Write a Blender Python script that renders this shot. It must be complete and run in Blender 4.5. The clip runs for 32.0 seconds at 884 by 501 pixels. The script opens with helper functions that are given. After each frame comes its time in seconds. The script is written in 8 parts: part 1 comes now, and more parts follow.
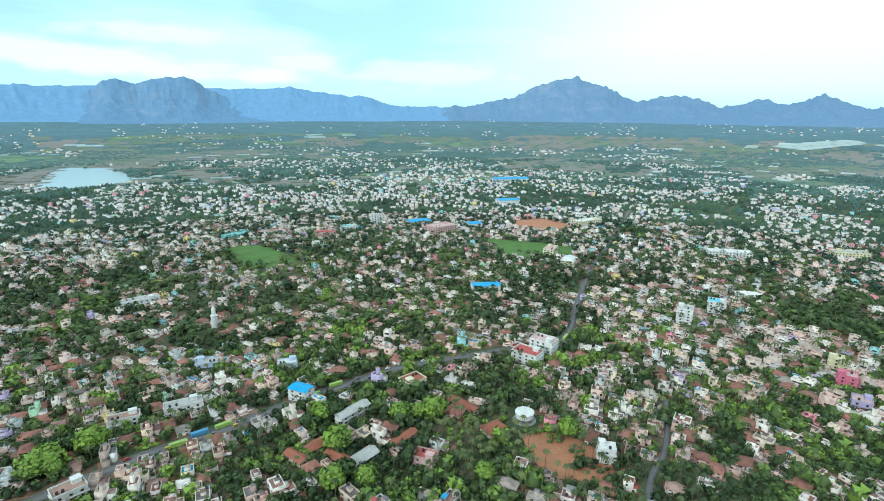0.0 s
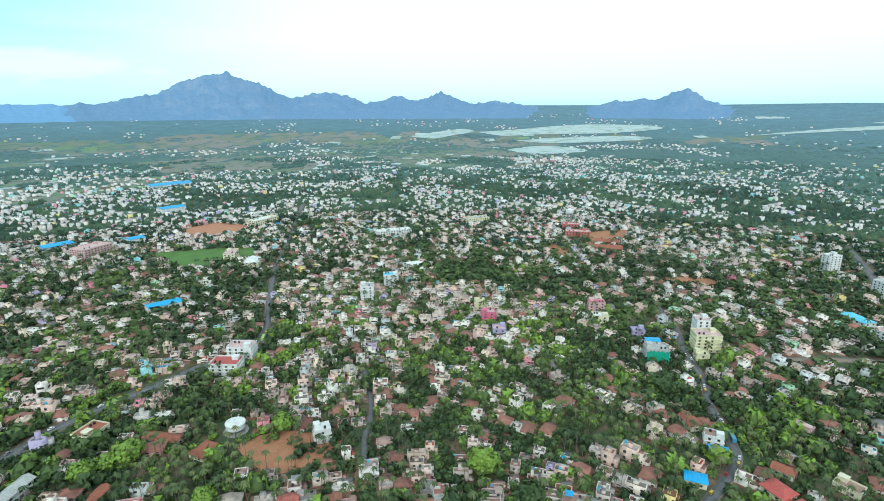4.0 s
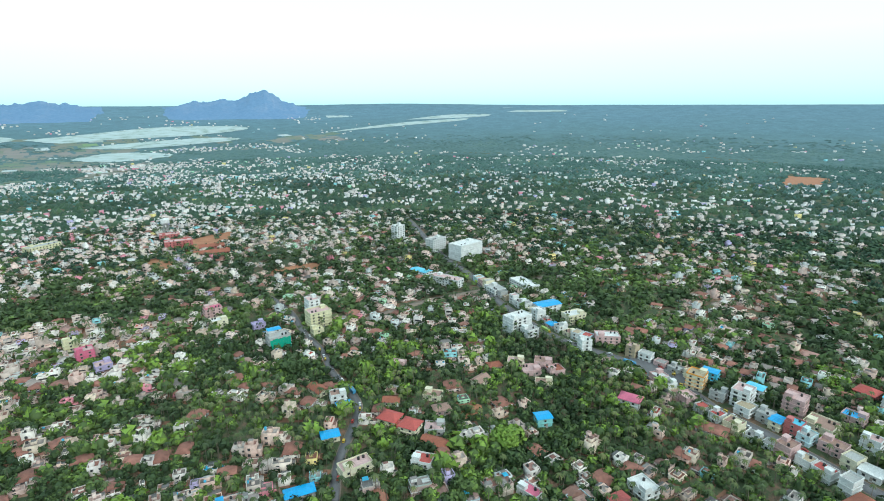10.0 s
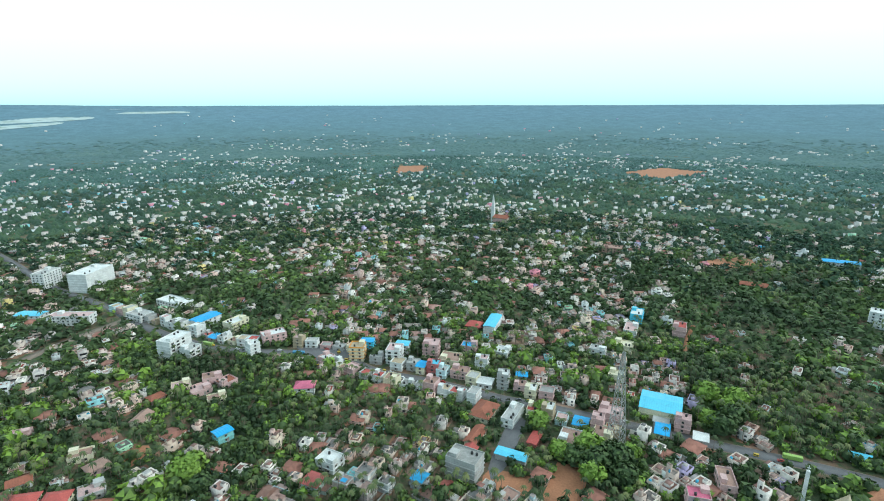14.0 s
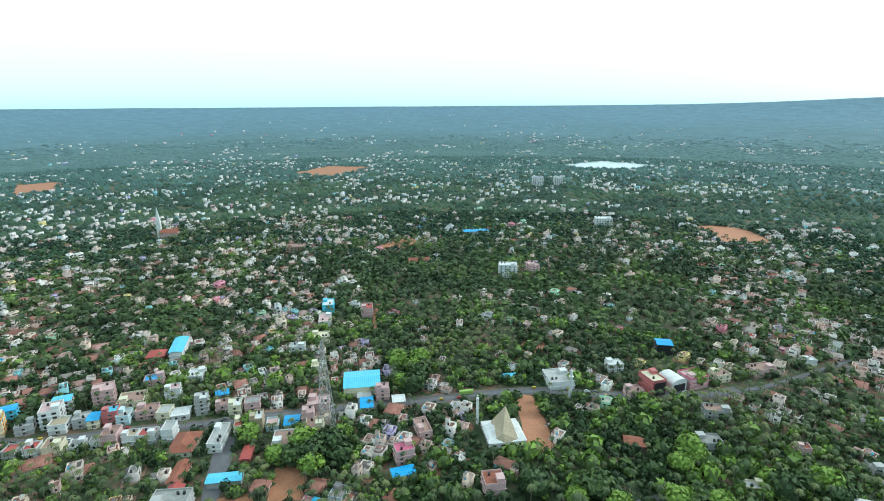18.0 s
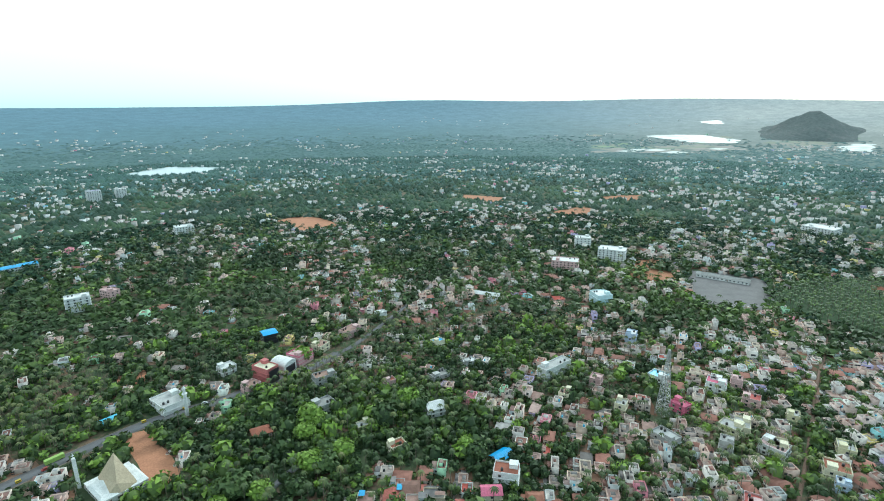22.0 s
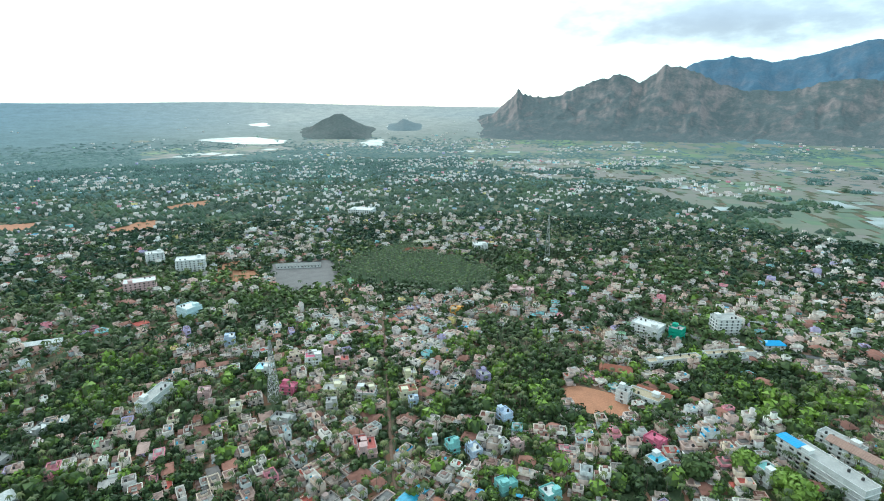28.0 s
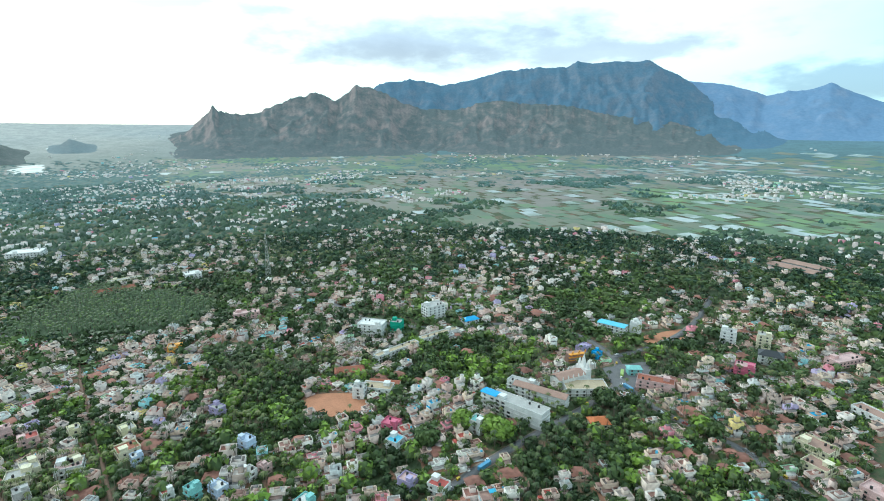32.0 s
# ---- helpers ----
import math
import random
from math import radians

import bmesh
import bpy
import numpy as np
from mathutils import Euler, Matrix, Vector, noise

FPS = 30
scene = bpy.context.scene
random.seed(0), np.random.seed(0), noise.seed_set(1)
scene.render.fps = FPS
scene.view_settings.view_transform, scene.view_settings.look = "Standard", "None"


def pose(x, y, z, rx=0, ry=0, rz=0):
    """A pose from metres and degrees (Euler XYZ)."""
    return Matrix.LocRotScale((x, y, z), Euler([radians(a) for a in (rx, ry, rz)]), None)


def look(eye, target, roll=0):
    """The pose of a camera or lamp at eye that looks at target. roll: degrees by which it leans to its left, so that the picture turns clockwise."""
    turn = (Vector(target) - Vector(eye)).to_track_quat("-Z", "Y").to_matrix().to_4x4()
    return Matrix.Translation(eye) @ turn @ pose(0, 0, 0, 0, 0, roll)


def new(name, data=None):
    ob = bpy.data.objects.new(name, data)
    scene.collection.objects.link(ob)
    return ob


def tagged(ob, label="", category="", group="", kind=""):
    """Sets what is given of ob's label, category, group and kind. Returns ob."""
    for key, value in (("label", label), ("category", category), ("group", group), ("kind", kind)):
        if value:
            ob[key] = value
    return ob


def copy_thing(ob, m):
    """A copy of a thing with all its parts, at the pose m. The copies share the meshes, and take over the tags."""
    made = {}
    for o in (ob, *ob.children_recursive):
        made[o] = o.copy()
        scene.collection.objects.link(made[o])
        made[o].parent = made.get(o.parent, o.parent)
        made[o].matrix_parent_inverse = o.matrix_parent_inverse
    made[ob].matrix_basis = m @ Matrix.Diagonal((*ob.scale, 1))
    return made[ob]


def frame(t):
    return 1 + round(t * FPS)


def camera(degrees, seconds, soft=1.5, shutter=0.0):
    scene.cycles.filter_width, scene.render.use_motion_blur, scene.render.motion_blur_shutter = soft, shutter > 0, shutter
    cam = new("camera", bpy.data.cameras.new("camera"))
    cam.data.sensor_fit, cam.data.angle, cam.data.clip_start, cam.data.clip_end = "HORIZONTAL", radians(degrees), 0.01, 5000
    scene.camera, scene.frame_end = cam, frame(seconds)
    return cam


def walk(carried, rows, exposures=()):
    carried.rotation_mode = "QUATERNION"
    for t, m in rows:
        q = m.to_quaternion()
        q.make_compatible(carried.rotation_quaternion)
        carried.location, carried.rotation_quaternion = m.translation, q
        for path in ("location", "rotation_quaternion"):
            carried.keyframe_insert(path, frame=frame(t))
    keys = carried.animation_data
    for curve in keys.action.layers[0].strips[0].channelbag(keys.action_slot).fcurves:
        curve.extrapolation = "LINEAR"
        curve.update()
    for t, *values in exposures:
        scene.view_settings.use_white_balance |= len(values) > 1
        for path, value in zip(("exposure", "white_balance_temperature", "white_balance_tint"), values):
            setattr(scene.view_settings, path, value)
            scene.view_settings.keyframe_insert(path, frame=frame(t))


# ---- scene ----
# The camera: seconds, place, heading, pitch, lean
cam = camera(79.7, 32.0, soft=1.0)
PATH = [
    (0.0, 0.0, 0.0, 196.11, 0.0, -15.15, -0.42),
    (0.5, -0.31, -1.13, 196.43, -4.0, -15.17, -0.4),
    (1.0, -0.62, -2.29, 196.75, -8.39, -15.22, -0.36),
    (1.5, -1.09, -3.54, 197.06, -12.46, -15.24, -0.33),
    (2.0, -1.73, -4.88, 197.33, -17.15, -15.28, -0.26),
    (2.5, -2.44, -6.2, 197.57, -21.62, -15.31, -0.16),
    (3.0, -3.2, -7.46, 197.78, -26.34, -15.36, -0.07),
    (3.5, -4.04, -8.64, 197.99, -30.6, -15.37, -0.01),
    (4.0, -4.96, -9.82, 198.22, -34.8, -15.4, 0.01),
    (4.5, -5.91, -11.0, 198.46, -38.39, -15.41, 0.04),
    (6.5, -9.86, -16.02, 199.42, -52.42, -15.48, 0.11),
    (7.0, -10.66, -17.06, 199.6, -55.75, -15.48, 0.05),
    (7.5, -11.26, -17.97, 199.7, -58.72, -15.46, 0.04),
    (8.0, -11.68, -18.86, 199.69, -61.95, -15.45, 0.07),
    (8.5, -12.0, -19.74, 199.6, -64.93, -15.42, 0.13),
    (9.0, -12.39, -20.69, 199.49, -68.3, -15.42, 0.11),
    (9.5, -13.02, -21.62, 199.42, -72.06, -15.41, 0.12),
    (10.0, -13.91, -22.34, 199.43, -76.51, -15.4, 0.16),
    (10.5, -15.02, -22.91, 199.55, -80.54, -15.39, 0.15),
    (11.0, -16.26, -23.17, 199.76, -85.08, -15.38, 0.13),
    (11.5, -17.56, -23.05, 200.05, -89.41, -15.39, 0.16),
    (12.0, -18.96, -22.73, 200.39, -94.26, -15.42, 0.16),
    (12.5, -20.37, -22.42, 200.7, -99.02, -15.46, 0.14),
    (13.0, -21.71, -22.26, 200.88, -104.17, -15.45, 0.1),
    (13.5, -22.83, -22.29, 200.89, -109.0, -15.43, 0.12),
    (14.0, -23.71, -22.54, 200.71, -114.11, -15.42, 0.14),
    (14.5, -24.27, -22.87, 200.4, -118.5, -15.4, 0.16),
    (16.5, -25.6, -23.73, 198.92, -135.74, -15.35, 0.25),
    (17.0, -26.19, -23.34, 198.76, -139.72, -15.33, 0.29),
    (17.5, -26.97, -22.45, 198.81, -143.65, -15.31, 0.35),
    (18.0, -27.83, -21.28, 199.0, -148.4, -15.32, 0.37),
    (18.5, -28.6, -19.93, 199.22, -153.5, -15.34, 0.4),
    (19.0, -29.1, -18.62, 199.43, -159.06, -15.41, 0.41),
    (19.5, -29.3, -17.46, 199.57, -164.21, -15.39, 0.35),
    (20.0, -29.39, -16.23, 199.66, -170.03, -15.42, 0.26),
    (20.5, -29.53, -14.76, 199.71, -175.5, -15.45, 0.23),
    (21.0, -29.78, -13.11, 199.73, -181.36, -15.41, 0.24),
    (21.5, -30.1, -11.27, 199.74, -186.71, -15.39, 0.26),
    (22.0, -30.35, -9.34, 199.81, -192.25, -15.38, 0.3),
    (22.5, -30.41, -7.46, 199.94, -197.16, -15.33, 0.31),
    (23.0, -30.21, -5.71, 200.14, -201.48, -15.27, 0.31),
    (23.5, -29.71, -4.25, 200.39, -205.19, -15.23, 0.34),
    (24.0, -29.0, -3.15, 200.62, -209.45, -15.25, 0.34),
    (24.5, -28.18, -2.52, 200.81, -213.02, -15.29, 0.34),
    (25.0, -27.3, -2.3, 200.96, -216.52, -15.23, 0.31),
    (25.5, -26.39, -2.3, 201.1, -219.92, -15.22, 0.28),
    (27.5, -22.81, -1.97, 201.75, -233.84, -15.24, 0.09),
    (28.0, -21.79, -1.62, 201.97, -237.22, -15.22, 0.07),
    (28.5, -20.54, -1.04, 202.24, -240.47, -15.18, 0.07),
    (29.0, -19.04, -0.33, 202.54, -244.09, -15.17, 0.12),
    (29.5, -17.44, 0.38, 202.83, -247.82, -15.16, 0.19),
    (30.0, -15.84, 1.04, 203.11, -251.87, -15.15, 0.26),
    (30.5, -14.15, 1.6, 203.35, -255.76, -15.15, 0.34),
    (31.0, -12.34, 2.07, 203.52, -260.16, -15.13, 0.47),
    (31.5, -10.51, 2.42, 203.61, -263.89, -14.48, 0.39),
    (32.0, -8.65, 2.78, 203.66, -267.81, -13.61, 0.3),
]
walk(cam, [(t, pose(x, y, z, 90 + pitch, lean, yaw)) for t, x, y, z, yaw, pitch, lean in PATH], [(0.0, 0.0, 5580, -3), (13.0, 0.02, 5580, -3), (17.0, 0.1, 5580, -3), (32.0, 0.12, 5580, -3)])

# World, sun
EYE = 200.0
SUN_BEARING, SUN_HEIGHT = 222.0, 34.0
world = bpy.data.worlds.new("world")
scene.world = world
world.use_nodes = True
wn, wl = world.node_tree.nodes, world.node_tree.links
wn.clear()


def wnode(kind, **values):
    n = wn.new(kind)
    for k, v in values.items():
        n.inputs[k].default_value = v
    return n


sky = wn.new("ShaderNodeTexSky")
sky.sky_type, sky.sun_disc = "NISHITA", False
sky.sun_elevation, sky.sun_rotation = radians(SUN_HEIGHT), radians(SUN_BEARING)
coord = wn.new("ShaderNodeTexCoord")
split = wn.new("ShaderNodeSeparateXYZ")
wl.new(coord.outputs["Generated"], split.inputs[0])
# cloud deck: the direction is spread on a flat layer, so that banks flatten towards the horizon
lift = wn.new("ShaderNodeMath")
lift.operation = "ADD"
lift.inputs[1].default_value = 0.16
wl.new(split.outputs["Z"], lift.inputs[0])
deck = wn.new("ShaderNodeVectorMath")
deck.operation = "DIVIDE"
wl.new(coord.outputs["Generated"], deck.inputs[0])
wl.new(lift.outputs[0], deck.inputs[1])
cloud = wnode("ShaderNodeTexNoise", Scale=0.7, Detail=6.0, Roughness=0.5, Distortion=0.4)
wl.new(deck.outputs[0], cloud.inputs["Vector"])
cover = wn.new("ShaderNodeValToRGB")
cover.color_ramp.elements[0].position, cover.color_ramp.elements[0].color = 0.42, (0.46, 0.7, 0.74, 1)
cover.color_ramp.elements[1].position, cover.color_ramp.elements[1].color = 0.68, (0.8, 0.96, 0.95, 1)
wl.new(cloud.outputs["Fac"], cover.inputs[0])


def wmath(op, a, b=None):
    n = wn.new("ShaderNodeMath")
    n.operation = op
    for k, v in enumerate((a, b)):
        if isinstance(v, bpy.types.NodeSocket):
            wl.new(v, n.inputs[k])
        elif v is not None:
            n.inputs[k].default_value = v
    return n.outputs[0]


def wmix(fac, a, b):
    n = wn.new("ShaderNodeMix")
    n.data_type = "RGBA"
    for k, v in ((0, fac), (6, a), (7, b)):
        if isinstance(v, bpy.types.NodeSocket):
            wl.new(v, n.inputs[k])
        else:
            n.inputs[k].default_value = (*v, 1) if k else v
    return n.outputs[2]


# bearing and height over the horizon of each direction, in degrees
azimuth = wmath("MULTIPLY", wmath("ARCTAN2", split.outputs["X"], split.outputs["Y"]), 57.2958)
height = wmath("MULTIPLY", wmath("ARCSINE", split.outputs["Z"]), 57.2958)
# the deck is thin and bright round the hidden sun, thicker and bluer in the north-west
far_side = wmath("ABSOLUTE", wmath("ADD", azimuth, 24.0))
thin = wnode("ShaderNodeMapRange")
thin.interpolation_type = "SMOOTHSTEP"
thin.inputs["From Min"].default_value, thin.inputs["From Max"].default_value = 18.0, 48.0
wl.new(far_side, thin.inputs["Value"])
veil = wmix(thin.outputs["Result"], cover.outputs["Color"], (0.985, 1.03, 0.97))
# ragged edges of the cloud banks
fray_a = wnode("ShaderNodeTexNoise", Scale=16.0, Detail=5.0, Roughness=0.55)
fray_b = wnode("ShaderNodeTexNoise", Scale=7.0, Detail=4.0, Roughness=0.5)
squash = wn.new("ShaderNodeVectorMath")
squash.operation = "MULTIPLY"
squash.inputs[1].default_value = (1.0, 1.0, 2.6)
wl.new(coord.outputs["Generated"], squash.inputs[0])
wl.new(squash.outputs[0], fray_a.inputs["Vector"])
wl.new(squash.outputs[0], fray_b.inputs["Vector"])
ragged = wmath("ADD", wmath("MULTIPLY", wmath("SUBTRACT", fray_a.outputs["Fac"], 0.5), 1.5), wmath("MULTIPLY", wmath("SUBTRACT", fray_b.outputs["Fac"], 0.5), 1.3))


def bank(under, bearing_at, height_at, wide, high, colour, dense=0.9, tilt=0.0, core=0.45):
    """A cloud bank: an ellipse in bearing and height with a ragged rim."""
    u = wmath("DIVIDE", wmath("SUBTRACT", azimuth, bearing_at), wide)
    v = wmath("DIVIDE", wmath("SUBTRACT", wmath("SUBTRACT", height, height_at), wmath("MULTIPLY", u, tilt)), high)
    d = wmath("ADD", wmath("SQRT", wmath("ADD", wmath("MULTIPLY", u, u), wmath("MULTIPLY", v, v))), ragged)
    m = wnode("ShaderNodeMapRange")
    m.interpolation_type = "SMOOTHSTEP"
    m.inputs["From Min"].default_value, m.inputs["From Max"].default_value = 1.25, core
    m.inputs["To Max"].default_value = dense
    wl.new(d, m.inputs["Value"])
    return wmix(m.outputs["Result"], under, colour)


# clear pale band low over the horizon
band = wnode("ShaderNodeMapRange")
band.inputs["From Min"].default_value, band.inputs["From Max"].default_value = 0.0, 0.11
wl.new(split.outputs["Z"], band.inputs["Value"])
low = wmix(band.outputs["Result"], (0.58, 0.88, 0.87), veil)
# white banks over the northern massif, a grey one on the western peaks
WHITE_CLOUD, GREY_CLOUD, BLUE_SKY = (0.94, 0.97, 0.92), (0.25, 0.24, 0.28), (0.2, 0.32, 0.46)
low = bank(low, -33.0, 3.8, 15.0, 1.35, WHITE_CLOUD, 0.95, -1.1)
low = bank(low, -17.5, 2.75, 4.5, 0.75, WHITE_CLOUD, 0.95)
low = bank(low, -27.5, 6.3, 7.0, 0.9, WHITE_CLOUD, 0.8)
low = bank(low, -13.5, 4.0, 3.5, 0.9, WHITE_CLOUD, 0.7)
low = bank(low, -2.0, 3.4, 9.0, 1.3, WHITE_CLOUD, 0.55)
low = bank(low, -128.0, 1.0, 26.0, 5.0, (0.95, 0.98, 0.93), 1.0, 0.0, 0.3)
low = bank(low, -54.0, 3.2, 9.0, 2.2, BLUE_SKY, 0.8)
low = bank(low, -91.0, 7.7, 25.0, 3.0, (0.42, 0.43, 0.47), 1.0, 0.0, 0.1)
low = bank(low, -99.0, 6.6, 14.0, 1.5, GREY_CLOUD, 0.85, 0.0, 0.0)
low = bank(low, -75.0, 6.6, 11.0, 1.1, (0.45, 0.46, 0.5), 0.85)
low = bank(low, -119.0, 11.0, 9.0, 1.1, (0.45, 0.46, 0.5), 0.7)
tone = wn.new("ShaderNodeMix")
tone.data_type, tone.blend_type = "RGBA", "ADD"
tone.inputs["Factor"].default_value = 0.05
wl.new(low, tone.inputs[6])
wl.new(sky.outputs[0], tone.inputs[7])
back = wnode("ShaderNodeBackground", Strength=1.0)
wl.new(tone.outputs[2], back.inputs["Color"])
wout = wn.new("ShaderNodeOutputWorld")
wl.new(back.outputs[0], wout.inputs["Surface"])

sun = new("sun", bpy.data.lights.new("sun", "SUN"))
sun.data.energy, sun.data.angle, sun.data.color = 1.5, radians(14), (1.0, 0.95, 0.86)
sb, se = radians(SUN_BEARING), radians(SUN_HEIGHT)
sun.matrix_world = look((0, 0, 600), (-math.sin(sb) * 500, -math.cos(sb) * 500, 600 - math.tan(se) * 500))

# Materials
def material(name):
    m = bpy.data.materials.new(name)
    m.use_nodes = True
    return m, m.node_tree.nodes, m.node_tree.links, m.node_tree.nodes["Principled BSDF"]


def ramp(nodes, stops):
    r = nodes.new("ShaderNodeValToRGB")
    e = r.color_ramp.elements
    while len(e) < len(stops):
        e.new(0.5)
    for k, (p, c) in enumerate(stops):
        e[k].position, e[k].color = p, (*c, 1)
    return r


def noise_tex(nodes, links, size, detail=4.0, rough=0.55):
    c = nodes.new("ShaderNodeTexCoord")
    n = nodes.new("ShaderNodeTexNoise")
    n.inputs["Scale"].default_value, n.inputs["Detail"].default_value = 1.0 / size, detail
    n.inputs["Roughness"].default_value = rough
    links.new(c.outputs["Object"], n.inputs["Vector"])
    return n


def mixed(nodes, links, fac, a, b, kind="MIX"):
    m = nodes.new("ShaderNodeMix")
    m.data_type, m.blend_type = "RGBA", kind
    for src, k in ((fac, 0), (a, 6), (b, 7)):
        if isinstance(src, bpy.types.NodeSocket):
            links.new(src, m.inputs[k])
        elif k == 0:
            m.inputs[0].default_value = src
        else:
            m.inputs[k].default_value = (*src, 1)
    return m.outputs[2]


def bump(nodes, links, shader, height, strength, distance=0.05):
    b = nodes.new("ShaderNodeBump")
    b.inputs["Strength"].default_value, b.inputs["Distance"].default_value = strength, distance
    links.new(height, b.inputs["Height"])
    links.new(b.outputs[0], shader.inputs["Normal"])


PAINTS = {}


def paint(name, rgb, rough=0.8, metal=0.0, grain=1.3, stain=0.35, spread=0.0):
    """Weathered coat of one colour: streaky stains at two scales, fine grain."""
    if name in PAINTS:
        return PAINTS[name]
    m, n, l, s = material(name)
    big, fine = noise_tex(n, l, grain * 2.4), noise_tex(n, l, grain * 0.3, 3.0)
    dark = tuple(c * 0.62 for c in rgb)
    r = ramp(n, [(0.32, dark), (0.58, rgb)])
    l.new(big.outputs["Fac"], r.inputs[0])
    col = mixed(n, l, stain, rgb, r.outputs[0])
    r2 = ramp(n, [(0.3, (0.8, 0.8, 0.8)), (0.7, (1.06, 1.06, 1.06))])
    l.new(fine.outputs["Fac"], r2.inputs[0])
    col = mixed(n, l, 1.0, col, r2.outputs[0], "MULTIPLY")
    if spread:
        info = n.new("ShaderNodeObjectInfo")
        r3 = ramp(n, [(0.0, (1 - spread,) * 3), (1.0, (1 + spread,) * 3)])
        l.new(info.outputs["Random"], r3.inputs[0])
        col = mixed(n, l, 1.0, col, r3.outputs[0], "MULTIPLY")
    l.new(col, s.inputs["Base Color"])
    s.inputs["Roughness"].default_value, s.inputs["Metallic"].default_value = rough, metal
    bump(n, l, s, fine.outputs["Fac"], 0.25)
    PAINTS[name] = m
    return m


def palette(name, colours, rough=0.85):
    """Each object takes one of the colours, with its own stains."""
    m, n, l, s = material(name)
    info = n.new("ShaderNodeObjectInfo")
    r = ramp(n, [(k / len(colours), c) for k, c in enumerate(colours)])
    r.color_ramp.interpolation = "CONSTANT"
    l.new(info.outputs["Random"], r.inputs[0])
    big, fine = noise_tex(n, l, 2.6), noise_tex(n, l, 0.4, 3.0)
    r1 = ramp(n, [(0.3, (0.55, 0.54, 0.52)), (0.6, (1, 1, 1))])
    l.new(big.outputs["Fac"], r1.inputs[0])
    col = mixed(n, l, 0.7, r.outputs[0], r1.outputs[0], "MULTIPLY")
    r2 = ramp(n, [(0.3, (0.8, 0.8, 0.8)), (0.7, (1.06, 1.06, 1.06))])
    l.new(fine.outputs["Fac"], r2.inputs[0])
    col = mixed(n, l, 1.0, col, r2.outputs[0], "MULTIPLY")
    l.new(col, s.inputs["Base Color"])
    s.inputs["Roughness"].default_value = rough
    bump(n, l, s, fine.outputs["Fac"], 0.2)
    return m


def tinted(name, stops, bark=None, rough=0.75, size=6.0, sheen=0.0):
    """Colour picked along a ramp by the mesh's own tint; tint below zero is bark."""
    m, n, l, s = material(name)
    a = n.new("ShaderNodeAttribute")
    a.attribute_name = "tint"
    nz = noise_tex(n, l, size, 5.0, 0.65)
    add = n.new("ShaderNodeMath")
    add.operation = "MULTIPLY_ADD"
    add.inputs[1].default_value, add.inputs[2].default_value = 0.5, -0.25
    l.new(nz.outputs["Fac"], add.inputs[0])
    plus = n.new("ShaderNodeMath")
    l.new(a.outputs["Fac"], plus.inputs[0])
    l.new(add.outputs[0], plus.inputs[1])
    r = ramp(n, stops)
    l.new(plus.outputs[0], r.inputs[0])
    col = r.outputs[0]
    if bark:
        less = n.new("ShaderNodeMath")
        less.operation = "LESS_THAN"
        less.inputs[1].default_value = -0.5
        l.new(a.outputs["Fac"], less.inputs[0])
        col = mixed(n, l, less.outputs[0], col, bark)
    l.new(col, s.inputs["Base Color"])
    s.inputs["Roughness"].default_value = rough
    s.inputs["Specular IOR Level"].default_value = 0.2
    # bluish sheen stands in for haze on far growth and fields
    s.inputs["Sheen Weight"].default_value = sheen
    s.inputs["Sheen Roughness"].default_value = 0.5
    s.inputs["Sheen Tint"].default_value = (0.75, 0.9, 1, 1)
    return m


def coated(name, rough=0.85):
    """Colour stored on the mesh's faces, weathered."""
    m, n, l, s = material(name)
    a = n.new("ShaderNodeAttribute")
    a.attribute_name = "coat"
    nz = noise_tex(n, l, 3.0, 5.0, 0.6)
    r = ramp(n, [(0.3, (0.55, 0.53, 0.51)), (0.6, (1.05, 1.04, 1.03))])
    l.new(nz.outputs["Fac"], r.inputs[0])
    col = mixed(n, l, 0.8, a.outputs["Color"], r.outputs[0], "MULTIPLY")
    l.new(col, s.inputs["Base Color"])
    s.inputs["Roughness"].default_value = rough
    return m


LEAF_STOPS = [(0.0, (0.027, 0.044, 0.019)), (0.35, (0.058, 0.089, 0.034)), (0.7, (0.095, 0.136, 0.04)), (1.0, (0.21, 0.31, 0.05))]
BARK = (0.16, 0.13, 0.10)
M_LEAF = tinted("foliage", LEAF_STOPS, BARK, 0.6, 5.0)
M_PALM = tinted("palm_frond", [(0.0, (0.034, 0.05, 0.021)), (0.5, (0.074, 0.1, 0.038)), (1.0, (0.155, 0.165, 0.06))], BARK, 0.6, 4.0)
# haze mixed into far foliage colours, bluer and paler ring by ring outwards
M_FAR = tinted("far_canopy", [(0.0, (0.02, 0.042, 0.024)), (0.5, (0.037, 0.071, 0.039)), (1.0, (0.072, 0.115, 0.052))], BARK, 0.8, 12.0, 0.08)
M_FAR2 = tinted("hazed_canopy", [(0.0, (0.034, 0.075, 0.062)), (0.5, (0.053, 0.11, 0.09)), (1.0, (0.085, 0.152, 0.113))], BARK, 0.8, 12.0, 0.15)
M_YARD = tinted("trodden_earth", [(0.0, (0.15, 0.085, 0.055)), (0.5, (0.24, 0.125, 0.08)), (1.0, (0.28, 0.2, 0.15))], None, 0.95, 3.0)
M_HOUSES = coated("town_walls")
M_WOODS2 = tinted("hazed_woods", [(0.0, (0.058, 0.108, 0.1)), (0.5, (0.074, 0.132, 0.122)), (1.0, (0.098, 0.158, 0.135))], BARK, 0.9, 40.0, 0.1)
# the far ground's colour, distance haze included, is stored on its mesh
M_PLAIN, _n, _l, _s = material("hazed_far_plain")
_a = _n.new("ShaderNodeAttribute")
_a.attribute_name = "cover"
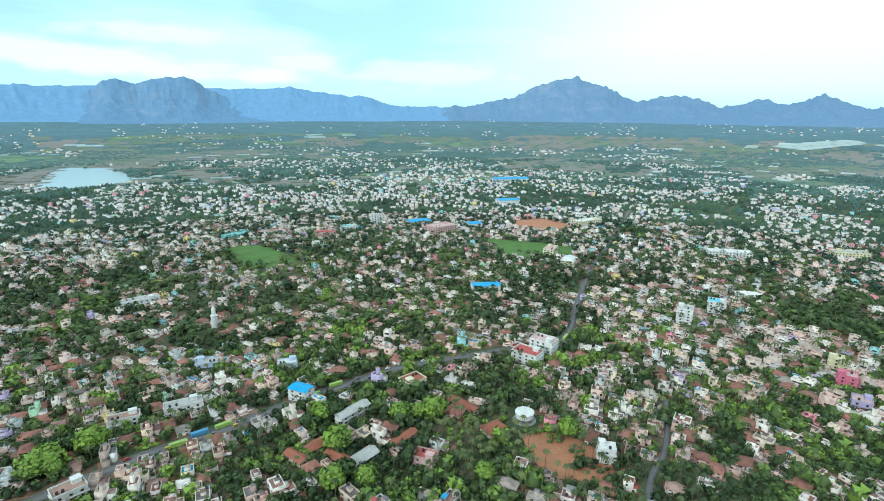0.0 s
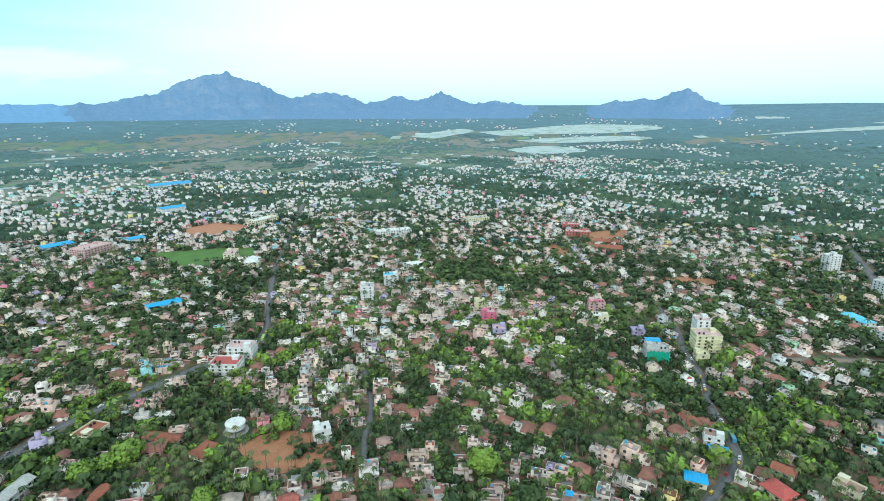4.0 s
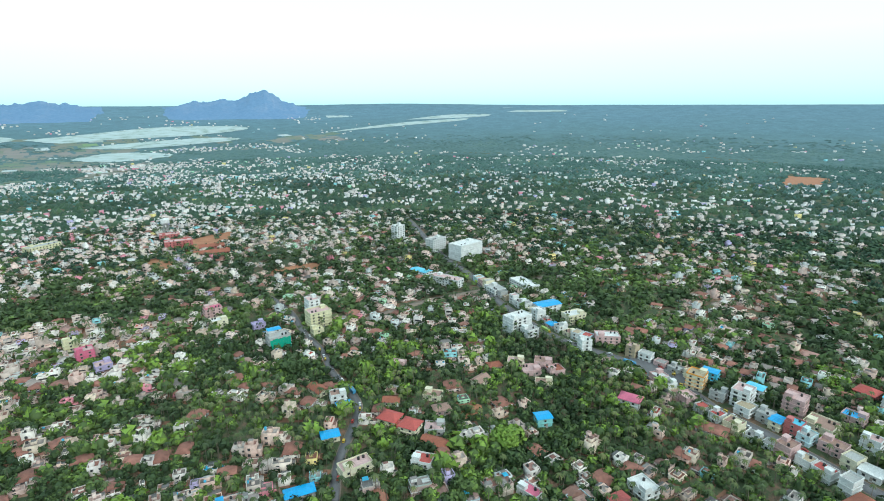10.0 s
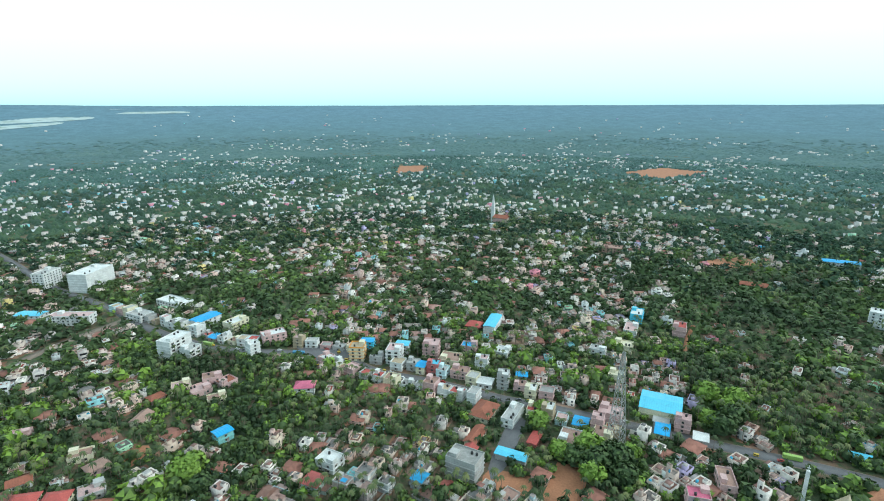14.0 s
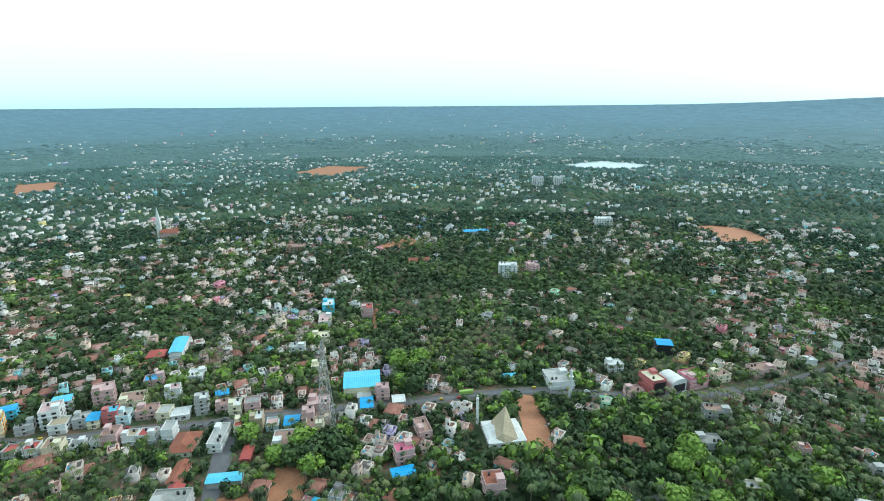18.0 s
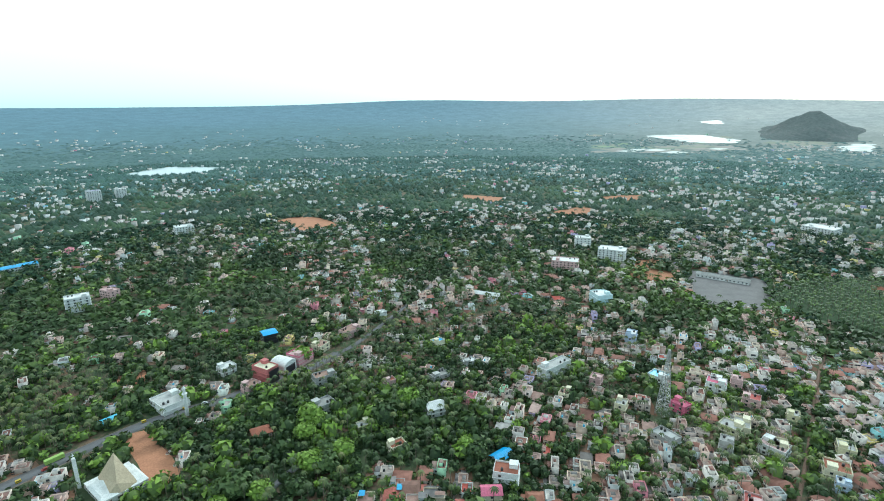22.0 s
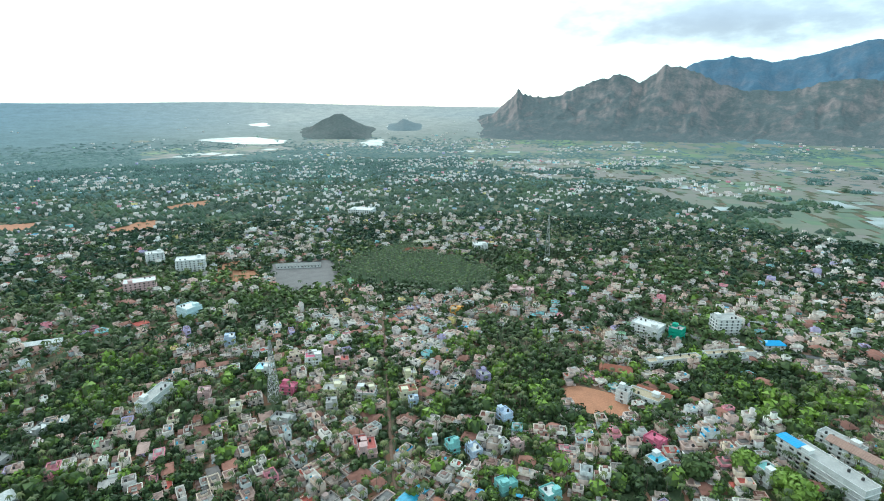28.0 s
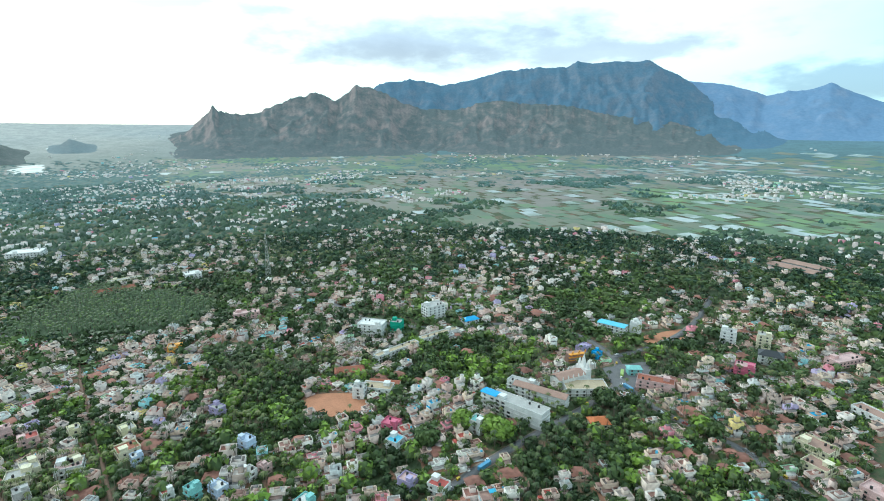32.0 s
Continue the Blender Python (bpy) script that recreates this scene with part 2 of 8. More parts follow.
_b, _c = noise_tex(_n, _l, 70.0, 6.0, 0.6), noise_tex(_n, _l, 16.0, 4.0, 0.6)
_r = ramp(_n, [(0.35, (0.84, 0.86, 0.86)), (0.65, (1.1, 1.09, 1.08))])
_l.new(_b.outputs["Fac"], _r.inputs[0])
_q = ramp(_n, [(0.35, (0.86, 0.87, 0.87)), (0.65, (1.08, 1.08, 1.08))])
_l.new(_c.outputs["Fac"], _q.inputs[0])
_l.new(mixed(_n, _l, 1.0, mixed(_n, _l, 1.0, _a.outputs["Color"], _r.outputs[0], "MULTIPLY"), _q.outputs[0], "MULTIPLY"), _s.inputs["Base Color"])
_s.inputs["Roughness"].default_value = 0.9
M_FIELD = tinted("paddy", [(0.0, (0.22, 0.19, 0.17)), (0.25, (0.19, 0.175, 0.145)), (0.45, (0.16, 0.172, 0.115)), (0.62, (0.1, 0.15, 0.095)), (0.82, (0.135, 0.2, 0.1)), (1.0, (0.17, 0.26, 0.1))], None, 0.7, 30.0, 0.05)
M_ASPHALT = paint("asphalt", (0.16, 0.155, 0.16), 0.85, 0, 2.0, 0.5)
M_SHOULDER = paint("dusty_verge", (0.27, 0.21, 0.165), 0.95, 0, 2.5, 0.6)
M_REDSOIL = paint("red_soil", (0.42, 0.19, 0.10), 0.95, 0, 4.0, 0.5)
M_ORANGESOIL = paint("orange_sand", (0.47, 0.215, 0.12), 0.95, 0, 4.0, 0.4)
M_GRASS = paint("meadow", (0.10, 0.19, 0.035), 0.9, 0, 9.0, 0.7)
M_CONCRETE = paint("old_concrete", (0.34, 0.33, 0.31), 0.85, 0, 2.0, 0.7)
M_GLASS, _n, _l, _s = material("window_glass")
_s.inputs["Base Color"].default_value = (0.03, 0.04, 0.045, 1)
_s.inputs["Roughness"].default_value = 0.12
M_WATER, _n, _l, _s = material("lake_water")
_s.inputs["Base Color"].default_value = (0.4, 0.48, 0.47, 1)
_s.inputs["Roughness"].default_value = 0.2
_w = noise_tex(_n, _l, 3.0)
bump(_n, _l, _s, _w.outputs["Fac"], 0.12, 0.1)

M_FLOOD, _n, _l, _s = material("shallow_flood")
_s.inputs["Roughness"].default_value = 0.55
_w = noise_tex(_n, _l, 60.0, 6.0, 0.6)
_r = ramp(_n, [(0.36, (0.2, 0.27, 0.22)), (0.46, (0.34, 0.41, 0.39)), (0.6, (0.4, 0.48, 0.47))])
_l.new(_w.outputs["Fac"], _r.inputs[0])
_l.new(_r.outputs[0], _s.inputs["Base Color"])

M_WET, _n, _l, _s = material("flooded_paddy")
_s.inputs["Base Color"].default_value = (0.22, 0.27, 0.27, 1)
_s.inputs["Roughness"].default_value = 0.3
_w = noise_tex(_n, _l, 75.0, 7.0, 0.6)
_r = ramp(_n, [(0.40, (0.13, 0.19, 0.12)), (0.46, (0.2, 0.25, 0.21)), (0.56, (0.36, 0.41, 0.4))])
_l.new(_w.outputs["Fac"], _r.inputs[0])
_l.new(_r.outputs[0], _s.inputs["Base Color"])
bump(_n, _l, _s, _w.outputs["Fac"], 0.3, 0.5)

# ground: earth and low growth in patches
M_GROUND, _n, _l, _s = material("ground_cover")
_a, _b = noise_tex(_n, _l, 38.0, 8.0, 0.62), noise_tex(_n, _l, 5.0, 6.0, 0.65)
_r = ramp(_n, [(0.36, (0.035, 0.055, 0.022)), (0.49, (0.055, 0.078, 0.03)), (0.56, (0.13, 0.09, 0.055)), (0.64, (0.22, 0.115, 0.075))])
_add = _n.new("ShaderNodeMath")
_add.operation = "MULTIPLY_ADD"
_add.inputs[1].default_value = 0.45
_l.new(_b.outputs["Fac"], _add.inputs[0])
_h = _n.new("ShaderNodeMath")
_h.operation = "MULTIPLY"
_h.inputs[1].default_value = 0.55
_l.new(_a.outputs["Fac"], _h.inputs[0])
_l.new(_h.outputs[0], _add.inputs[2])
_l.new(_add.outputs[0], _r.inputs[0])
_l.new(_r.outputs[0], _s.inputs["Base Color"])
_s.inputs["Roughness"].default_value = 0.9
_s.inputs["Sheen Weight"].default_value = 0.0
_s.inputs["Sheen Roughness"].default_value = 0.45
_s.inputs["Sheen Tint"].default_value = (0.7, 0.88, 1, 1)
bump(_n, _l, _s, _b.outputs["Fac"], 0.6, 1.0)

# bare rock with scrub; far hills with haze painted into their colours
def rocky(name, scrub, rock, size, mottle=0.4, steep=0.62):
    """Scrub on the gentle slopes, bare rock where the face is steep."""
    m, n, l, s = material(name)
    a, c = noise_tex(n, l, size, 10.0, 0.68), noise_tex(n, l, size * 0.16, 8.0, 0.65)
    geo = n.new("ShaderNodeNewGeometry")
    up = n.new("ShaderNodeSeparateXYZ")
    l.new(geo.outputs["Normal"], up.inputs[0])
    cliff = n.new("ShaderNodeMapRange")
    cliff.inputs["From Min"].default_value, cliff.inputs["From Max"].default_value = steep + 0.16, steep - 0.16
    cliff.inputs["To Min"].default_value, cliff.inputs["To Max"].default_value = -0.12, 0.14
    l.new(up.outputs["Z"], cliff.inputs["Value"])
    add = n.new("ShaderNodeMath")
    l.new(a.outputs["Fac"], add.inputs[0])
    l.new(cliff.outputs["Result"], add.inputs[1])
    r = ramp(n, [(0.40, scrub), (0.53, tuple(p * 0.6 + q * 0.4 for p, q in zip(scrub, rock))), (0.64, rock)])
    l.new(add.outputs[0], r.inputs[0])
    r2 = ramp(n, [(0.35, (1 - mottle, 1 - mottle * 0.9, 1 - mottle * 0.8)), (0.65, (1 + mottle * 0.25, 1 + mottle * 0.2, 1 + mottle * 0.12))])
    l.new(c.outputs["Fac"], r2.inputs[0])
    l.new(mixed(n, l, 1.0, r.outputs[0], r2.outputs[0], "MULTIPLY"), s.inputs["Base Color"])
    s.inputs["Roughness"].default_value = 0.95
    s.inputs["Specular IOR Level"].default_value = 0.1
    bump(n, l, s, c.outputs["Fac"], 0.2 + mottle, 8.0)
    return m


# haze is mixed into these rock and scrub colours, strongest in the blue ones
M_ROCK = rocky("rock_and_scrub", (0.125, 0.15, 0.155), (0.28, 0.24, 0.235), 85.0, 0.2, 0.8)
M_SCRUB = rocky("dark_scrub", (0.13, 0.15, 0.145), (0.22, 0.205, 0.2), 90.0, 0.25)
M_DEEPBLUE = rocky("blue_hazed_mountain", (0.105, 0.185, 0.265), (0.165, 0.215, 0.28), 95.0, 0.16, 0.78)
M_BLUEHILL = rocky("blue_hazed_hill", (0.165, 0.265, 0.41), (0.23, 0.305, 0.43), 130.0, 0.14, 0.8)
M_MASSIF = rocky("haze_tinted_massif", (0.16, 0.275, 0.43), (0.225, 0.31, 0.44), 110.0, 0.14, 0.8)
M_GREYHILL = rocky("haze_tinted_grey_hill", (0.19, 0.235, 0.25), (0.24, 0.26, 0.265), 90.0, 0.15, 0.8)
M_PALEHILL = rocky("pale_hazed_hill", (0.185, 0.33, 0.53), (0.215, 0.355, 0.545), 230.0, 0.1, 0.8)

# The lie of the land
CX, CY = -12.0, -10.0


def rise(x, y):
    """Height of the ground: flat round the town, bent up far off to meet the camera's horizon."""
    r = np.hypot(np.asarray(x, float) - CX, np.asarray(y, float) - CY)
    return 193.0 * np.clip((r - 2800) / 2080, 0, 1) ** 1.25


def bearing(x, y):
    return np.degrees(np.arctan2(np.asarray(x, float) - CX, np.asarray(y, float) - CY)) % 360


def soft_noise(x, y, size, seed=0):
    """Smooth value noise, 0 to 1, for arrays."""
    rng = np.random.RandomState(seed)
    t = rng.rand(64, 64)
    u, v = np.asarray(x, float) / size + 31.7, np.asarray(y, float) / size + 17.3
    i, j = np.floor(u).astype(int), np.floor(v).astype(int)
    fu, fv = u - i, v - j
    fu, fv = fu * fu * (3 - 2 * fu), fv * fv * (3 - 2 * fv)
    g = lambda a, c: t[(i + a) % 64, (j + c) % 64]
    return (g(0, 0) * (1 - fu) + g(1, 0) * fu) * (1 - fv) + (g(0, 1) * (1 - fu) + g(1, 1) * fu) * fv


def fractal(x, y, size, octaves=4, seed=0):
    s, a, tot = 0.0, 1.0, 0.0
    for k in range(octaves):
        s, tot = s + a * soft_noise(x, y, size / 2 ** k, seed + k), tot + a
        a *= 0.5
    return s / tot


def mesh_from(name, verts, faces, mats, smooth=False, tint=None, coat=None):
    """A mesh from arrays; faces all have the same number of corners."""
    me = bpy.data.meshes.new(name)
    verts, faces = np.asarray(verts, np.float32), np.asarray(faces, np.int32)
    k = faces.shape[1]
    me.vertices.add(len(verts))
    me.vertices.foreach_set("co", verts.ravel())
    me.loops.add(faces.size)
    me.loops.foreach_set("vertex_index", faces.ravel())
    me.polygons.add(len(faces))
    me.polygons.foreach_set("loop_start", np.arange(0, faces.size, k, dtype=np.int32))
    if tint is not None:
        at = me.attributes.new("tint", "FLOAT", "POINT")
        at.data.foreach_set("value", np.asarray(tint, np.float32))
    if coat is not None:
        at = me.attributes.new("coat", "FLOAT_COLOR", "FACE")
        c = np.ones((len(faces), 4), np.float32)
        c[:, :3] = coat
        at.data.foreach_set("color", c.ravel())
    me.update(calc_edges=True)
    if smooth:
        me.polygons.foreach_set("use_smooth", np.ones(len(faces), bool))
    for m in mats:
        me.materials.append(m)
    return me


def grid_faces(nu, nv, wrap=False):
    i, j = np.meshgrid(np.arange(nu if wrap else nu - 1), np.arange(nv - 1), indexing="ij")
    i2 = (i + 1) % nu
    return np.stack([i * nv + j, i2 * nv + j, i2 * nv + j + 1, i * nv + j + 1], -1).reshape(-1, 4)


def build_ground():
    radii = np.concatenate([np.linspace(0.02, 2800, 60), np.linspace(2840, 4880, 52), [4905]])
    ang = np.radians(np.arange(0, 360, 1.0))
    A, R = np.meshgrid(ang, radii, indexing="ij")
    x, y = CX + np.sin(A) * R, CY + np.cos(A) * R
    z = rise(x, y)
    deg = np.degrees(A)
    # low swells on the southern skyline
    swell = 44 * np.exp(-((deg - 190) / 11) ** 2) + 46 * np.exp(-((deg - 216) / 16) ** 2) + 16 * np.exp(-((deg - 72) / 9) ** 2)
    z = z + swell * np.clip((R - 3900) / 980, 0, 1) ** 2 + (fractal(x, y, 320, 3, 5) - 0.5) * 6 * np.clip((R - 3300) / 900, 0, 1)
    z[:, -1] -= 160
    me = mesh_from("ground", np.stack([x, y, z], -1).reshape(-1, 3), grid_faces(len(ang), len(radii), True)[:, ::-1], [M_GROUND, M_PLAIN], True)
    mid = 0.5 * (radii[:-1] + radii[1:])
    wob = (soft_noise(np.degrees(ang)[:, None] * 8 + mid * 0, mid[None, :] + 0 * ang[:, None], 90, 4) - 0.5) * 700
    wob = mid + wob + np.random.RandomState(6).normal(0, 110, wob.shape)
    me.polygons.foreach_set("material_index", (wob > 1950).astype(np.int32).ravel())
    # haze painted into the colour: bluer with distance, pale grey in the sunward south-west
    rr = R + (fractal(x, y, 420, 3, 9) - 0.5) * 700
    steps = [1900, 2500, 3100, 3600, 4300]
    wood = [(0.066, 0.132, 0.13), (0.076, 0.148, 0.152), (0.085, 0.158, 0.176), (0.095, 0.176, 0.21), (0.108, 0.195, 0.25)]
    dry_or_hazed = [(0.08, 0.13, 0.11), (0.13, 0.165, 0.14), (0.21, 0.225, 0.2), (0.28, 0.285, 0.26), (0.34, 0.345, 0.33)]
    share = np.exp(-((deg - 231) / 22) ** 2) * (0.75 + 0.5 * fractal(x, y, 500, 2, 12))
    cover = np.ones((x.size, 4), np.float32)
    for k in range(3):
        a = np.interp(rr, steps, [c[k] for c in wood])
        b2 = np.interp(rr, steps, [c[k] for c in dry_or_hazed])
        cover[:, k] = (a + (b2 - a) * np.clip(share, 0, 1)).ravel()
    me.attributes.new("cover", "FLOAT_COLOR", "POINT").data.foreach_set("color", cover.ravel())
    tagged(new("ground", me), "wide plain of dark green growth and bare earth", "ground", kind="structure")


build_ground()


def mountain(name, label, mat, r0, rc, r1, ridge, crag=0.12, spur=0.4, seed=0, step=0.16, nv=54, power=1.0, foot=0.0):
    """A range whose crest runs at the distance rc. ridge: bearings and degrees over the eye's level along the crest."""
    b0, b1 = ridge[0][0], ridge[-1][0]
    nu = int((b1 - b0) / step)
    B, R = np.meshgrid(np.linspace(b0, b1, nu), np.linspace(r0, r1, nv), indexing="ij")
    x, y = CX + np.sin(np.radians(B)) * R, CY + np.cos(np.radians(B)) * R
    base = rise(x, y)
    warp = (fractal(x, y, 190, 3, seed + 3) - 0.5) * 1.1
    el = np.interp(B + warp, [p[0] for p in ridge], [p[1] for p in ridge])
    el = el + crag * 2 * (fractal(B * 60, B * 0 + R * 0.12, 34, 4, seed + 5) - 0.5)
    el = el + crag * 2.2 * np.clip(soft_noise(B * 60, B * 0 + R * 0.1, 16, seed + 6) - 0.62, 0, 1)
    xc, yc = CX + np.sin(np.radians(B)) * rc, CY + np.cos(np.radians(B)) * rc
    top = np.maximum(EYE + np.tan(np.radians(el)) * rc - rise(xc, yc), 0)
    front = np.clip((R - r0) / (rc - r0), 0, 1)
    back = np.clip((r1 - R) / (r1 - rc), 0, 1)
    f = np.where(R < rc, front ** power, back ** 0.6)
    # spurs run down from the crest, gullies between them; outcrops break the slopes
    along = np.radians(B) * rc
    turn = (fractal(x, y, 420, 3, seed + 19) - 0.5) * 260
    rib = 1 - np.abs(2 * fractal(along + turn, R * 0.35, 300, 3, seed + 13) - 1)
    rib2 = 1 - np.abs(2 * fractal(along - turn, R * 0.5, 120, 3, seed + 29) - 1)
    low = 4 * f * (1 - f)
    f = f * (1 - spur * (1 - f) * 1.5 * (1 - rib)) - 0.16 * spur * low * (1 - rib2) + 0.09 * low * (fractal(x, y, 70, 4, seed + 17) - 0.5)
    # bare slabs and boulders
    slab = 1 - np.abs(2 * fractal(x + turn, y, 46, 3, seed + 41) - 1)
    f = f + 0.04 * low * (slab - 0.6)
    ends = np.clip(np.minimum(B - b0, b1 - B) / 2.5, 0, 1)
    z = base + top * np.clip(f, 0, 1) * ends - 2.0
    me = mesh_from(name, np.stack([x, y, z], -1).reshape(-1, 3), grid_faces(nu, nv)[:, ::-1], [mat], True)
    return tagged(new(name, me), label, "mountain", kind="structure")


def build_mountains():
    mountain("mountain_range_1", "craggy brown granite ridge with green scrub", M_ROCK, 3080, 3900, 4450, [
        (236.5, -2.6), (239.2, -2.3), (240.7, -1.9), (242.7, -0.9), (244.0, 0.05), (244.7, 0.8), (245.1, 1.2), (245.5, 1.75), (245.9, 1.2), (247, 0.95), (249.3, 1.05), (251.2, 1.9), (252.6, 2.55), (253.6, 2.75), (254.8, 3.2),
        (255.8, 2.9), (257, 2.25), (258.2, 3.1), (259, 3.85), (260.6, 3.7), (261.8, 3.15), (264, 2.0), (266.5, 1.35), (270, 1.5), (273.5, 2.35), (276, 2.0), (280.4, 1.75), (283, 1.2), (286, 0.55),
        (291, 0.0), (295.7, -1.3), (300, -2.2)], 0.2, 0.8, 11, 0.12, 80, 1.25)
    mountain("mountain_range_2", "tall mountain with blue-green haze in its colour, under a grey cloud", M_DEEPBLUE, 3450, 4500, 4850, [
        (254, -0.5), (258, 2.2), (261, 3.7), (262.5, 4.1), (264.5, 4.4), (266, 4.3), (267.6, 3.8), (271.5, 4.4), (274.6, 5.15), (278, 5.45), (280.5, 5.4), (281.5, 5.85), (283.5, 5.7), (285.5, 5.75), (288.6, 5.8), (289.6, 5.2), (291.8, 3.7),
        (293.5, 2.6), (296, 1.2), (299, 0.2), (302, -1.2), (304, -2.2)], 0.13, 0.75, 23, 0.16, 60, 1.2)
    mountain("mountain_range_8", "pointed mountain coloured pale blue for haze, behind the tall one", M_BLUEHILL, 3900, 4640, 4850, [
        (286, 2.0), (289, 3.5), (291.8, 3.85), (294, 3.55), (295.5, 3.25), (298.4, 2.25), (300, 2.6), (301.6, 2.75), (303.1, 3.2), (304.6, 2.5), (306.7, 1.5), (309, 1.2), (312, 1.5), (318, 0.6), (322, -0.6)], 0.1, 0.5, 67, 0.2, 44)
    mountain("mountain_range_3", "mountain massif with pale blue haze painted into its colour", M_PALEHILL, 3950, 4700, 4850, [
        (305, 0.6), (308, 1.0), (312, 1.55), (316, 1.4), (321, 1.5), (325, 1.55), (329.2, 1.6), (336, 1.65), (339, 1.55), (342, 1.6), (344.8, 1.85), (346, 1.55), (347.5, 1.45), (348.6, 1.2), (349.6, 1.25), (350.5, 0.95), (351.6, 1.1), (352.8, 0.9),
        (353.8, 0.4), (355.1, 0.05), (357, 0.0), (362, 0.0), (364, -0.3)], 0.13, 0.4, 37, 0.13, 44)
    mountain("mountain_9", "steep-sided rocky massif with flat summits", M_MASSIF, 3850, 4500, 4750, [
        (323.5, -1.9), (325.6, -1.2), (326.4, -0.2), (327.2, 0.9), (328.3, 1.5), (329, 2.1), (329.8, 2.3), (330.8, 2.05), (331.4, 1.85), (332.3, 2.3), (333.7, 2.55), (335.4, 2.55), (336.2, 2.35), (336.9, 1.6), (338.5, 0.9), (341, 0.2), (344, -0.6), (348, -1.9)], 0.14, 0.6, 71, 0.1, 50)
    mountain("mountain_range_4", "jagged granite hills on the skyline, coloured blue for haze", M_BLUEHILL, 4000, 4600, 4850, [
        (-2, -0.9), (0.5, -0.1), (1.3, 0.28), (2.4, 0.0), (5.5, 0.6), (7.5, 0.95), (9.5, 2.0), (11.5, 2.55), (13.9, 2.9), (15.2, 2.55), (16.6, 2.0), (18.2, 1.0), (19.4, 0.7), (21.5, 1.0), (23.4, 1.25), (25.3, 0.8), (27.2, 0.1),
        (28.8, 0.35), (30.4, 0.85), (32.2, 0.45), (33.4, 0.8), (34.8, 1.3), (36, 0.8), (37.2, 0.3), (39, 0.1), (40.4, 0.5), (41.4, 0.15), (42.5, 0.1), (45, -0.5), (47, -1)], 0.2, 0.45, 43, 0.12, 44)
    mountain("mountain_5", "lone jagged granite hill, coloured blue for haze", M_BLUEHILL, 4050, 4600, 4850, [
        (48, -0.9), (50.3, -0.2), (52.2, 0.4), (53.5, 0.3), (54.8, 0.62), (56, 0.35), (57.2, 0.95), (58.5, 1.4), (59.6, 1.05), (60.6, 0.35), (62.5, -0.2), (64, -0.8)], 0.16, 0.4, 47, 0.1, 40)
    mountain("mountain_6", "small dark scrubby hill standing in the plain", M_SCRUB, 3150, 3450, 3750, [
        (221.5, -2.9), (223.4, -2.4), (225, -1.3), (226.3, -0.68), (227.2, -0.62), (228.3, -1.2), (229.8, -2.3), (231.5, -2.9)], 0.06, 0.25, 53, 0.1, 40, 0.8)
    mountain("mountain_7", "small hill coloured grey for haze, standing in the plain", M_GREYHILL, 3500, 3700, 3900, [
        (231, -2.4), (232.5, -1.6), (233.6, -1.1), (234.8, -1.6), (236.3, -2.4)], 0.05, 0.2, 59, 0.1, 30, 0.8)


build_mountains()

# Plan: what covers which ground (2 m cells, 1.7 km each way)
CELL, HALF = 2.0, 2060.0
NC = int(2 * HALF / CELL)
taken = np.zeros((NC, NC), bool)      # no house here
bare = np.zeros((NC, NC), bool)       # no tree here
GX, GY = np.meshgrid(-HALF + CELL * (np.arange(NC) + 0.5), -HALF + CELL * (np.arange(NC) + 0.5), indexing="ij")


def cells(x, y):
    return np.clip(((np.asarray(x) + HALF) / CELL).astype(int), 0, NC - 1), np.clip(((np.asarray(y) + HALF) / CELL).astype(int), 0, NC - 1)


def window_of(pts, pad):
    p = np.asarray(pts, float)
    (i0, j0), (i1, j1) = cells(*(p.min(0) - pad)), cells(*(p.max(0) + pad))
    return slice(i0, i1 + 1), slice(j0, j1 + 1)


def mark_line(pts, house_gap, tree_gap):
    w = window_of(pts, house_gap + 4)
    x, y, d = GX[w], GY[w], 1e9
    for (x0, y0), (x1, y1) in zip(pts[:-1], pts[1:]):
        L2 = (x1 - x0) ** 2 + (y1 - y0) ** 2 + 1e-9
        s = np.clip(((x - x0) * (x1 - x0) + (y - y0) * (y1 - y0)) / L2, 0, 1)
        d = np.minimum(d, np.hypot(x - x0 - s * (x1 - x0), y - y0 - s * (y1 - y0)))
    taken[w] |= d < house_gap
    bare[w] |= d < tree_gap


def inside(pts, x, y):
    c = np.zeros(np.shape(x), bool)
    for (x0, y0), (x1, y1) in zip(pts, pts[1:] + pts[:1]):
        c ^= ((y0 > y) != (y1 > y)) & (x < (x1 - x0) * (y - y0) / (y1 - y0 + 1e-12) + x0)
    return c


def mark_area(pts, trees=True, pad=4, clumps=False):
    w = window_of(pts, pad)
    c = inside(pts, GX[w], GY[w])
    taken[w] |= c
    if trees:
        bare[w] |= c & ((soft_noise(GX[w], GY[w], 13, 23) > 0.36) if clumps else True)
    mark_line(pts + pts[:1], pad, 1.5 if trees and not clumps else 0)


def mark_box(x, y, w, d, rot, gap=2.0):
    a = radians(rot)
    c, s = math.cos(a), math.sin(a)
    box = [(x + c * u - s * v, y + s * u + c * v) for u, v in ((-w / 2, -d / 2), (w / 2, -d / 2), (w / 2, d / 2), (-w / 2, d / 2))]
    sl = window_of(box, 10)
    u, v = (GX[sl] - x) * c + (GY[sl] - y) * s, -(GX[sl] - x) * s + (GY[sl] - y) * c
    taken[sl] |= (np.abs(u) < w / 2 + gap + 4) & (np.abs(v) < d / 2 + gap + 4)
    bare[sl] |= (np.abs(u) < w / 2 + gap) & (np.abs(v) < d / 2 + gap)


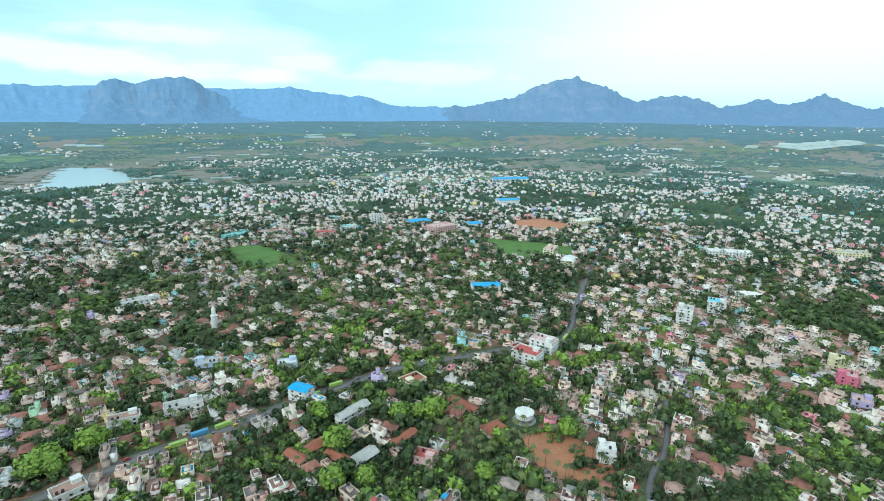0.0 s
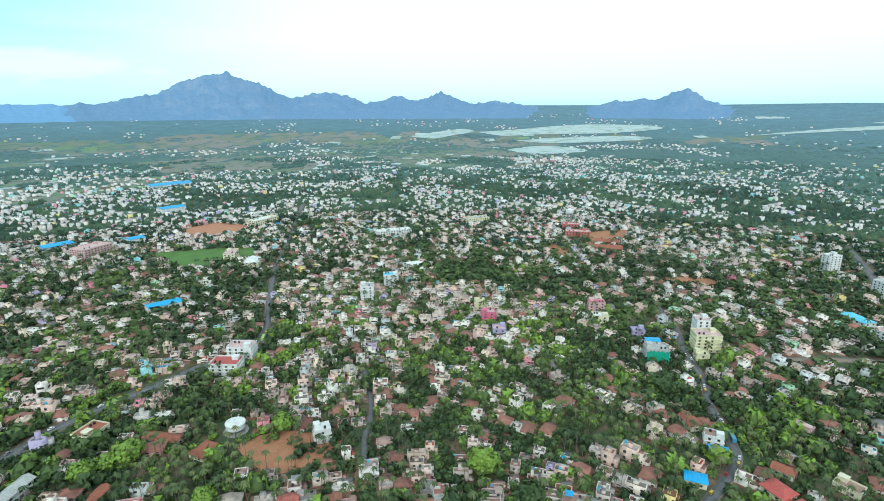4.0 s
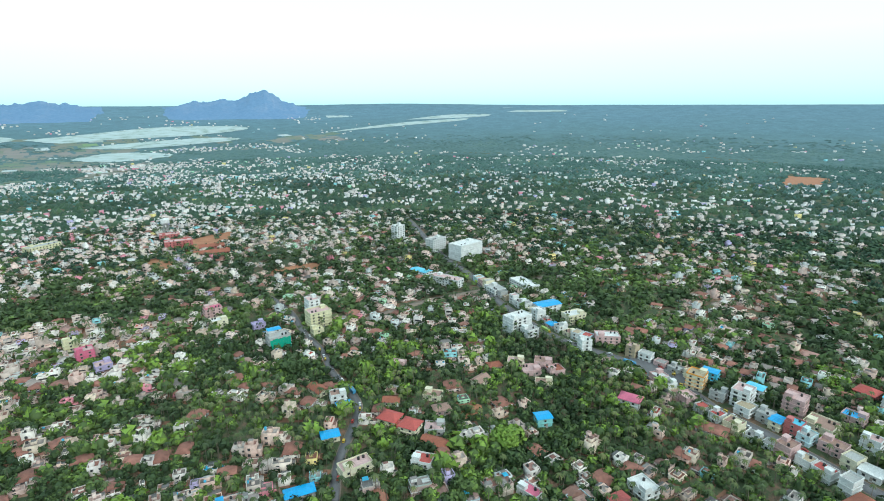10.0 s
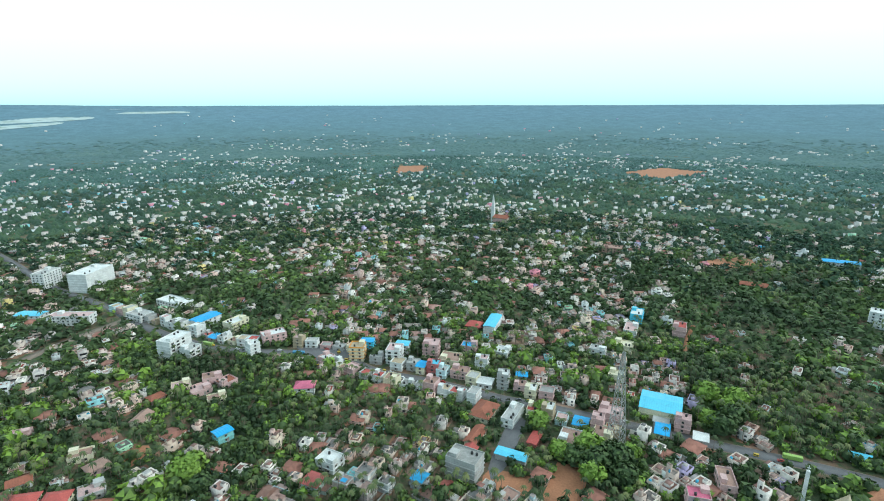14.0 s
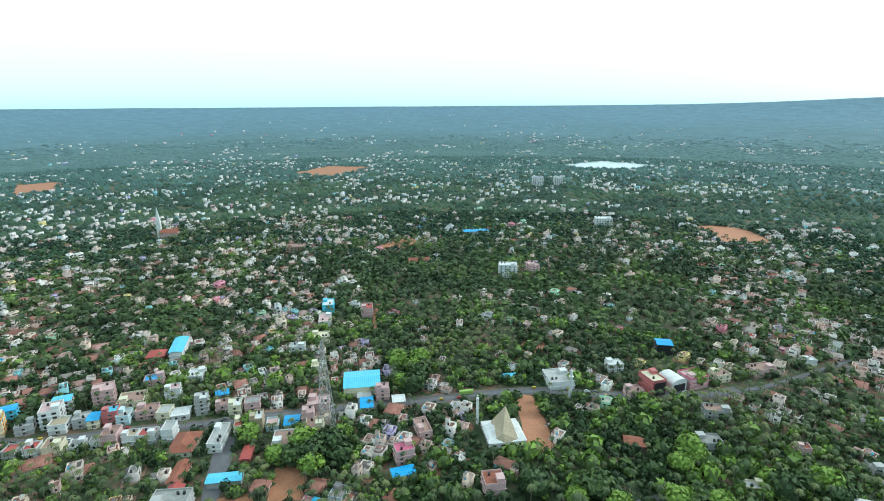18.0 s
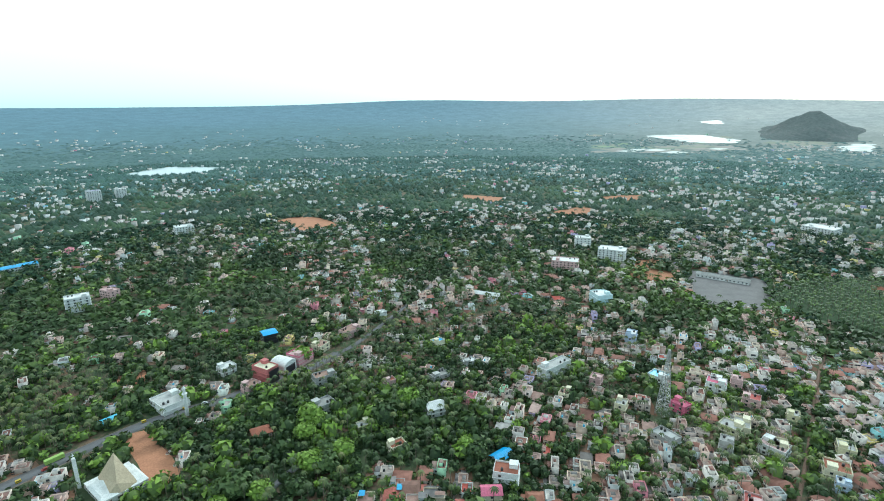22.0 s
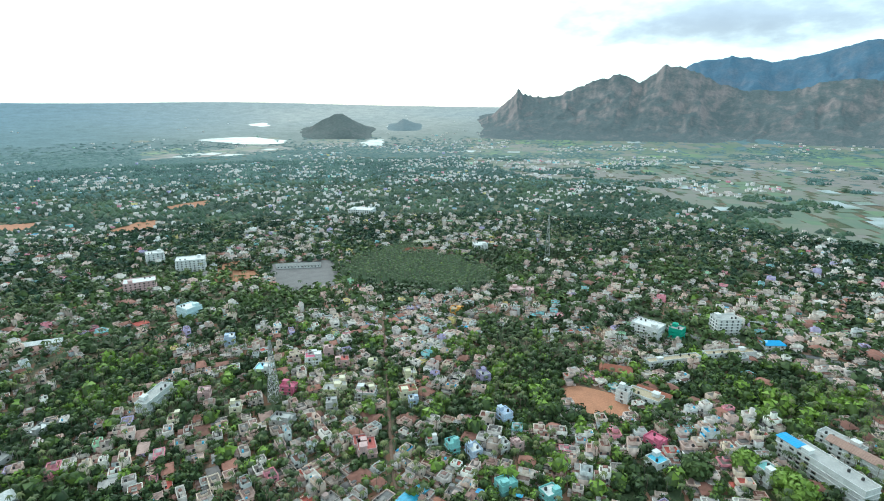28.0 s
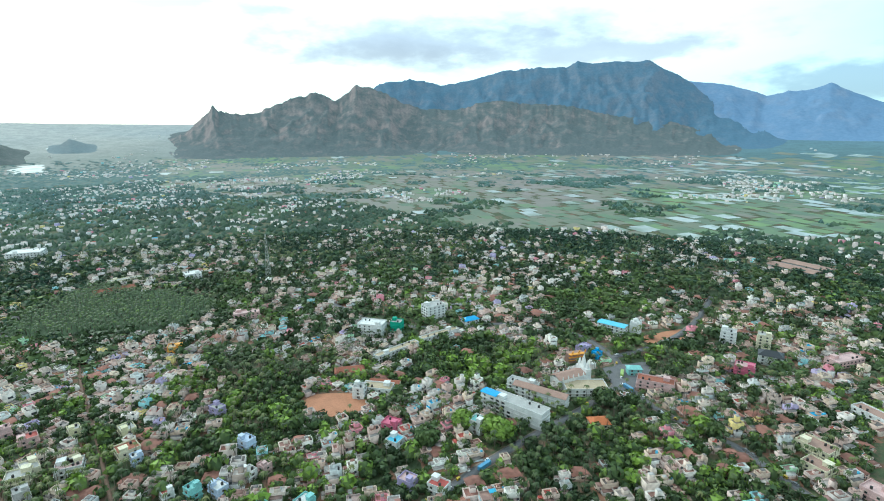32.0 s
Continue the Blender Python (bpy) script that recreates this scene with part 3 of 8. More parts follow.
def smooth_line(pts, step=6.0):
    """The line through the points, rounded."""
    p = [Vector((*q, 0)) for q in pts]
    p = [2 * p[0] - p[1]] + p + [2 * p[-1] - p[-2]]
    out = []
    for k in range(1, len(p) - 2):
        n = max(2, int((p[k + 1] - p[k]).length / step))
        for s in range(n):
            t = s / n
            a, b, c, d = p[k - 1:k + 3]
            q = 0.5 * (2 * b + (c - a) * t + (2 * a - 5 * b + 4 * c - d) * t * t + (3 * b - a - 3 * c + d) * t ** 3)
            out.append((q.x, q.y))
    return out + [tuple(pts[-1])]


def ribbon(name, pts, width, z, mat, label, category, thick=0.0):
    p = np.asarray(pts)
    d = np.gradient(p, axis=0)
    d /= np.linalg.norm(d, axis=1)[:, None]
    n = np.stack([-d[:, 1], d[:, 0]], 1) * width / 2
    base = rise(p[:, 0], p[:, 1])
    L, R = np.column_stack([p + n, base + z]), np.column_stack([p - n, base + z])
    v = np.concatenate([L, R, L - (0, 0, z + 0.3), R - (0, 0, z + 0.3)])
    k = len(p)
    i = np.arange(k - 1)
    f = np.concatenate([np.stack([i, i + k, i + k + 1, i + 1], 1), np.stack([i + 1, i + 1 + 2 * k, i + 2 * k, i], 1), np.stack([i + k, i + 3 * k, i + 3 * k + 1, i + k + 1], 1)])
    return tagged(new(name, mesh_from(name, v, f, [mat])), label, category, kind="structure")


ROADS, FAR_AREAS = [], []


def road(pts, width=7.0, label="worn grey asphalt road with dusty verges", mat=None, verge=3.0, name="road"):
    if verge:
        width, verge = width * 0.74, 1.6
    line = smooth_line(pts)
    ROADS.append((line, width))
    mark_line(line, width / 2 + verge / 2 + 3.4, width / 2 + (3.2 if width > 7.5 else 1.4 if verge else 0.8))
    up = 0.012 * len(ROADS)
    ribbon(name, line, width, 0.2 + up, mat or M_ASPHALT, label, "road")
    if verge:
        ribbon("verge", line, width + verge, 0.07 + up, M_SHOULDER, "strip of dusty brown earth beside a road", "verge")


def area(name, pts, mat, label, category, z=0.12, trees=True, rough=5.0):
    """A flat patch of ground with a soft, uneven rim."""
    mark_area([tuple(p) for p in pts], trees, 4, name == "bare_ground" and max(math.hypot(*p) for p in pts) < 900)
    if max(math.hypot(*p) for p in pts) > 2000:
        FAR_AREAS.append([tuple(p) for p in pts])
    line = smooth_line(list(pts) + [pts[0]], 9.0)[:-1]
    bm = bmesh.new()
    vs = []
    for k, (x, y) in enumerate(line):
        j = rough * (soft_noise(np.array([x]), np.array([y]), 6.0 + rough, 3)[0] - 0.5)
        vs.append(bm.verts.new((x + j, y - j, float(rise(x, y)) + z)))
    bm.faces.new(vs)
    if bm.faces[:][0].normal.z < 0:
        bmesh.ops.reverse_faces(bm, faces=bm.faces[:])
    bmesh.ops.triangulate(bm, faces=bm.faces[:])
    me = bpy.data.meshes.new(name)
    bm.to_mesh(me)
    bm.free()
    me.materials.append(mat)
    return tagged(new(name, me), label, category, kind="structure")


road([(-230, 205), (-208, 228), (-187, 249), (-166, 269), (-135, 292), (-95, 328), (-60, 354), (-32, 374), (30, 398), (108, 425)], 11.0)
road([(100, 415), (121, 456), (148, 532), (188, 634), (257, 779), (322, 924), (380, 1050)], 8.0)
road([(470, 290), (430, 240), (390, 205), (356, 169), (328, 149), (307, 127), (287, 110), (261, 103), (239, 100), (219, 95), (180, 80)], 7.0)
road([(900, 265), (814, 219), (682, 151), (586, 86), (496, 35), (430, -19), (399, -72), (376, -106), (338, -128), (304, -162), (264, -196), (237, -223), (203, -254), (162, -290), (121, -327), (90, -350), (51, -367), (18, -388), (-9, -403), (-30, -423)], 12.0)
road([(-30, -423), (-47, -439), (-90, -500), (-150, -590)], 4.5, "worn grey road shaded by trees", None, 0)
road([(430, 160), (490, 117), (527, 76), (560, 40), (600, 0)], 9.0, "brown railway track bed in a cutting", M_SHOULDER, 0, "railway")
road([(-490, -390), (-439, -345), (-371, -291), (-303, -232), (-250, -188), (-214, -156)], 2.2, "narrow earth lane between houses", paint("brown_lane", (0.22, 0.14, 0.1), 0.95, 0, 2.5, 0.6), 0, "lane")
road([(-235, -38), (-262, -12), (-287, 11), (-309, 33), (-327, 53), (-351, 81), (-375, 106), (-404, 129), (-449, 137), (-504, 111), (-527, 46), (-512, -10), (-533, -92), (-600, -160)], 8.0)
road([(-404, 129), (-379, 139), (-357, 147), (-318, 178), (-295, 187), (-250, 205)], 7.0)
road([(-449, 137), (-480, 190), (-530, 240), (-620, 300)], 8.0)
road([(105, 225), (119, 252), (137, 278), (158, 330)], 3.6, "narrow lane between garden walls", None, 0, "lane")
road([(25, -240), (12, -262), (-6, -284), (-30, -300)], 4.0, "narrow asphalt lane beside trees", None, 0, "lane")

area("plaza", [(410, -78), (392, -122), (365, -118), (352, -100), (378, -84)], M_ASPHALT, "wide grey junction with traffic", "plaza", 0.42)
area("plaza", [(-425, 120), (-440, 165), (-405, 150), (-385, 125)], M_ASPHALT, "grey market square before the church", "plaza", 0.42)
area("bare_ground", [(200, -152), (184, -168), (174, -158), (192, -142)], M_REDSOIL, "red earth yard beside the sheds", "soil", 0.1)
area("bare_ground", [(188, -189), (178, -203), (157, -178), (166, -164)], M_REDSOIL, "red earth yard beside the sheds", "soil", 0.13)
area("parking_yard", [(243, -192), (235, -199), (196, -158), (200, -150)], M_ASPHALT, "grey parking yard between the sheds", "yard", 0.17)
road([(262, -372), (280, -395), (300, -425)], 4.0, "red earth path through the wood", M_REDSOIL, 0, "path")
area("bare_ground", [(50, 289), (80, 286), (105, 257), (85, 243), (59, 252)], M_REDSOIL, "patch of bare red earth between trees", "soil")
area("sports_ground", [(121, 926), (182, 953), (222, 906), (201, 853), (139, 872)], M_ORANGESOIL, "oval sandy sports ground", "ground")
area("meadow", [(-305, 730), (-266, 747), (-194, 675), (-216, 638), (-262, 657)], M_GRASS, "bright green weed-covered pond", "meadow")
area("meadow", [(58, 802), (141, 776), (193, 744), (178, 696), (89, 696)], M_GRASS, "open green field in the town", "meadow")
area("bare_ground", [(656, 542), (726, 513), (673, 472), (603, 491)], M_REDSOIL, "red earth college yard", "soil")
area("bare_ground", [(548, 518), (579, 508), (530, 458), (517, 477)], M_REDSOIL, "red earth college yard", "soil")
area("bare_ground", [(549, 339), (596, 290), (560, 275), (520, 310)], M_REDSOIL, "red earth yard between trees", "soil")
area("bare_ground", [(448, -590), (444, -667), (404, -668), (413, -611)], M_ORANGESOIL, "bare orange earth among palms", "soil")
area("bare_ground", [(138, -419), (125, -436), (113, -407), (126, -398)], M_ORANGESOIL, "cleared orange plot between trees", "soil")
area("churchyard", [(102, -327), (93, -338), (62, -292), (73, -283)], M_ORANGESOIL, "orange sand yard beside the tent-roofed church", "yard")
area("bare_ground", [(65, -989), (10, -1011), (-37, -947), (-38, -905), (21, -900)], M_ORANGESOIL, "bare orange field", "soil")
area("bare_ground", [(-419, -611), (-457, -601), (-422, -523), (-381, -552)], M_REDSOIL, "red earth playing court", "soil")
area("paved_yard", [(-465, -557), (-520, -504), (-454, -427), (-401, -467)], paint("grey_yard", (0.19, 0.175, 0.17), 0.9, 0, 5.0, 0.6), "large dark grey worn yard with a low shed", "yard")
area("bare_ground", [(-625, -1082), (-719, -1083), (-681, -1018), (-615, -1051)], M_REDSOIL, "bare red field", "soil")
area("bare_ground", [(-450, -948), (-539, -977), (-506, -904), (-453, -905)], M_REDSOIL, "bare red field", "soil")
area("bare_ground", [(-336, -1179), (-407, -1123), (-388, -1071), (-321, -1124)], M_ORANGESOIL, "bare orange field", "soil")
area("school_ground", [(-364, -118), (-375, -110), (-378, -97), (-378, -82), (-365, -67), (-350, -70), (-344, -89), (-347, -104)], M_ORANGESOIL, "orange sand school playground", "ground")
area("bare_ground", [(-495, 173), (-518, 228), (-494, 219), (-477, 179)], M_ORANGESOIL, "sandy churchyard", "soil")
area("bare_ground", [(1227, -1185), (1266, -1380), (1126, -1427), (1064, -1173)], M_REDSOIL, "red earth field far off", "soil")
area("bare_ground", [(1690, -630), (1640, -720), (1500, -625), (1490, -550)], M_REDSOIL, "red earth field far off", "soil")
area("lake", [(584, -1788), (499, -1984), (317, -1935), (335, -1793), (478, -1734)], M_WATER, "bright lake among trees", "lake", 0.3)
area("lake", [(-981, 1264), (-1196, 1670), (-1061, 1711), (-820, 1425), (-863, 1270)], M_WATER, "pale lake at the edge of town", "lake", 0.3)
for pts in (
        [(1627, 2669), (1691, 2516), (1866, 2564), (2071, 2628), (2075, 2764), (1848, 2743)],
        [(2069, 2595), (2337, 2532), (2679, 2469), (2886, 2347), (3051, 2067), (2967, 1939), (2692, 2010), (2529, 2101), (2284, 2286), (2091, 2360)],
        [(2003, 2175), (2278, 2102), (2569, 1918), (2603, 1739), (2338, 1823), (2065, 1986)],
        [(1603, 1815), (1896, 1900), (1950, 1691), (1818, 1544), (1587, 1592)],
        [(2988, 1439), (3246, 1273), (3561, 1015), (3822, 760), (3940, 768), (3642, 1115), (3241, 1346)],
        [(3698, 1743), (3871, 1527), (3982, 1518), (3827, 1782)],
        [(3782, 1160), (4114, 939), (4220, 640), (4100, 619), (3954, 826)],
        [(4536, 1174), (4629, 731), (4673, 373), (4671, 393), (4601, 890)],
        [(4375, 500), (4428, 62), (4519, 82), (4487, 405)],
        [(4539, 896), (4644, 498), (4656, 538), (4609, 848)]):
    area("flooded_field", pts, M_FLOOD, "pale flooded land beside the far river", "water", 1.6, True, 14.0)
for pts in ([(-1772, -2714), (-2029, -2608), (-2023, -2289), (-1850, -2375)], [(-2401, -3091), (-2501, -3087), (-2436, -2943), (-2342, -2983)],
            [(-2352, -2043), (-2437, -1955), (-2257, -1806), (-2196, -1867)], [(-2974, -2350), (-3158, -2307), (-3032, -2191), (-2910, -2253)]):
    area("flooded_field", pts, M_WET, "shining flooded field", "water", 1.2, True, 70.0)

# Where houses, trees and fields go: 0 to 1
def fields_at(x, y):
    """1 where paddy fields lie in place of trees and houses."""
    b, r = bearing(x, y), np.hypot(x - CX, y - CY)
    wob = (fractal(x, y, 500, 3, 71) - 0.5) * 500
    e = np.where(b > 300, 1450, np.where(b < 48, 1500 + 9 * b, 1e9))
    north = (r + wob > e) & (r < 3350) & ((b > 300) | (b < 48)) & (fractal(x, y, 240, 2, 19) > 0.46)
    tongue = (b >= 48) & (b < 66) & (r + wob > 2500 + (b - 48) * 30) & (r < 3350) & (fractal(x, y, 240, 2, 19) > 0.4)
    west = (b > 240) & (b < 312) & (r + wob * 0.5 > np.interp(b, [240, 246, 252, 262, 275, 285, 300, 312], [1900, 1700, 1600, 1250, 1000, 1050, 1100, 1300])) & (r < 3150)
    south = (b > 208) & (b < 236) & (r + wob > 2350) & (r < 3300) & (fractal(x, y, 260, 2, 19) > 0.5)
    return north | tongue | west | south


WOODS = [
    [(365, 548), (437, 484), (401, 417), (320, 460)], [(463, 70), (503, -47), (400, -81), (371, 21)], [(422, -572), (348, -759), (239, -565), (237, -433), (150, -382), (178, -292), (251, -354)],
    [(66, -316), (-4, -390), (-37, -334), (42, -268)], [(396, -512), (229, -454), (137, -408), (145, -328), (269, -345)], [(81, -339), (-43, -335), (-39, -245), (31, -247)],
    [(-491, -454), (-695, -329), (-596, -246), (-452, -356)], [(-416, -208), (-465, -93), (-397, -121), (-302, -103), (-318, -142)], [(-472, -32), (-490, 26), (-463, 87), (-417, 65), (-390, 9), (-421, -45)]]
WOODS += [
    [(-51, 255), (-7, 256), (42, 294), (35, 230), (-41, 229)], [(-6, -411), (-101, -357), (-131, -271), (-75, -260), (-3, -314)], [(-165, -448), (-237, -460), (-230, -399), (-150, -358)],
    [(-319, 10), (-365, 135), (-307, 131), (-280, 45)], [(335, -40), (335, -82), (274, -74), (290, -30)], [(21, 368), (53, 387), (84, 321), (33, 307)]]


PLANTATION = [(-475, -455), (-560, -480), (-640, -469), (-605, -298), (-520, -276), (-487, -371)]


def woods_at(x, y):
    """1 where trees close over the ground and hardly a house stands."""
    c = np.zeros(np.shape(x), bool)
    for w in WOODS:
        c |= inside(w, np.asarray(x, float), np.asarray(y, float))
    return c * 1.0


def houses_at(x, y):
    b, r = bearing(x, y), np.hypot(x - CX, y - CY)
    n = fractal(x, y, 130, 3, 7)
    d = np.interp(r, [420, 700, 1000, 1500], [0.6, 0.46, 0.34, 0.24]) + 1.0 * (n - 0.5)
    north = np.clip(np.interp(b, [0, 40, 66, 86, 300, 320, 360], [1, 1, 0.95, 0, 0, 1, 1]), 0, 1) * np.interp(r, [430, 660, 820, 1300, 1800], [0, 0.3, 1, 0.8, 0.4])
    d = np.maximum(d, north * (0.92 + 1.2 * (n - 0.5)))
    dense = np.interp(b, [216, 224, 262, 278], [0, 1, 1, 0]) * np.interp(r, [230, 500, 620], [1, 1, 0])
    d = np.maximum(d, dense * (0.8 + 0.8 * (n - 0.5)))
    right0 = np.interp(b, [8, 20, 50, 60], [0, 1, 1, 0]) * np.interp(r, [230, 330, 440, 620], [0.6, 0.65, 0.95, 1.05])
    d = np.maximum(d, right0 * (0.66 + 1.1 * (n - 0.5)))
    wood = np.interp(b, [150, 158, 176, 182], [0, 1, 1, 0]) * np.interp(r, [230, 260, 700, 760], [1, 1, 1, 0]) * 0.6
    groves = np.interp(b, [240, 245, 252, 256], [0, 1, 1, 0]) * np.interp(r, [300, 340, 470, 520], [0, 1, 1, 0])
    d = d * (1 - wood) * (1 - 0.8 * groves) * (1 - 0.93 * woods_at(x, y))
    far = np.interp(r, [900, 2000, 3000, 4000], [1, 0.75, 0.4, 0.2])
    d = np.where(b > 66, np.where(b < 300, d * far, d), d)
    southwest = np.exp(-((b - 234) / 12) ** 2) * np.interp(r, [1150, 1500, 2900, 3200], [0, 1, 1, 0])
    d = np.maximum(d, southwest * (0.5 + 1.0 * (n - 0.5)))
    f = fields_at(x, y)
    villages = np.maximum((fractal(x, y, 330, 2, 91) > 0.62) * 0.3, 0.55 * southwest * (n > 0.45))
    villages = np.maximum(villages, 0.4 * inside([(-2874, -1217), (-3078, -442), (-2000, -380), (-1750, -900)], x, y))
    return np.clip(np.where(f, villages, d), 0, 1)


def jitter_grid(r0, r1, step, seed):
    rng = np.random.RandomState(seed)
    k = int(r1 / step) + 1
    i, j = np.meshgrid(np.arange(-k, k + 1), np.arange(-k, k + 1), indexing="ij")
    x = CX + (i + rng.uniform(-0.38, 0.38, i.shape)) * step
    y = CY + (j + rng.uniform(-0.38, 0.38, i.shape)) * step
    r, b = np.hypot(x - CX, y - CY), bearing(x, y)
    ok = (r >= r0) & (r < r1) & ((b < 312) | (b > 316))
    return x[ok], y[ok], rng


def free(grid, x, y):
    i, j = cells(x, y)
    out = (np.abs(x) > HALF) | (np.abs(y) > HALF)
    clear = out | ~grid[i, j]
    for pts in FAR_AREAS:
        clear &= ~inside(pts, x, y)
    return clear


def scatter(name, protos, x, y, z, turn, size, tint, mat, which, label, category):
    """Many small growths or houses as one mesh. protos: (vertices, triangles, own tint offsets)."""
    V, F, T, base = [], [], [], 0
    size = np.asarray(size, float)
    if size.ndim == 1:
        size = np.repeat(size[:, None], 3, 1)
    for k, (pv, pf, pt) in enumerate(protos):
        s = np.where(which == k)[0]
        if not len(s):
            continue
        c, n = np.cos(turn[s])[:, None], np.sin(turn[s])[:, None]
        q = pv[None] * size[s][:, None, :]
        w = np.stack([q[..., 0] * c - q[..., 1] * n + x[s][:, None], q[..., 0] * n + q[..., 1] * c + y[s][:, None], q[..., 2] + z[s][:, None]], -1)
        V.append(w.reshape(-1, 3))
        F.append((pf[None] + (base + np.arange(len(s)) * len(pv))[:, None, None]).reshape(-1, 3))
        T.append(np.where(pt[None] < -0.5, -1.0, tint[s][:, None] + pt[None]).ravel())
        base += len(s) * len(pv)
    me = mesh_from(name, np.concatenate(V), np.concatenate(F), [mat], tint=np.concatenate(T))
    return tagged(new(name, me), label, category, kind="stuff")




def dome(rng, n=5, rings=2, jag=0.22):
    """Open-bottomed uneven dome, about one across and one high."""
    v, f = [], []
    prof = [(0.5, 0.12), (0.40, 0.66)][:rings]
    for r, z in prof:
        for k in range(n):
            a = 2 * math.pi * (k + 0.5 * (z > 0.3)) / n + rng.uniform(-0.25, 0.25)
            q = r * (1 + rng.uniform(-jag, jag))
            v.append((q * math.cos(a), q * math.sin(a), z * (1 + rng.uniform(-jag, jag))))
    v.append((rng.uniform(-0.08, 0.08), rng.uniform(-0.08, 0.08), 1.0 if rings > 1 else 0.85))
    for k in range(n):
        m = (k + 1) % n
        if rings > 1:
            f += [[k, m, n + k], [m, n + m, n + k], [n + k, n + m, 2 * n]]
        else:
            f.append([k, m, n])
    return np.array(v), np.array(f)


def far_crown(seed, lobes):
    """Far clump of crowns: uneven low domes side by side."""
    rng = np.random.RandomState(seed)
    V, F, T, k = [], [], [], 0
    for s in range(2):
        v, f = dome(rng, 5 if lobes > 1 else 4, 1, 0.42)
        v = v * (rng.uniform(0.6, 0.95), rng.uniform(0.5, 0.8), rng.uniform(0.6, 1.05)) + (rng.uniform(-0.4, 0.4), rng.uniform(-0.4, 0.4), -0.06)
        V.append(v)
        F.append(f + k)
        # random tint, with the tops painted lighter as if lit from above
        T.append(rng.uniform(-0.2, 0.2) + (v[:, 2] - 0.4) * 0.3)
        k += len(v)
    return np.concatenate(V), np.concatenate(F), np.concatenate(T)


def leafy(seed, clumps, height=1.0, trunk=True):
    """Crown of separate leaf sprays over a heart tinted dark for inner shade, on a trunk; about one across."""
    rng = np.random.RandomState(seed)
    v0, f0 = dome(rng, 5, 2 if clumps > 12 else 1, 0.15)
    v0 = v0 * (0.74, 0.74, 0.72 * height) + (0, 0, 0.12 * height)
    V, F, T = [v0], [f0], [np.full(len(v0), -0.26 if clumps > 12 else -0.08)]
    k = len(v0)
    lobes = rng.normal(0, 1, (5, 3))
    lobes /= np.linalg.norm(lobes, axis=1)[:, None]
    for c in range(clumps):
        d = rng.normal(0, 1, 3) + lobes[c % 5] * 1.1
        d[2] = d[2] * 0.8 + 0.25
        d /= np.linalg.norm(d)
        p = d * (0.40 + rng.uniform(-0.1, 0.09)) * np.array([1, 1, 0.8]) + (0, 0, 0.55 * height)
        n = d + rng.normal(0, 0.45, 3)
        n /= np.linalg.norm(n)
        a = np.cross(n, rng.normal(0, 1, 3))
        a /= np.linalg.norm(a)
        b = np.cross(n, a)
        s = rng.uniform(0.10, 0.19) * (0.55 if clumps > 300 else 1.0 if clumps > 60 else 1.25 if clumps > 20 else 1.5)
        # random tint, plus painted skylight: sprays higher up are lighter
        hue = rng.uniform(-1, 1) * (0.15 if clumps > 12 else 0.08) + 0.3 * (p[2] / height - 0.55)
        if clumps > 60:
            q = np.stack([p + a * s, p + b * s * rng.uniform(0.6, 1), p - a * s * rng.uniform(0.7, 1.1), p - b * s * rng.uniform(0.6, 1)]) + rng.normal(0, 0.02, (4, 3))
            F.append(np.array([[k, k + 1, k + 2], [k, k + 2, k + 3]]))
        else:
            q = np.stack([p + a * s, p - a * s * 0.6 + b * s * rng.uniform(0.6, 1.1), p - a * s * 0.6 - b * s * rng.uniform(0.6, 1.1)]) + rng.normal(0, 0.03, (3, 3))
            F.append(np.array([[k, k + 1, k + 2]]))
        V.append(q)
        T.append(np.full(len(q), hue))
        k += len(q)
    if not trunk:
        return np.concatenate(V), np.concatenate(F), np.concatenate(T)
    tr = np.array([[0.03, 0, 0], [-0.02, 0.03, 0], [-0.02, -0.03, 0], [0.015, 0, 0.5 * height], [-0.01, 0.012, 0.5 * height], [-0.01, -0.012, 0.5 * height]])
    V.append(tr)
    F.append(np.array([[0, 1, 4], [0, 4, 3], [1, 2, 5], [1, 5, 4], [2, 0, 3], [2, 3, 5]]) + k)
    T.append(np.full(6, -1.0))
    return np.concatenate(V), np.concatenate(F), np.concatenate(T)


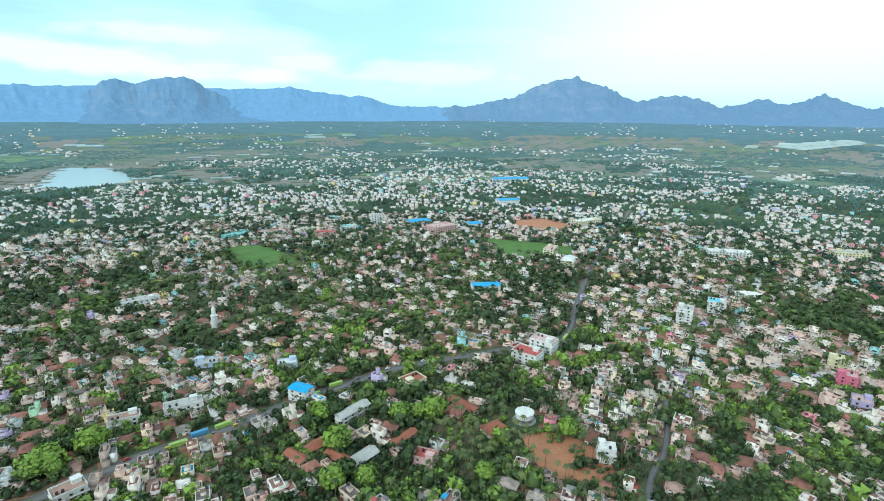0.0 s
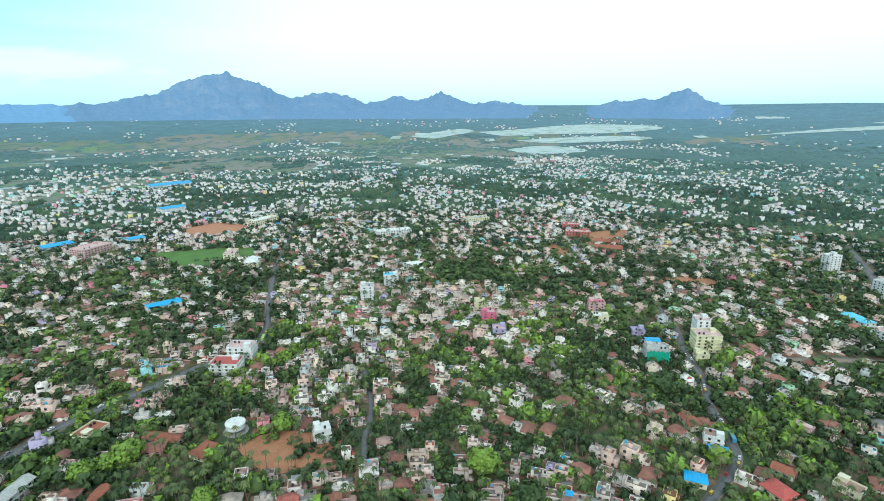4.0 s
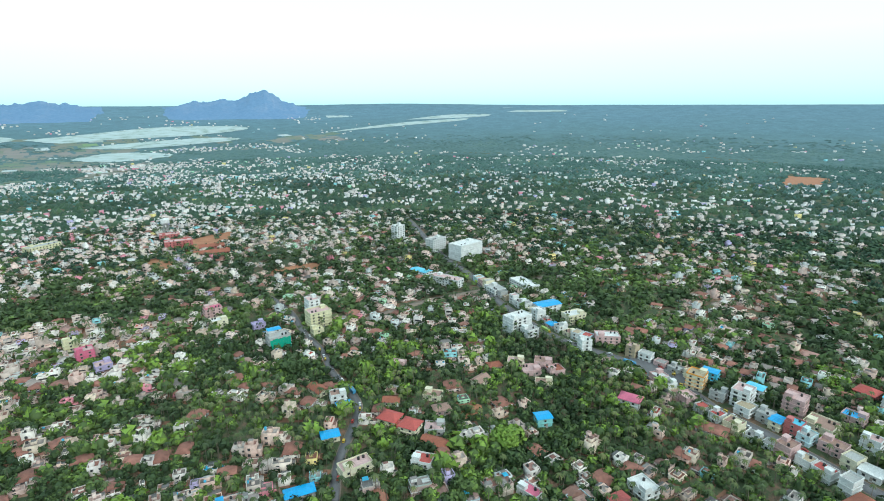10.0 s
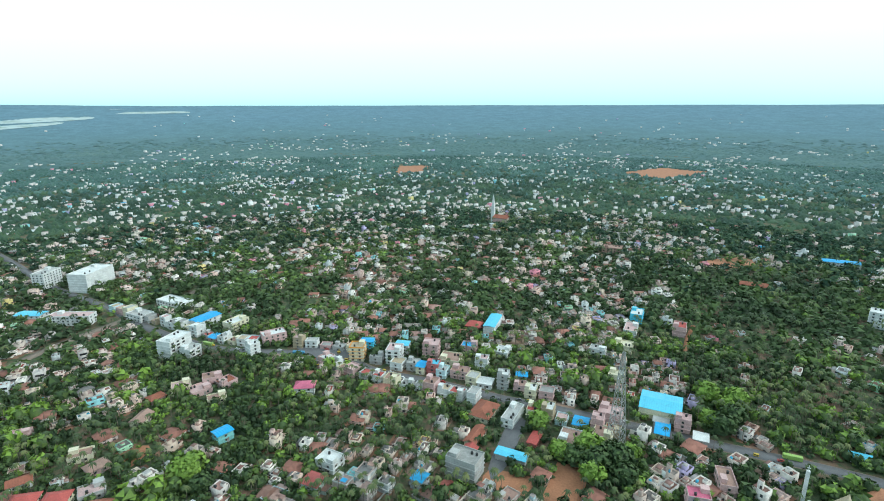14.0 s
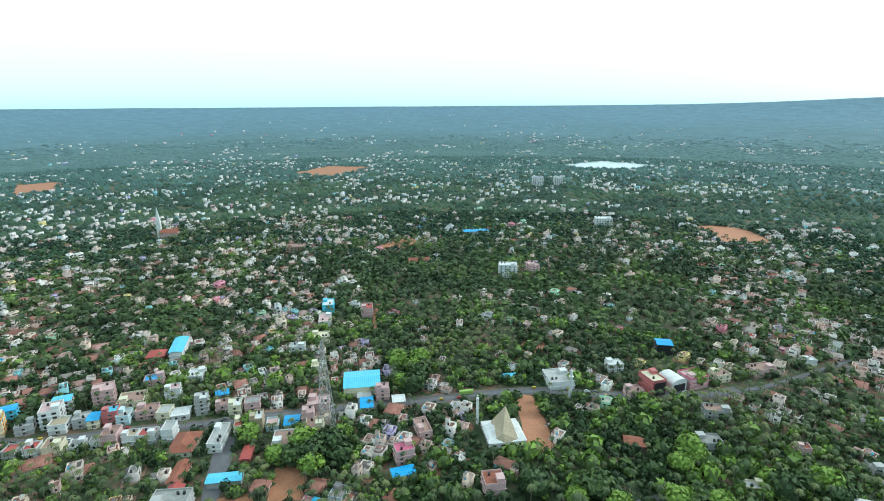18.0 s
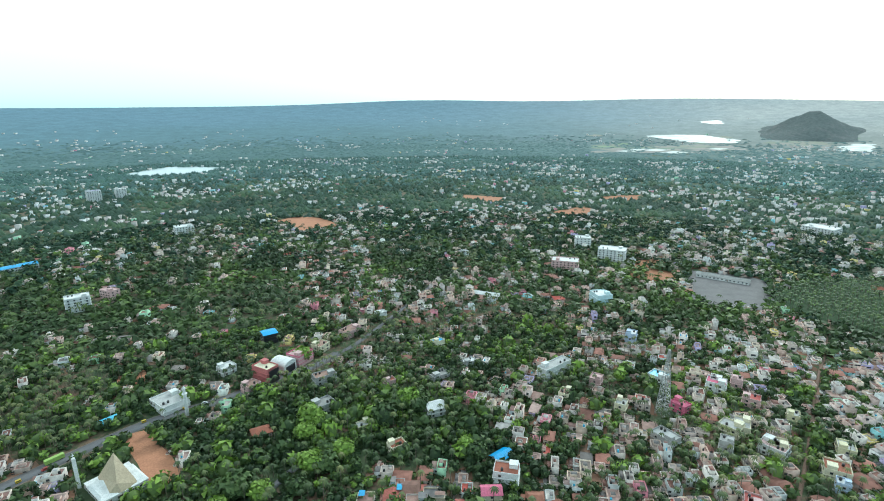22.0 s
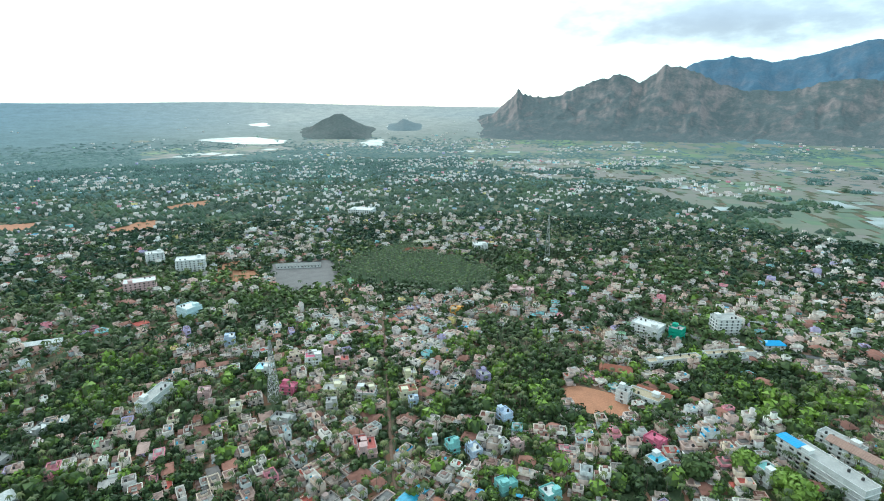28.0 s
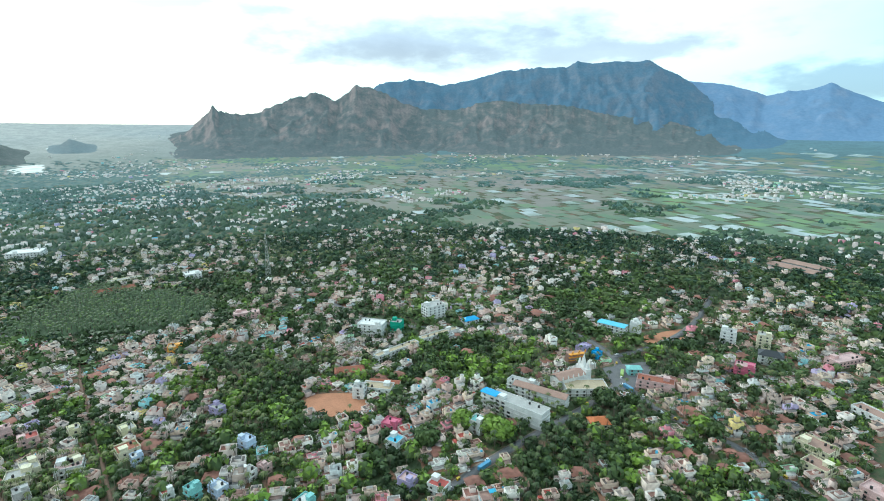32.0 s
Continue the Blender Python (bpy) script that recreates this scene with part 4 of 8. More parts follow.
def palm(seed, fronds, parts=3, height=2.2, trunk=True):
    """Coconut palm, crown about one across: bent trunk, drooping fronds."""
    rng = np.random.RandomState(seed)
    lean = rng.uniform(-0.15, 0.15, 2)
    V, F, T, k = [], [], [], 0
    tr = []
    for h in (0, 0.5, 1):
        for a in (0, 2.1, 4.2):
            w = 0.04 - 0.015 * h
            tr.append((lean[0] * h * h + w * math.cos(a), lean[1] * h * h + w * math.sin(a), h * height))
    V.append(np.array(tr))
    f = []
    for h in (0, 3):
        for a in range(3):
            p, q = h + a, h + (a + 1) % 3
            f += [[p, q, q + 3], [p, q + 3, p + 3]]
    F.append(np.array(f))
    T.append(np.full(9, -1.0))
    k = 9
    top = np.array([lean[0], lean[1], height])
    for c in range(fronds):
        a = 2 * math.pi * (c + rng.uniform(-0.3, 0.3)) / fronds
        up, L = rng.uniform(0.05, 0.85), rng.uniform(0.46, 0.6)
        d, side = np.array([math.cos(a), math.sin(a), 0]), np.array([-math.sin(a), math.cos(a), 0])
        pts = []
        for s in range(parts + 1):
            u = s / parts
            c0 = top + d * L * u * (1 - 0.12 * u) + np.array([0, 0, L * (up * u - (0.55 + up) * u * u)])
            w = 0.105 * (1 - 0.8 * abs(u - 0.4) - 0.25 * u)
            sag = np.array([0, 0, -0.02])
            pts += [c0 + side * w + sag, c0 - side * w + sag]
        V.append(np.array(pts))
        g = []
        for s in range(parts):
            g += [[2 * s, 2 * s + 1, 2 * s + 3], [2 * s, 2 * s + 3, 2 * s + 2]]
        F.append(np.array(g) + k)
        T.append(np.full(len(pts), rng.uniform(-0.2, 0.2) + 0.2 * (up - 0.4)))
        k += len(pts)
    if not trunk:
        return np.concatenate(V[1:]), np.concatenate(F[1:]) - 9, np.concatenate(T[1:])
    return np.concatenate(V), np.concatenate(F), np.concatenate(T)


WALLS = [(0.78, 0.76, 0.73), (0.82, 0.8, 0.77), (0.7, 0.63, 0.57), (0.72, 0.63, 0.52), (0.66, 0.5, 0.44), (0.62, 0.6, 0.59), (0.56, 0.5, 0.46), (0.72, 0.57, 0.5), (0.8, 0.78, 0.74), (0.56, 0.62, 0.64), (0.6, 0.5, 0.42), (0.46, 0.39, 0.35), (0.7, 0.6, 0.57), (0.6, 0.46, 0.42)]
ROOFS = [(0.24, 0.215, 0.2), (0.3, 0.26, 0.24), (0.34, 0.23, 0.2), (0.27, 0.155, 0.13), (0.42, 0.39, 0.37), (0.24, 0.115, 0.09), (0.33, 0.2, 0.175), (0.17, 0.155, 0.15), (0.4, 0.29, 0.265), (0.3, 0.16, 0.13), (0.2, 0.19, 0.185), (0.55, 0.53, 0.51)]


def house_block(seed, detail):
    """Far house of one by one by one: body, parapet rim, stair head, dark openings. Colours: 0 wall, 1 roof, 2 opening."""
    rng = np.random.RandomState(seed)
    V, F, C = [], [], []

    def box(x0, y0, z0, x1, y1, z1, top, sides=0):
        k = len(V)
        V.extend([(x0, y0, z0), (x1, y0, z0), (x1, y1, z0), (x0, y1, z0), (x0, y0, z1), (x1, y0, z1), (x1, y1, z1), (x0, y1, z1)])
        for a, b2, c, d in ((0, 1, 5, 4), (1, 2, 6, 5), (2, 3, 7, 6), (3, 0, 4, 7), (4, 5, 6, 7)):
            t = top if a == 4 else sides
            F.extend([[k + a, k + b2, k + c], [k + a, k + c, k + d]])
            C.extend([t, t])

    if detail == 2:      # pitched tiles
        box(-0.5, -0.5, 0, 0.5, 0.5, 0.72, 0)
        k = len(V)
        V.extend([(-0.56, -0.57, 0.7), (0.56, -0.57, 0.7), (0.56, 0.57, 0.7), (-0.56, 0.57, 0.7), (-0.5, 0, 1.05), (0.5, 0, 1.05)])
        for t in ([0, 1, 5], [0, 5, 4], [2, 3, 4], [2, 4, 5], [1, 2, 5], [3, 0, 4]):
            F.append([k + q for q in t])
            C.append(1)
    else:
        if not detail:
            box(-0.5, -0.5, 0, 0.5, 0.5, 0.95, 1)
        else:
            # main block with a parapet, two lower wings, stair room, tank, sheds on the terrace
            k = len(V)
            sq = ((-1, -1), (1, -1), (1, 1), (-1, 1))
            cut, side = rng.uniform(0.2, 0.42), rng.uniform(0.08, 0.3)
            mx, hx, my, hy = -cut / 2, 0.5 - cut / 2, side / 2, 0.5 - side / 2
            for h, z in ((0.0, 0.0), (0.0, 0.97), (0.035, 0.97), (0.035, 0.86)):
                V.extend([(mx + a * (hx - h), my + b2 * (hy - h), z) for a, b2 in sq])
            for s in range(3):
                for q in range(4):
                    a, b2, c, d = k + 4 * s + q, k + 4 * s + (q + 1) % 4, k + 4 * s + 4 + (q + 1) % 4, k + 4 * s + 4 + q
                    F.extend([[a, b2, c], [a, c, d]])
                    C.extend([0, 0])
            F.extend([[k + 12, k + 13, k + 14], [k + 12, k + 14, k + 15]])
            C.extend([1, 1])
            u, v = rng.uniform(-0.42, -0.1), rng.uniform(-0.2, 0.1)
            box(u, v, 0.86, u + rng.uniform(0.2, 0.36), v + rng.uniform(0.2, 0.36), rng.uniform(1.1, 1.4), 3)
            v = rng.uniform(-0.5, -0.2)
            box(0.48 - cut, v, 0, 0.5 + rng.uniform(0, 0.16), v + rng.uniform(0.5, 0.75), rng.choice([0.42, 0.5, 0.7]), 3, 4)
            u = rng.uniform(-0.5, -0.3)
            box(u, -0.5 - rng.uniform(0, 0.12), 0, u + rng.uniform(0.45, 0.7), -0.48 + side, rng.choice([0.36, 0.46, 0.62]), 1 if rng.rand() < 0.5 else 3, 0)
            if detail == 1:
                u, v = rng.uniform(-0.4, 0.1), rng.uniform(0.15, 0.35)
                box(u, v, 0.86, u + 0.12, v + 0.12, 1.08, 5, 5)
                u, v = rng.uniform(0.5, 0.62), rng.uniform(0.1, 0.3)
                box(u - 0.1, v, 0, u + 0.1, v + 0.24, 0.3, 3, 4)
    if detail == 3:
        for s in (-1, 1):
            for lv in (0.24, 0.64):
                if rng.rand() < 0.75:
                    k, u, w = len(V), rng.uniform(-0.2, 0.05), rng.uniform(0.1, 0.26)
                    V.extend([(u - w, s * 0.507, lv - 0.09), (u + w, s * 0.507, lv - 0.09), (u + w, s * 0.507, lv + 0.09), (u - w, s * 0.507, lv + 0.09)])
                    F.extend([[k, k + 1, k + 2], [k, k + 2, k + 3]])
                    C.extend([2, 2])
                    k = len(V)
                    x0 = -0.507
                    u = min(max(u + 0.15, -0.1), 0.2)
                    V.extend([(x0, u - w, lv - 0.09), (x0, u + w, lv - 0.09), (x0, u + w, lv + 0.09), (x0, u - w, lv + 0.09)])
                    F.extend([[k, k + 1, k + 2], [k, k + 2, k + 3]])
                    C.extend([2, 2])
    if detail in (1, 2):
        for s in (-1, 1):
            for lv in (0.2, 0.62):
                for u in (-0.27, 0.22):
                    if rng.rand() < 0.55:
                        k = len(V)
                        w, h = 0.085, 0.1
                        V.extend([(u - w, s * 0.507, lv - h), (u + w, s * 0.507, lv - h), (u + w, s * 0.507, lv + h), (u - w, s * 0.507, lv + h)])
                        F.extend([[k, k + 1, k + 2], [k, k + 2, k + 3]])
                        C.extend([2, 2])
                        k = len(V)
                        V.extend([(s * 0.507, u - w, lv - h), (s * 0.507, u + w, lv - h), (s * 0.507, u + w, lv + h), (s * 0.507, u - w, lv + h)])
                        F.extend([[k, k + 1, k + 2], [k, k + 2, k + 3]])
                        C.extend([2, 2])
    return np.array(V), np.array(F), np.array(C)


def scatter_houses(name, protos, x, y, turn, size, which, rng, label, cool=0.0):
    V, F, K, base = [], [], [], 0
    z = rise(x, y)
    for k, (pv, pf, pc) in enumerate(protos):
        s = np.where(which == k)[0]
        if not len(s):
            continue
        c, n = np.cos(turn[s])[:, None], np.sin(turn[s])[:, None]
        q = pv[None] * size[s][:, None, :]
        w = np.stack([q[..., 0] * c - q[..., 1] * n + x[s][:, None], q[..., 0] * n + q[..., 1] * c + y[s][:, None], q[..., 2] + z[s][:, None] - 0.3], -1)
        V.append(w.reshape(-1, 3))
        F.append((pf[None] + (base + np.arange(len(s)) * len(pv))[:, None, None]).reshape(-1, 3))
        wall = np.array(WALLS)[rng.randint(0, len(WALLS), len(s))] * rng.uniform(0.8, 1.1, (len(s), 1))
        roof = np.array(ROOFS)[rng.randint(0, len(ROOFS), len(s))] * rng.uniform(0.85, 1.15, (len(s), 1))
        # haze painted in: walls and roofs turn paler and cooler with distance
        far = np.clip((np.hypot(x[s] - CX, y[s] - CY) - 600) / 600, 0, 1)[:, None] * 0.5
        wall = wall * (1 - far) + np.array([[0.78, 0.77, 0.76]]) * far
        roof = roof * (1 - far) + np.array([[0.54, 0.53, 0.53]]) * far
        same = rng.rand(len(s)) < 0.16
        roof[same] = wall[same] * 0.85
        loud = rng.rand(len(s))
        roof[loud < 0.02] = (0.04, 0.36, 0.68)
        roof[(loud > 0.02) & (loud < 0.05)] = (0.42, 0.09, 0.07)
        wall[(loud > 0.05) & (loud < 0.075)] = (0.68, 0.28, 0.36)
        wall[(loud > 0.075) & (loud < 0.1)] = (0.3, 0.6, 0.66)
        wall[(loud > 0.1) & (loud < 0.115)] = (0.72, 0.62, 0.26)
        wall[(loud > 0.115) & (loud < 0.135)] = (0.46, 0.42, 0.66)
        wall[(loud > 0.135) & (loud < 0.15)] = (0.4, 0.66, 0.46)
        if len(pf) and pv[:, 2].max() < 1.055 and pv[:, 2].max() > 1.045:
            roof = np.where(rng.rand(len(s), 1) < 0.75, np.array([[0.27, 0.125, 0.095]]) * rng.uniform(0.7, 1.3, (len(s), 1)), roof)
        wing = np.array(ROOFS)[rng.randint(0, len(ROOFS), len(s))] * rng.uniform(0.8, 1.1, (len(s), 1)) * 0.9
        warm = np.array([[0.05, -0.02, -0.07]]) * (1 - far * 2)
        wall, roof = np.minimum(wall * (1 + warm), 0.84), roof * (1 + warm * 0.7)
        second = np.array(WALLS)[rng.randint(0, len(WALLS), len(s))] * rng.uniform(0.75, 1.05, (len(s), 1))
        tank = np.where(rng.rand(len(s), 1) < 0.7, np.array([[0.03, 0.03, 0.03]]), np.array([[0.1, 0.4, 0.6]]))
        col = np.stack([wall, roof, np.tile([[0.05, 0.05, 0.055]], (len(s), 1)), wing, second, tank], 1)
        K.append(col[:, pc].reshape(-1, 3))
        base += len(s) * len(pv)
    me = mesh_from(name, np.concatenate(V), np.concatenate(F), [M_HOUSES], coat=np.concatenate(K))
    return tagged(new(name, me), label, "houses", kind="stuff")


def town_turn(x, y):
    """Houses stand along the streets of their quarter."""
    return radians(20) + (soft_noise(x, y, 260, 77) - 0.5) * 2.2


house_sites, tree_sites = [], []


def fill_houses():
    protos = [house_block(k, 1) for k in range(6)] + [house_block(9, 2)] + [house_block(k, 3) for k in range(4)]
    # near sites become houses of their own
    x, y, rng = jitter_grid(228, 1000, 10.4, 101)
    group = fractal(x, y, 40, 2, 29)
    d = houses_at(x, y)
    ok = (rng.rand(len(x)) < np.maximum(d * 1.15 * np.clip((group - 0.4 + 0.22 * d) * 7, 0.12, 1), (d > 0.8) * 0.8 * d)) & free(taken, x, y)
    x, y = x[ok], y[ok]
    n = len(x)
    size = np.stack([rng.uniform(6.0, 10.8, n), rng.uniform(6.8, 11.8, n), rng.choice([3.3, 3.5, 6.0, 6.3, 9.0], n, p=[0.3, 0.2, 0.26, 0.16, 0.08])], 1)
    packed = np.interp(bearing(x, y), [212, 222, 262, 272], [0, 1, 1, 0])
    which = np.where(rng.rand(n) < 0.17 - 0.1 * packed, 6, rng.randint(0, 6, n))
    size[which == 6, 2] = 4.6
    turn = town_turn(x, y)
    for k in range(n):
        i, j = cells(x[k], y[k])
        s = max(1, int(max(size[k, 0], size[k, 1]) * 0.36 / CELL))
        bare[max(0, i - s):i + s + 1, max(0, j - s):j + s + 1] = True
    r = np.hypot(x - CX, y - CY)
    near = np.argsort(r)[:122]
    for k in near:
        house_sites.append((x[k], y[k], turn[k], size[k], int(which[k])))
    rest = np.setdiff1d(np.arange(n), near)
    which = np.where((r > 430) & (which < 6), 7 + which % 4, which)
    # trodden earth round the houses
    close = np.where(r < 760)[0]
    V, F, T = [], [], []
    for q, k in enumerate(close):
        a, e = turn[k] + rng.uniform(-0.3, 0.3), rng.uniform(1.15, 1.95, 4)
        ca, sa = math.cos(a), math.sin(a)
        for (u, v), g in zip(((-1, -1), (1, -1), (1, 1), (-1, 1)), e):
            u, v = u * size[k, 0] * 0.5 * g, v * size[k, 1] * 0.5 * g
            V.append((x[k] + ca * u - sa * v, y[k] + sa * u + ca * v, 0.025 + 0.04 * (q % 97) / 97))
        F.append([4 * q, 4 * q + 1, 4 * q + 2, 4 * q + 3])
        T += [rng.rand()] * 4
    tagged(new("yard_earth", mesh_from("yard_earth", V, F, [M_YARD], tint=T)), "trodden brown and red earth round the houses", "earth", kind="stuff")
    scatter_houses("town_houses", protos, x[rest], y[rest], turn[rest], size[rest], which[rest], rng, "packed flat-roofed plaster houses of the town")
    x, y, rng = jitter_grid(1000, 2100, 11.6, 103)
    ok = (rng.rand(len(x)) < houses_at(x, y) * np.clip((fractal(x, y, 85, 2, 31) - 0.36) * 5, 0.1, 1)) & free(taken, x, y)
    x, y = x[ok], y[ok]
    n = len(x)
    size = np.stack([rng.uniform(3.6, 9.5, n), rng.uniform(4, 10, n), rng.choice([3.4, 6.0, 8.6], n, p=[0.5, 0.38, 0.12])], 1)
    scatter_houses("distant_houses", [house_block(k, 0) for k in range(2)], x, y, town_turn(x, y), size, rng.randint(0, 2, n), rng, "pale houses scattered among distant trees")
    x, y, rng = jitter_grid(2100, 4300, 26.0, 105)
    ok = (rng.rand(len(x)) < houses_at(x, y) * 1.5 * np.clip((fractal(x, y, 210, 2, 37) - 0.5) * 7, 0, 1) * np.interp(np.hypot(x - CX, y - CY), [2100, 3000, 3800], [1, 0.6, 0.2]) * np.where((bearing(x, y) > 300) | (bearing(x, y) < 50), 0.55, 1.0)) & free(taken, x, y)
    x, y = x[ok], y[ok]
    n = len(x)
    size = np.stack([rng.uniform(6, 12, n), rng.uniform(6, 12, n), rng.choice([3, 5, 7], n)], 1)
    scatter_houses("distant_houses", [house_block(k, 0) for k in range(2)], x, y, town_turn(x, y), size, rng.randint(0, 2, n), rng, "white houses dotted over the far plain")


def fill_trees():
    # bushes and young trees that close the gaps near by
    x, y, rng = jitter_grid(222, 420, 5.4, 211)
    ok = free(bare, x, y) & (rng.rand(len(x)) < 0.74)
    x, y = x[ok], y[ok]
    n = len(x)
    low = rng.uniform(3.4, 6.2, n)
    tint = np.clip(0.46 + 0.9 * (soft_noise(x, y, 30, 66) - 0.5) + rng.normal(0, 0.2, n), 0.05, 1.0)
    scatter("undergrowth", [leafy(k + 50, 9, 1.0, False) for k in range(5)], x, y, np.zeros(n), rng.uniform(0, 6.28, n), np.stack([low, low, low * rng.uniform(0.4, 0.75, n)], 1), tint, M_LEAF, rng.randint(0, 5, n), "green bushes and young trees under the palms", "bushes")
    # near ring
    x, y, rng = jitter_grid(222, 480, 5.0, 201)
    d = fractal(x, y, 60, 3, 33)
    ok = free(bare, x, y) & (rng.rand(len(x)) < 0.42 + 0.9 * d + woods_at(x, y))
    x, y = x[ok], y[ok]
    n = len(x)
    grove = soft_noise(x, y, 75, 55)
    isp = rng.rand(n) < np.clip(0.36 + 1.2 * (grove - 0.5), 0.06, 0.75)
    tint = np.clip(0.44 + 0.9 * (soft_noise(x, y, 30, 66) - 0.5) + rng.normal(0, 0.18, n) + 0.3 * (rng.rand(n) < 0.08), 0.05, 1.0)
    z0 = np.zeros(n)
    r = np.hypot(x - CX, y - CY)
    own = np.zeros(n, bool)
    for kind in (0, 1):
        q = np.where(isp == bool(kind))[0]
        q = q[np.argsort(r[q])][:330:3]
        own[q] = True
        for k in q:
            tree_sites.append((x[k], y[k], kind, tint[k]))
    p = np.where(isp & ~own)[0]
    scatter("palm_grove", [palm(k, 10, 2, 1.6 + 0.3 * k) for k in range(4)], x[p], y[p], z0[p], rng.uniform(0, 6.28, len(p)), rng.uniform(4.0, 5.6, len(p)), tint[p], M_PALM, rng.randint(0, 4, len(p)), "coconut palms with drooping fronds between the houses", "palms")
    p = np.where(~isp & ~own)[0]
    grand = (rng.rand(len(p)) < 0.1) & (woods_at(x[p], y[p]) + soft_noise(x[p], y[p], 60, 91) > 0.45)
    big = rng.uniform(4.4, 8.0, len(p)) * np.where(grand, 1.7, 1.0)
    tint[p] = np.clip(tint[p] + 0.28 * grand, 0.05, 1.0)
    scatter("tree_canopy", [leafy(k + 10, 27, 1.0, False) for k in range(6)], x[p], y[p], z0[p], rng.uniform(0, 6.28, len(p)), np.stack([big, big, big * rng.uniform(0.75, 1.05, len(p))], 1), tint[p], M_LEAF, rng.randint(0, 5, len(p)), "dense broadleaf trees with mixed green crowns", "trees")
    # coconut plantation in rows
    px, py = np.meshgrid(np.arange(-650, -440, 6.0), np.arange(-485, -270, 6.0), indexing="ij")
    px, py = (px + 0.25 * (py + 370)).ravel(), py.ravel()
    ok = inside(PLANTATION, px, py)
    ok &= rng.rand(len(px)) < 0.93
    px, py = px[ok] + rng.normal(0, 0.8, ok.sum()), py[ok] + rng.normal(0, 0.5, ok.sum())
    m = len(px)
    scatter("palm_plantation", [palm(k + 40, 10, 2, 1.3) for k in range(3)], px, py, np.zeros(m), rng.uniform(0, 6.28, m), rng.uniform(5.4, 6.6, m), np.full(m, 0.42) + rng.normal(0, 0.12, m), M_LEAF, rng.randint(0, 3, m), "coconut plantation in straight rows", "palms")
    # middle ring
    x, y, rng = jitter_grid(480, 1000, 8.4, 203)
    ok = free(bare, x, y) & (rng.rand(len(x)) < 0.55 + 0.75 * fractal(x, y, 80, 3, 34) + woods_at(x, y)) & ~fields_at(x, y)
    x, y = x[ok], y[ok]
    n = len(x)
    tint = np.clip(0.4 + 0.7 * (soft_noise(x, y, 45, 67) - 0.5) + rng.normal(0, 0.1, n), 0.05, 0.95)
    isp = rng.rand(n) < np.clip(0.22 + 0.8 * (soft_noise(x, y, 120, 56) - 0.5), 0.05, 0.42)
    p = np.where(isp)[0]
    scatter("palm_grove", [palm(k + 20, 7, 2, 1.2 + 0.2 * k, False) for k in range(3)], x[p], y[p], z0[:1].repeat(len(p)), rng.uniform(0, 6.28, len(p)), rng.uniform(7.0, 9.5, len(p)), tint[p], M_PALM, rng.randint(0, 3, len(p)), "coconut palms between the houses farther off", "palms")
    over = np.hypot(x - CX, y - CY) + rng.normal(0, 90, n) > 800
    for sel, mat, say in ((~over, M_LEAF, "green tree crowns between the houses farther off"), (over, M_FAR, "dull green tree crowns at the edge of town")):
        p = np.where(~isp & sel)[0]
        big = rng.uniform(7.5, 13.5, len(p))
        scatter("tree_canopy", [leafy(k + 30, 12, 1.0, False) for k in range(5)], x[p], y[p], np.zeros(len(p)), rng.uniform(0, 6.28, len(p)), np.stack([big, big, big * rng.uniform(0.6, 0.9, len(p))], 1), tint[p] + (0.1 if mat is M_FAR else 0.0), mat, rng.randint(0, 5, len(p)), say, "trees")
    # far
    x, y, rng = jitter_grid(1000, 2150, 14.2, 205)
    ok = free(bare, x, y) & (rng.rand(len(x)) < 0.5 + 0.7 * fractal(x, y, 120, 3, 35)) & (~fields_at(x, y) | (fractal(x, y, 110, 2, 36) > 0.63))
    x, y = x[ok], y[ok]
    n = len(x)
    tint = np.clip(0.45 + 0.9 * (soft_noise(x, y, 70, 68) - 0.5) + rng.normal(0, 0.17, n), 0.05, 0.95)
    big = rng.uniform(11, 21, n)
    high = rng.uniform(6.5, 12.5, n)
    turn, kind = rng.uniform(0, 6.28, n), rng.randint(0, 6, n)
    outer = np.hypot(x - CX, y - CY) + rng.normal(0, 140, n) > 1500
    for sel, mat, say in ((~outer, M_FAR, "unbroken green tree cover of the outer town"), (outer, M_FAR2, "tree cover beyond the town, blue-green with painted haze")):
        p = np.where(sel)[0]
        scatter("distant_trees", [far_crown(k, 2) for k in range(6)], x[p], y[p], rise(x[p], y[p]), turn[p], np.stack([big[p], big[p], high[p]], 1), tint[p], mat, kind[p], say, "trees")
    x, y, rng = jitter_grid(2150, 3250, 27.0, 207)
    f = fields_at(x, y)
    r = np.hypot(x - CX, y - CY)
    ok = rng.rand(len(x)) < np.where(f, 0.03 + 0.9 * (fractal(x, y, 230, 2, 36) > 0.56), 0.9) * np.interp(r, [2700, 3250], [1, 0.1])
    ok &= free(bare, x, y)
    x, y = x[ok], y[ok]
    n = len(x)
    tint = np.clip(0.45 + 0.8 * (soft_noise(x, y, 160, 69) - 0.5) + rng.normal(0, 0.14, n), 0.05, 0.95)
    big, high = rng.uniform(20, 38, n), rng.uniform(4.0, 7.5, n)
    scatter("distant_trees", [far_crown(k + 8, 1) for k in range(6)], x, y, rise(x, y), rng.uniform(0, 6.28, n), np.stack([big, big, high], 1), tint, M_WOODS2, rng.randint(0, 6, n), "woods on the far plain, coloured blue-green for haze", "trees")


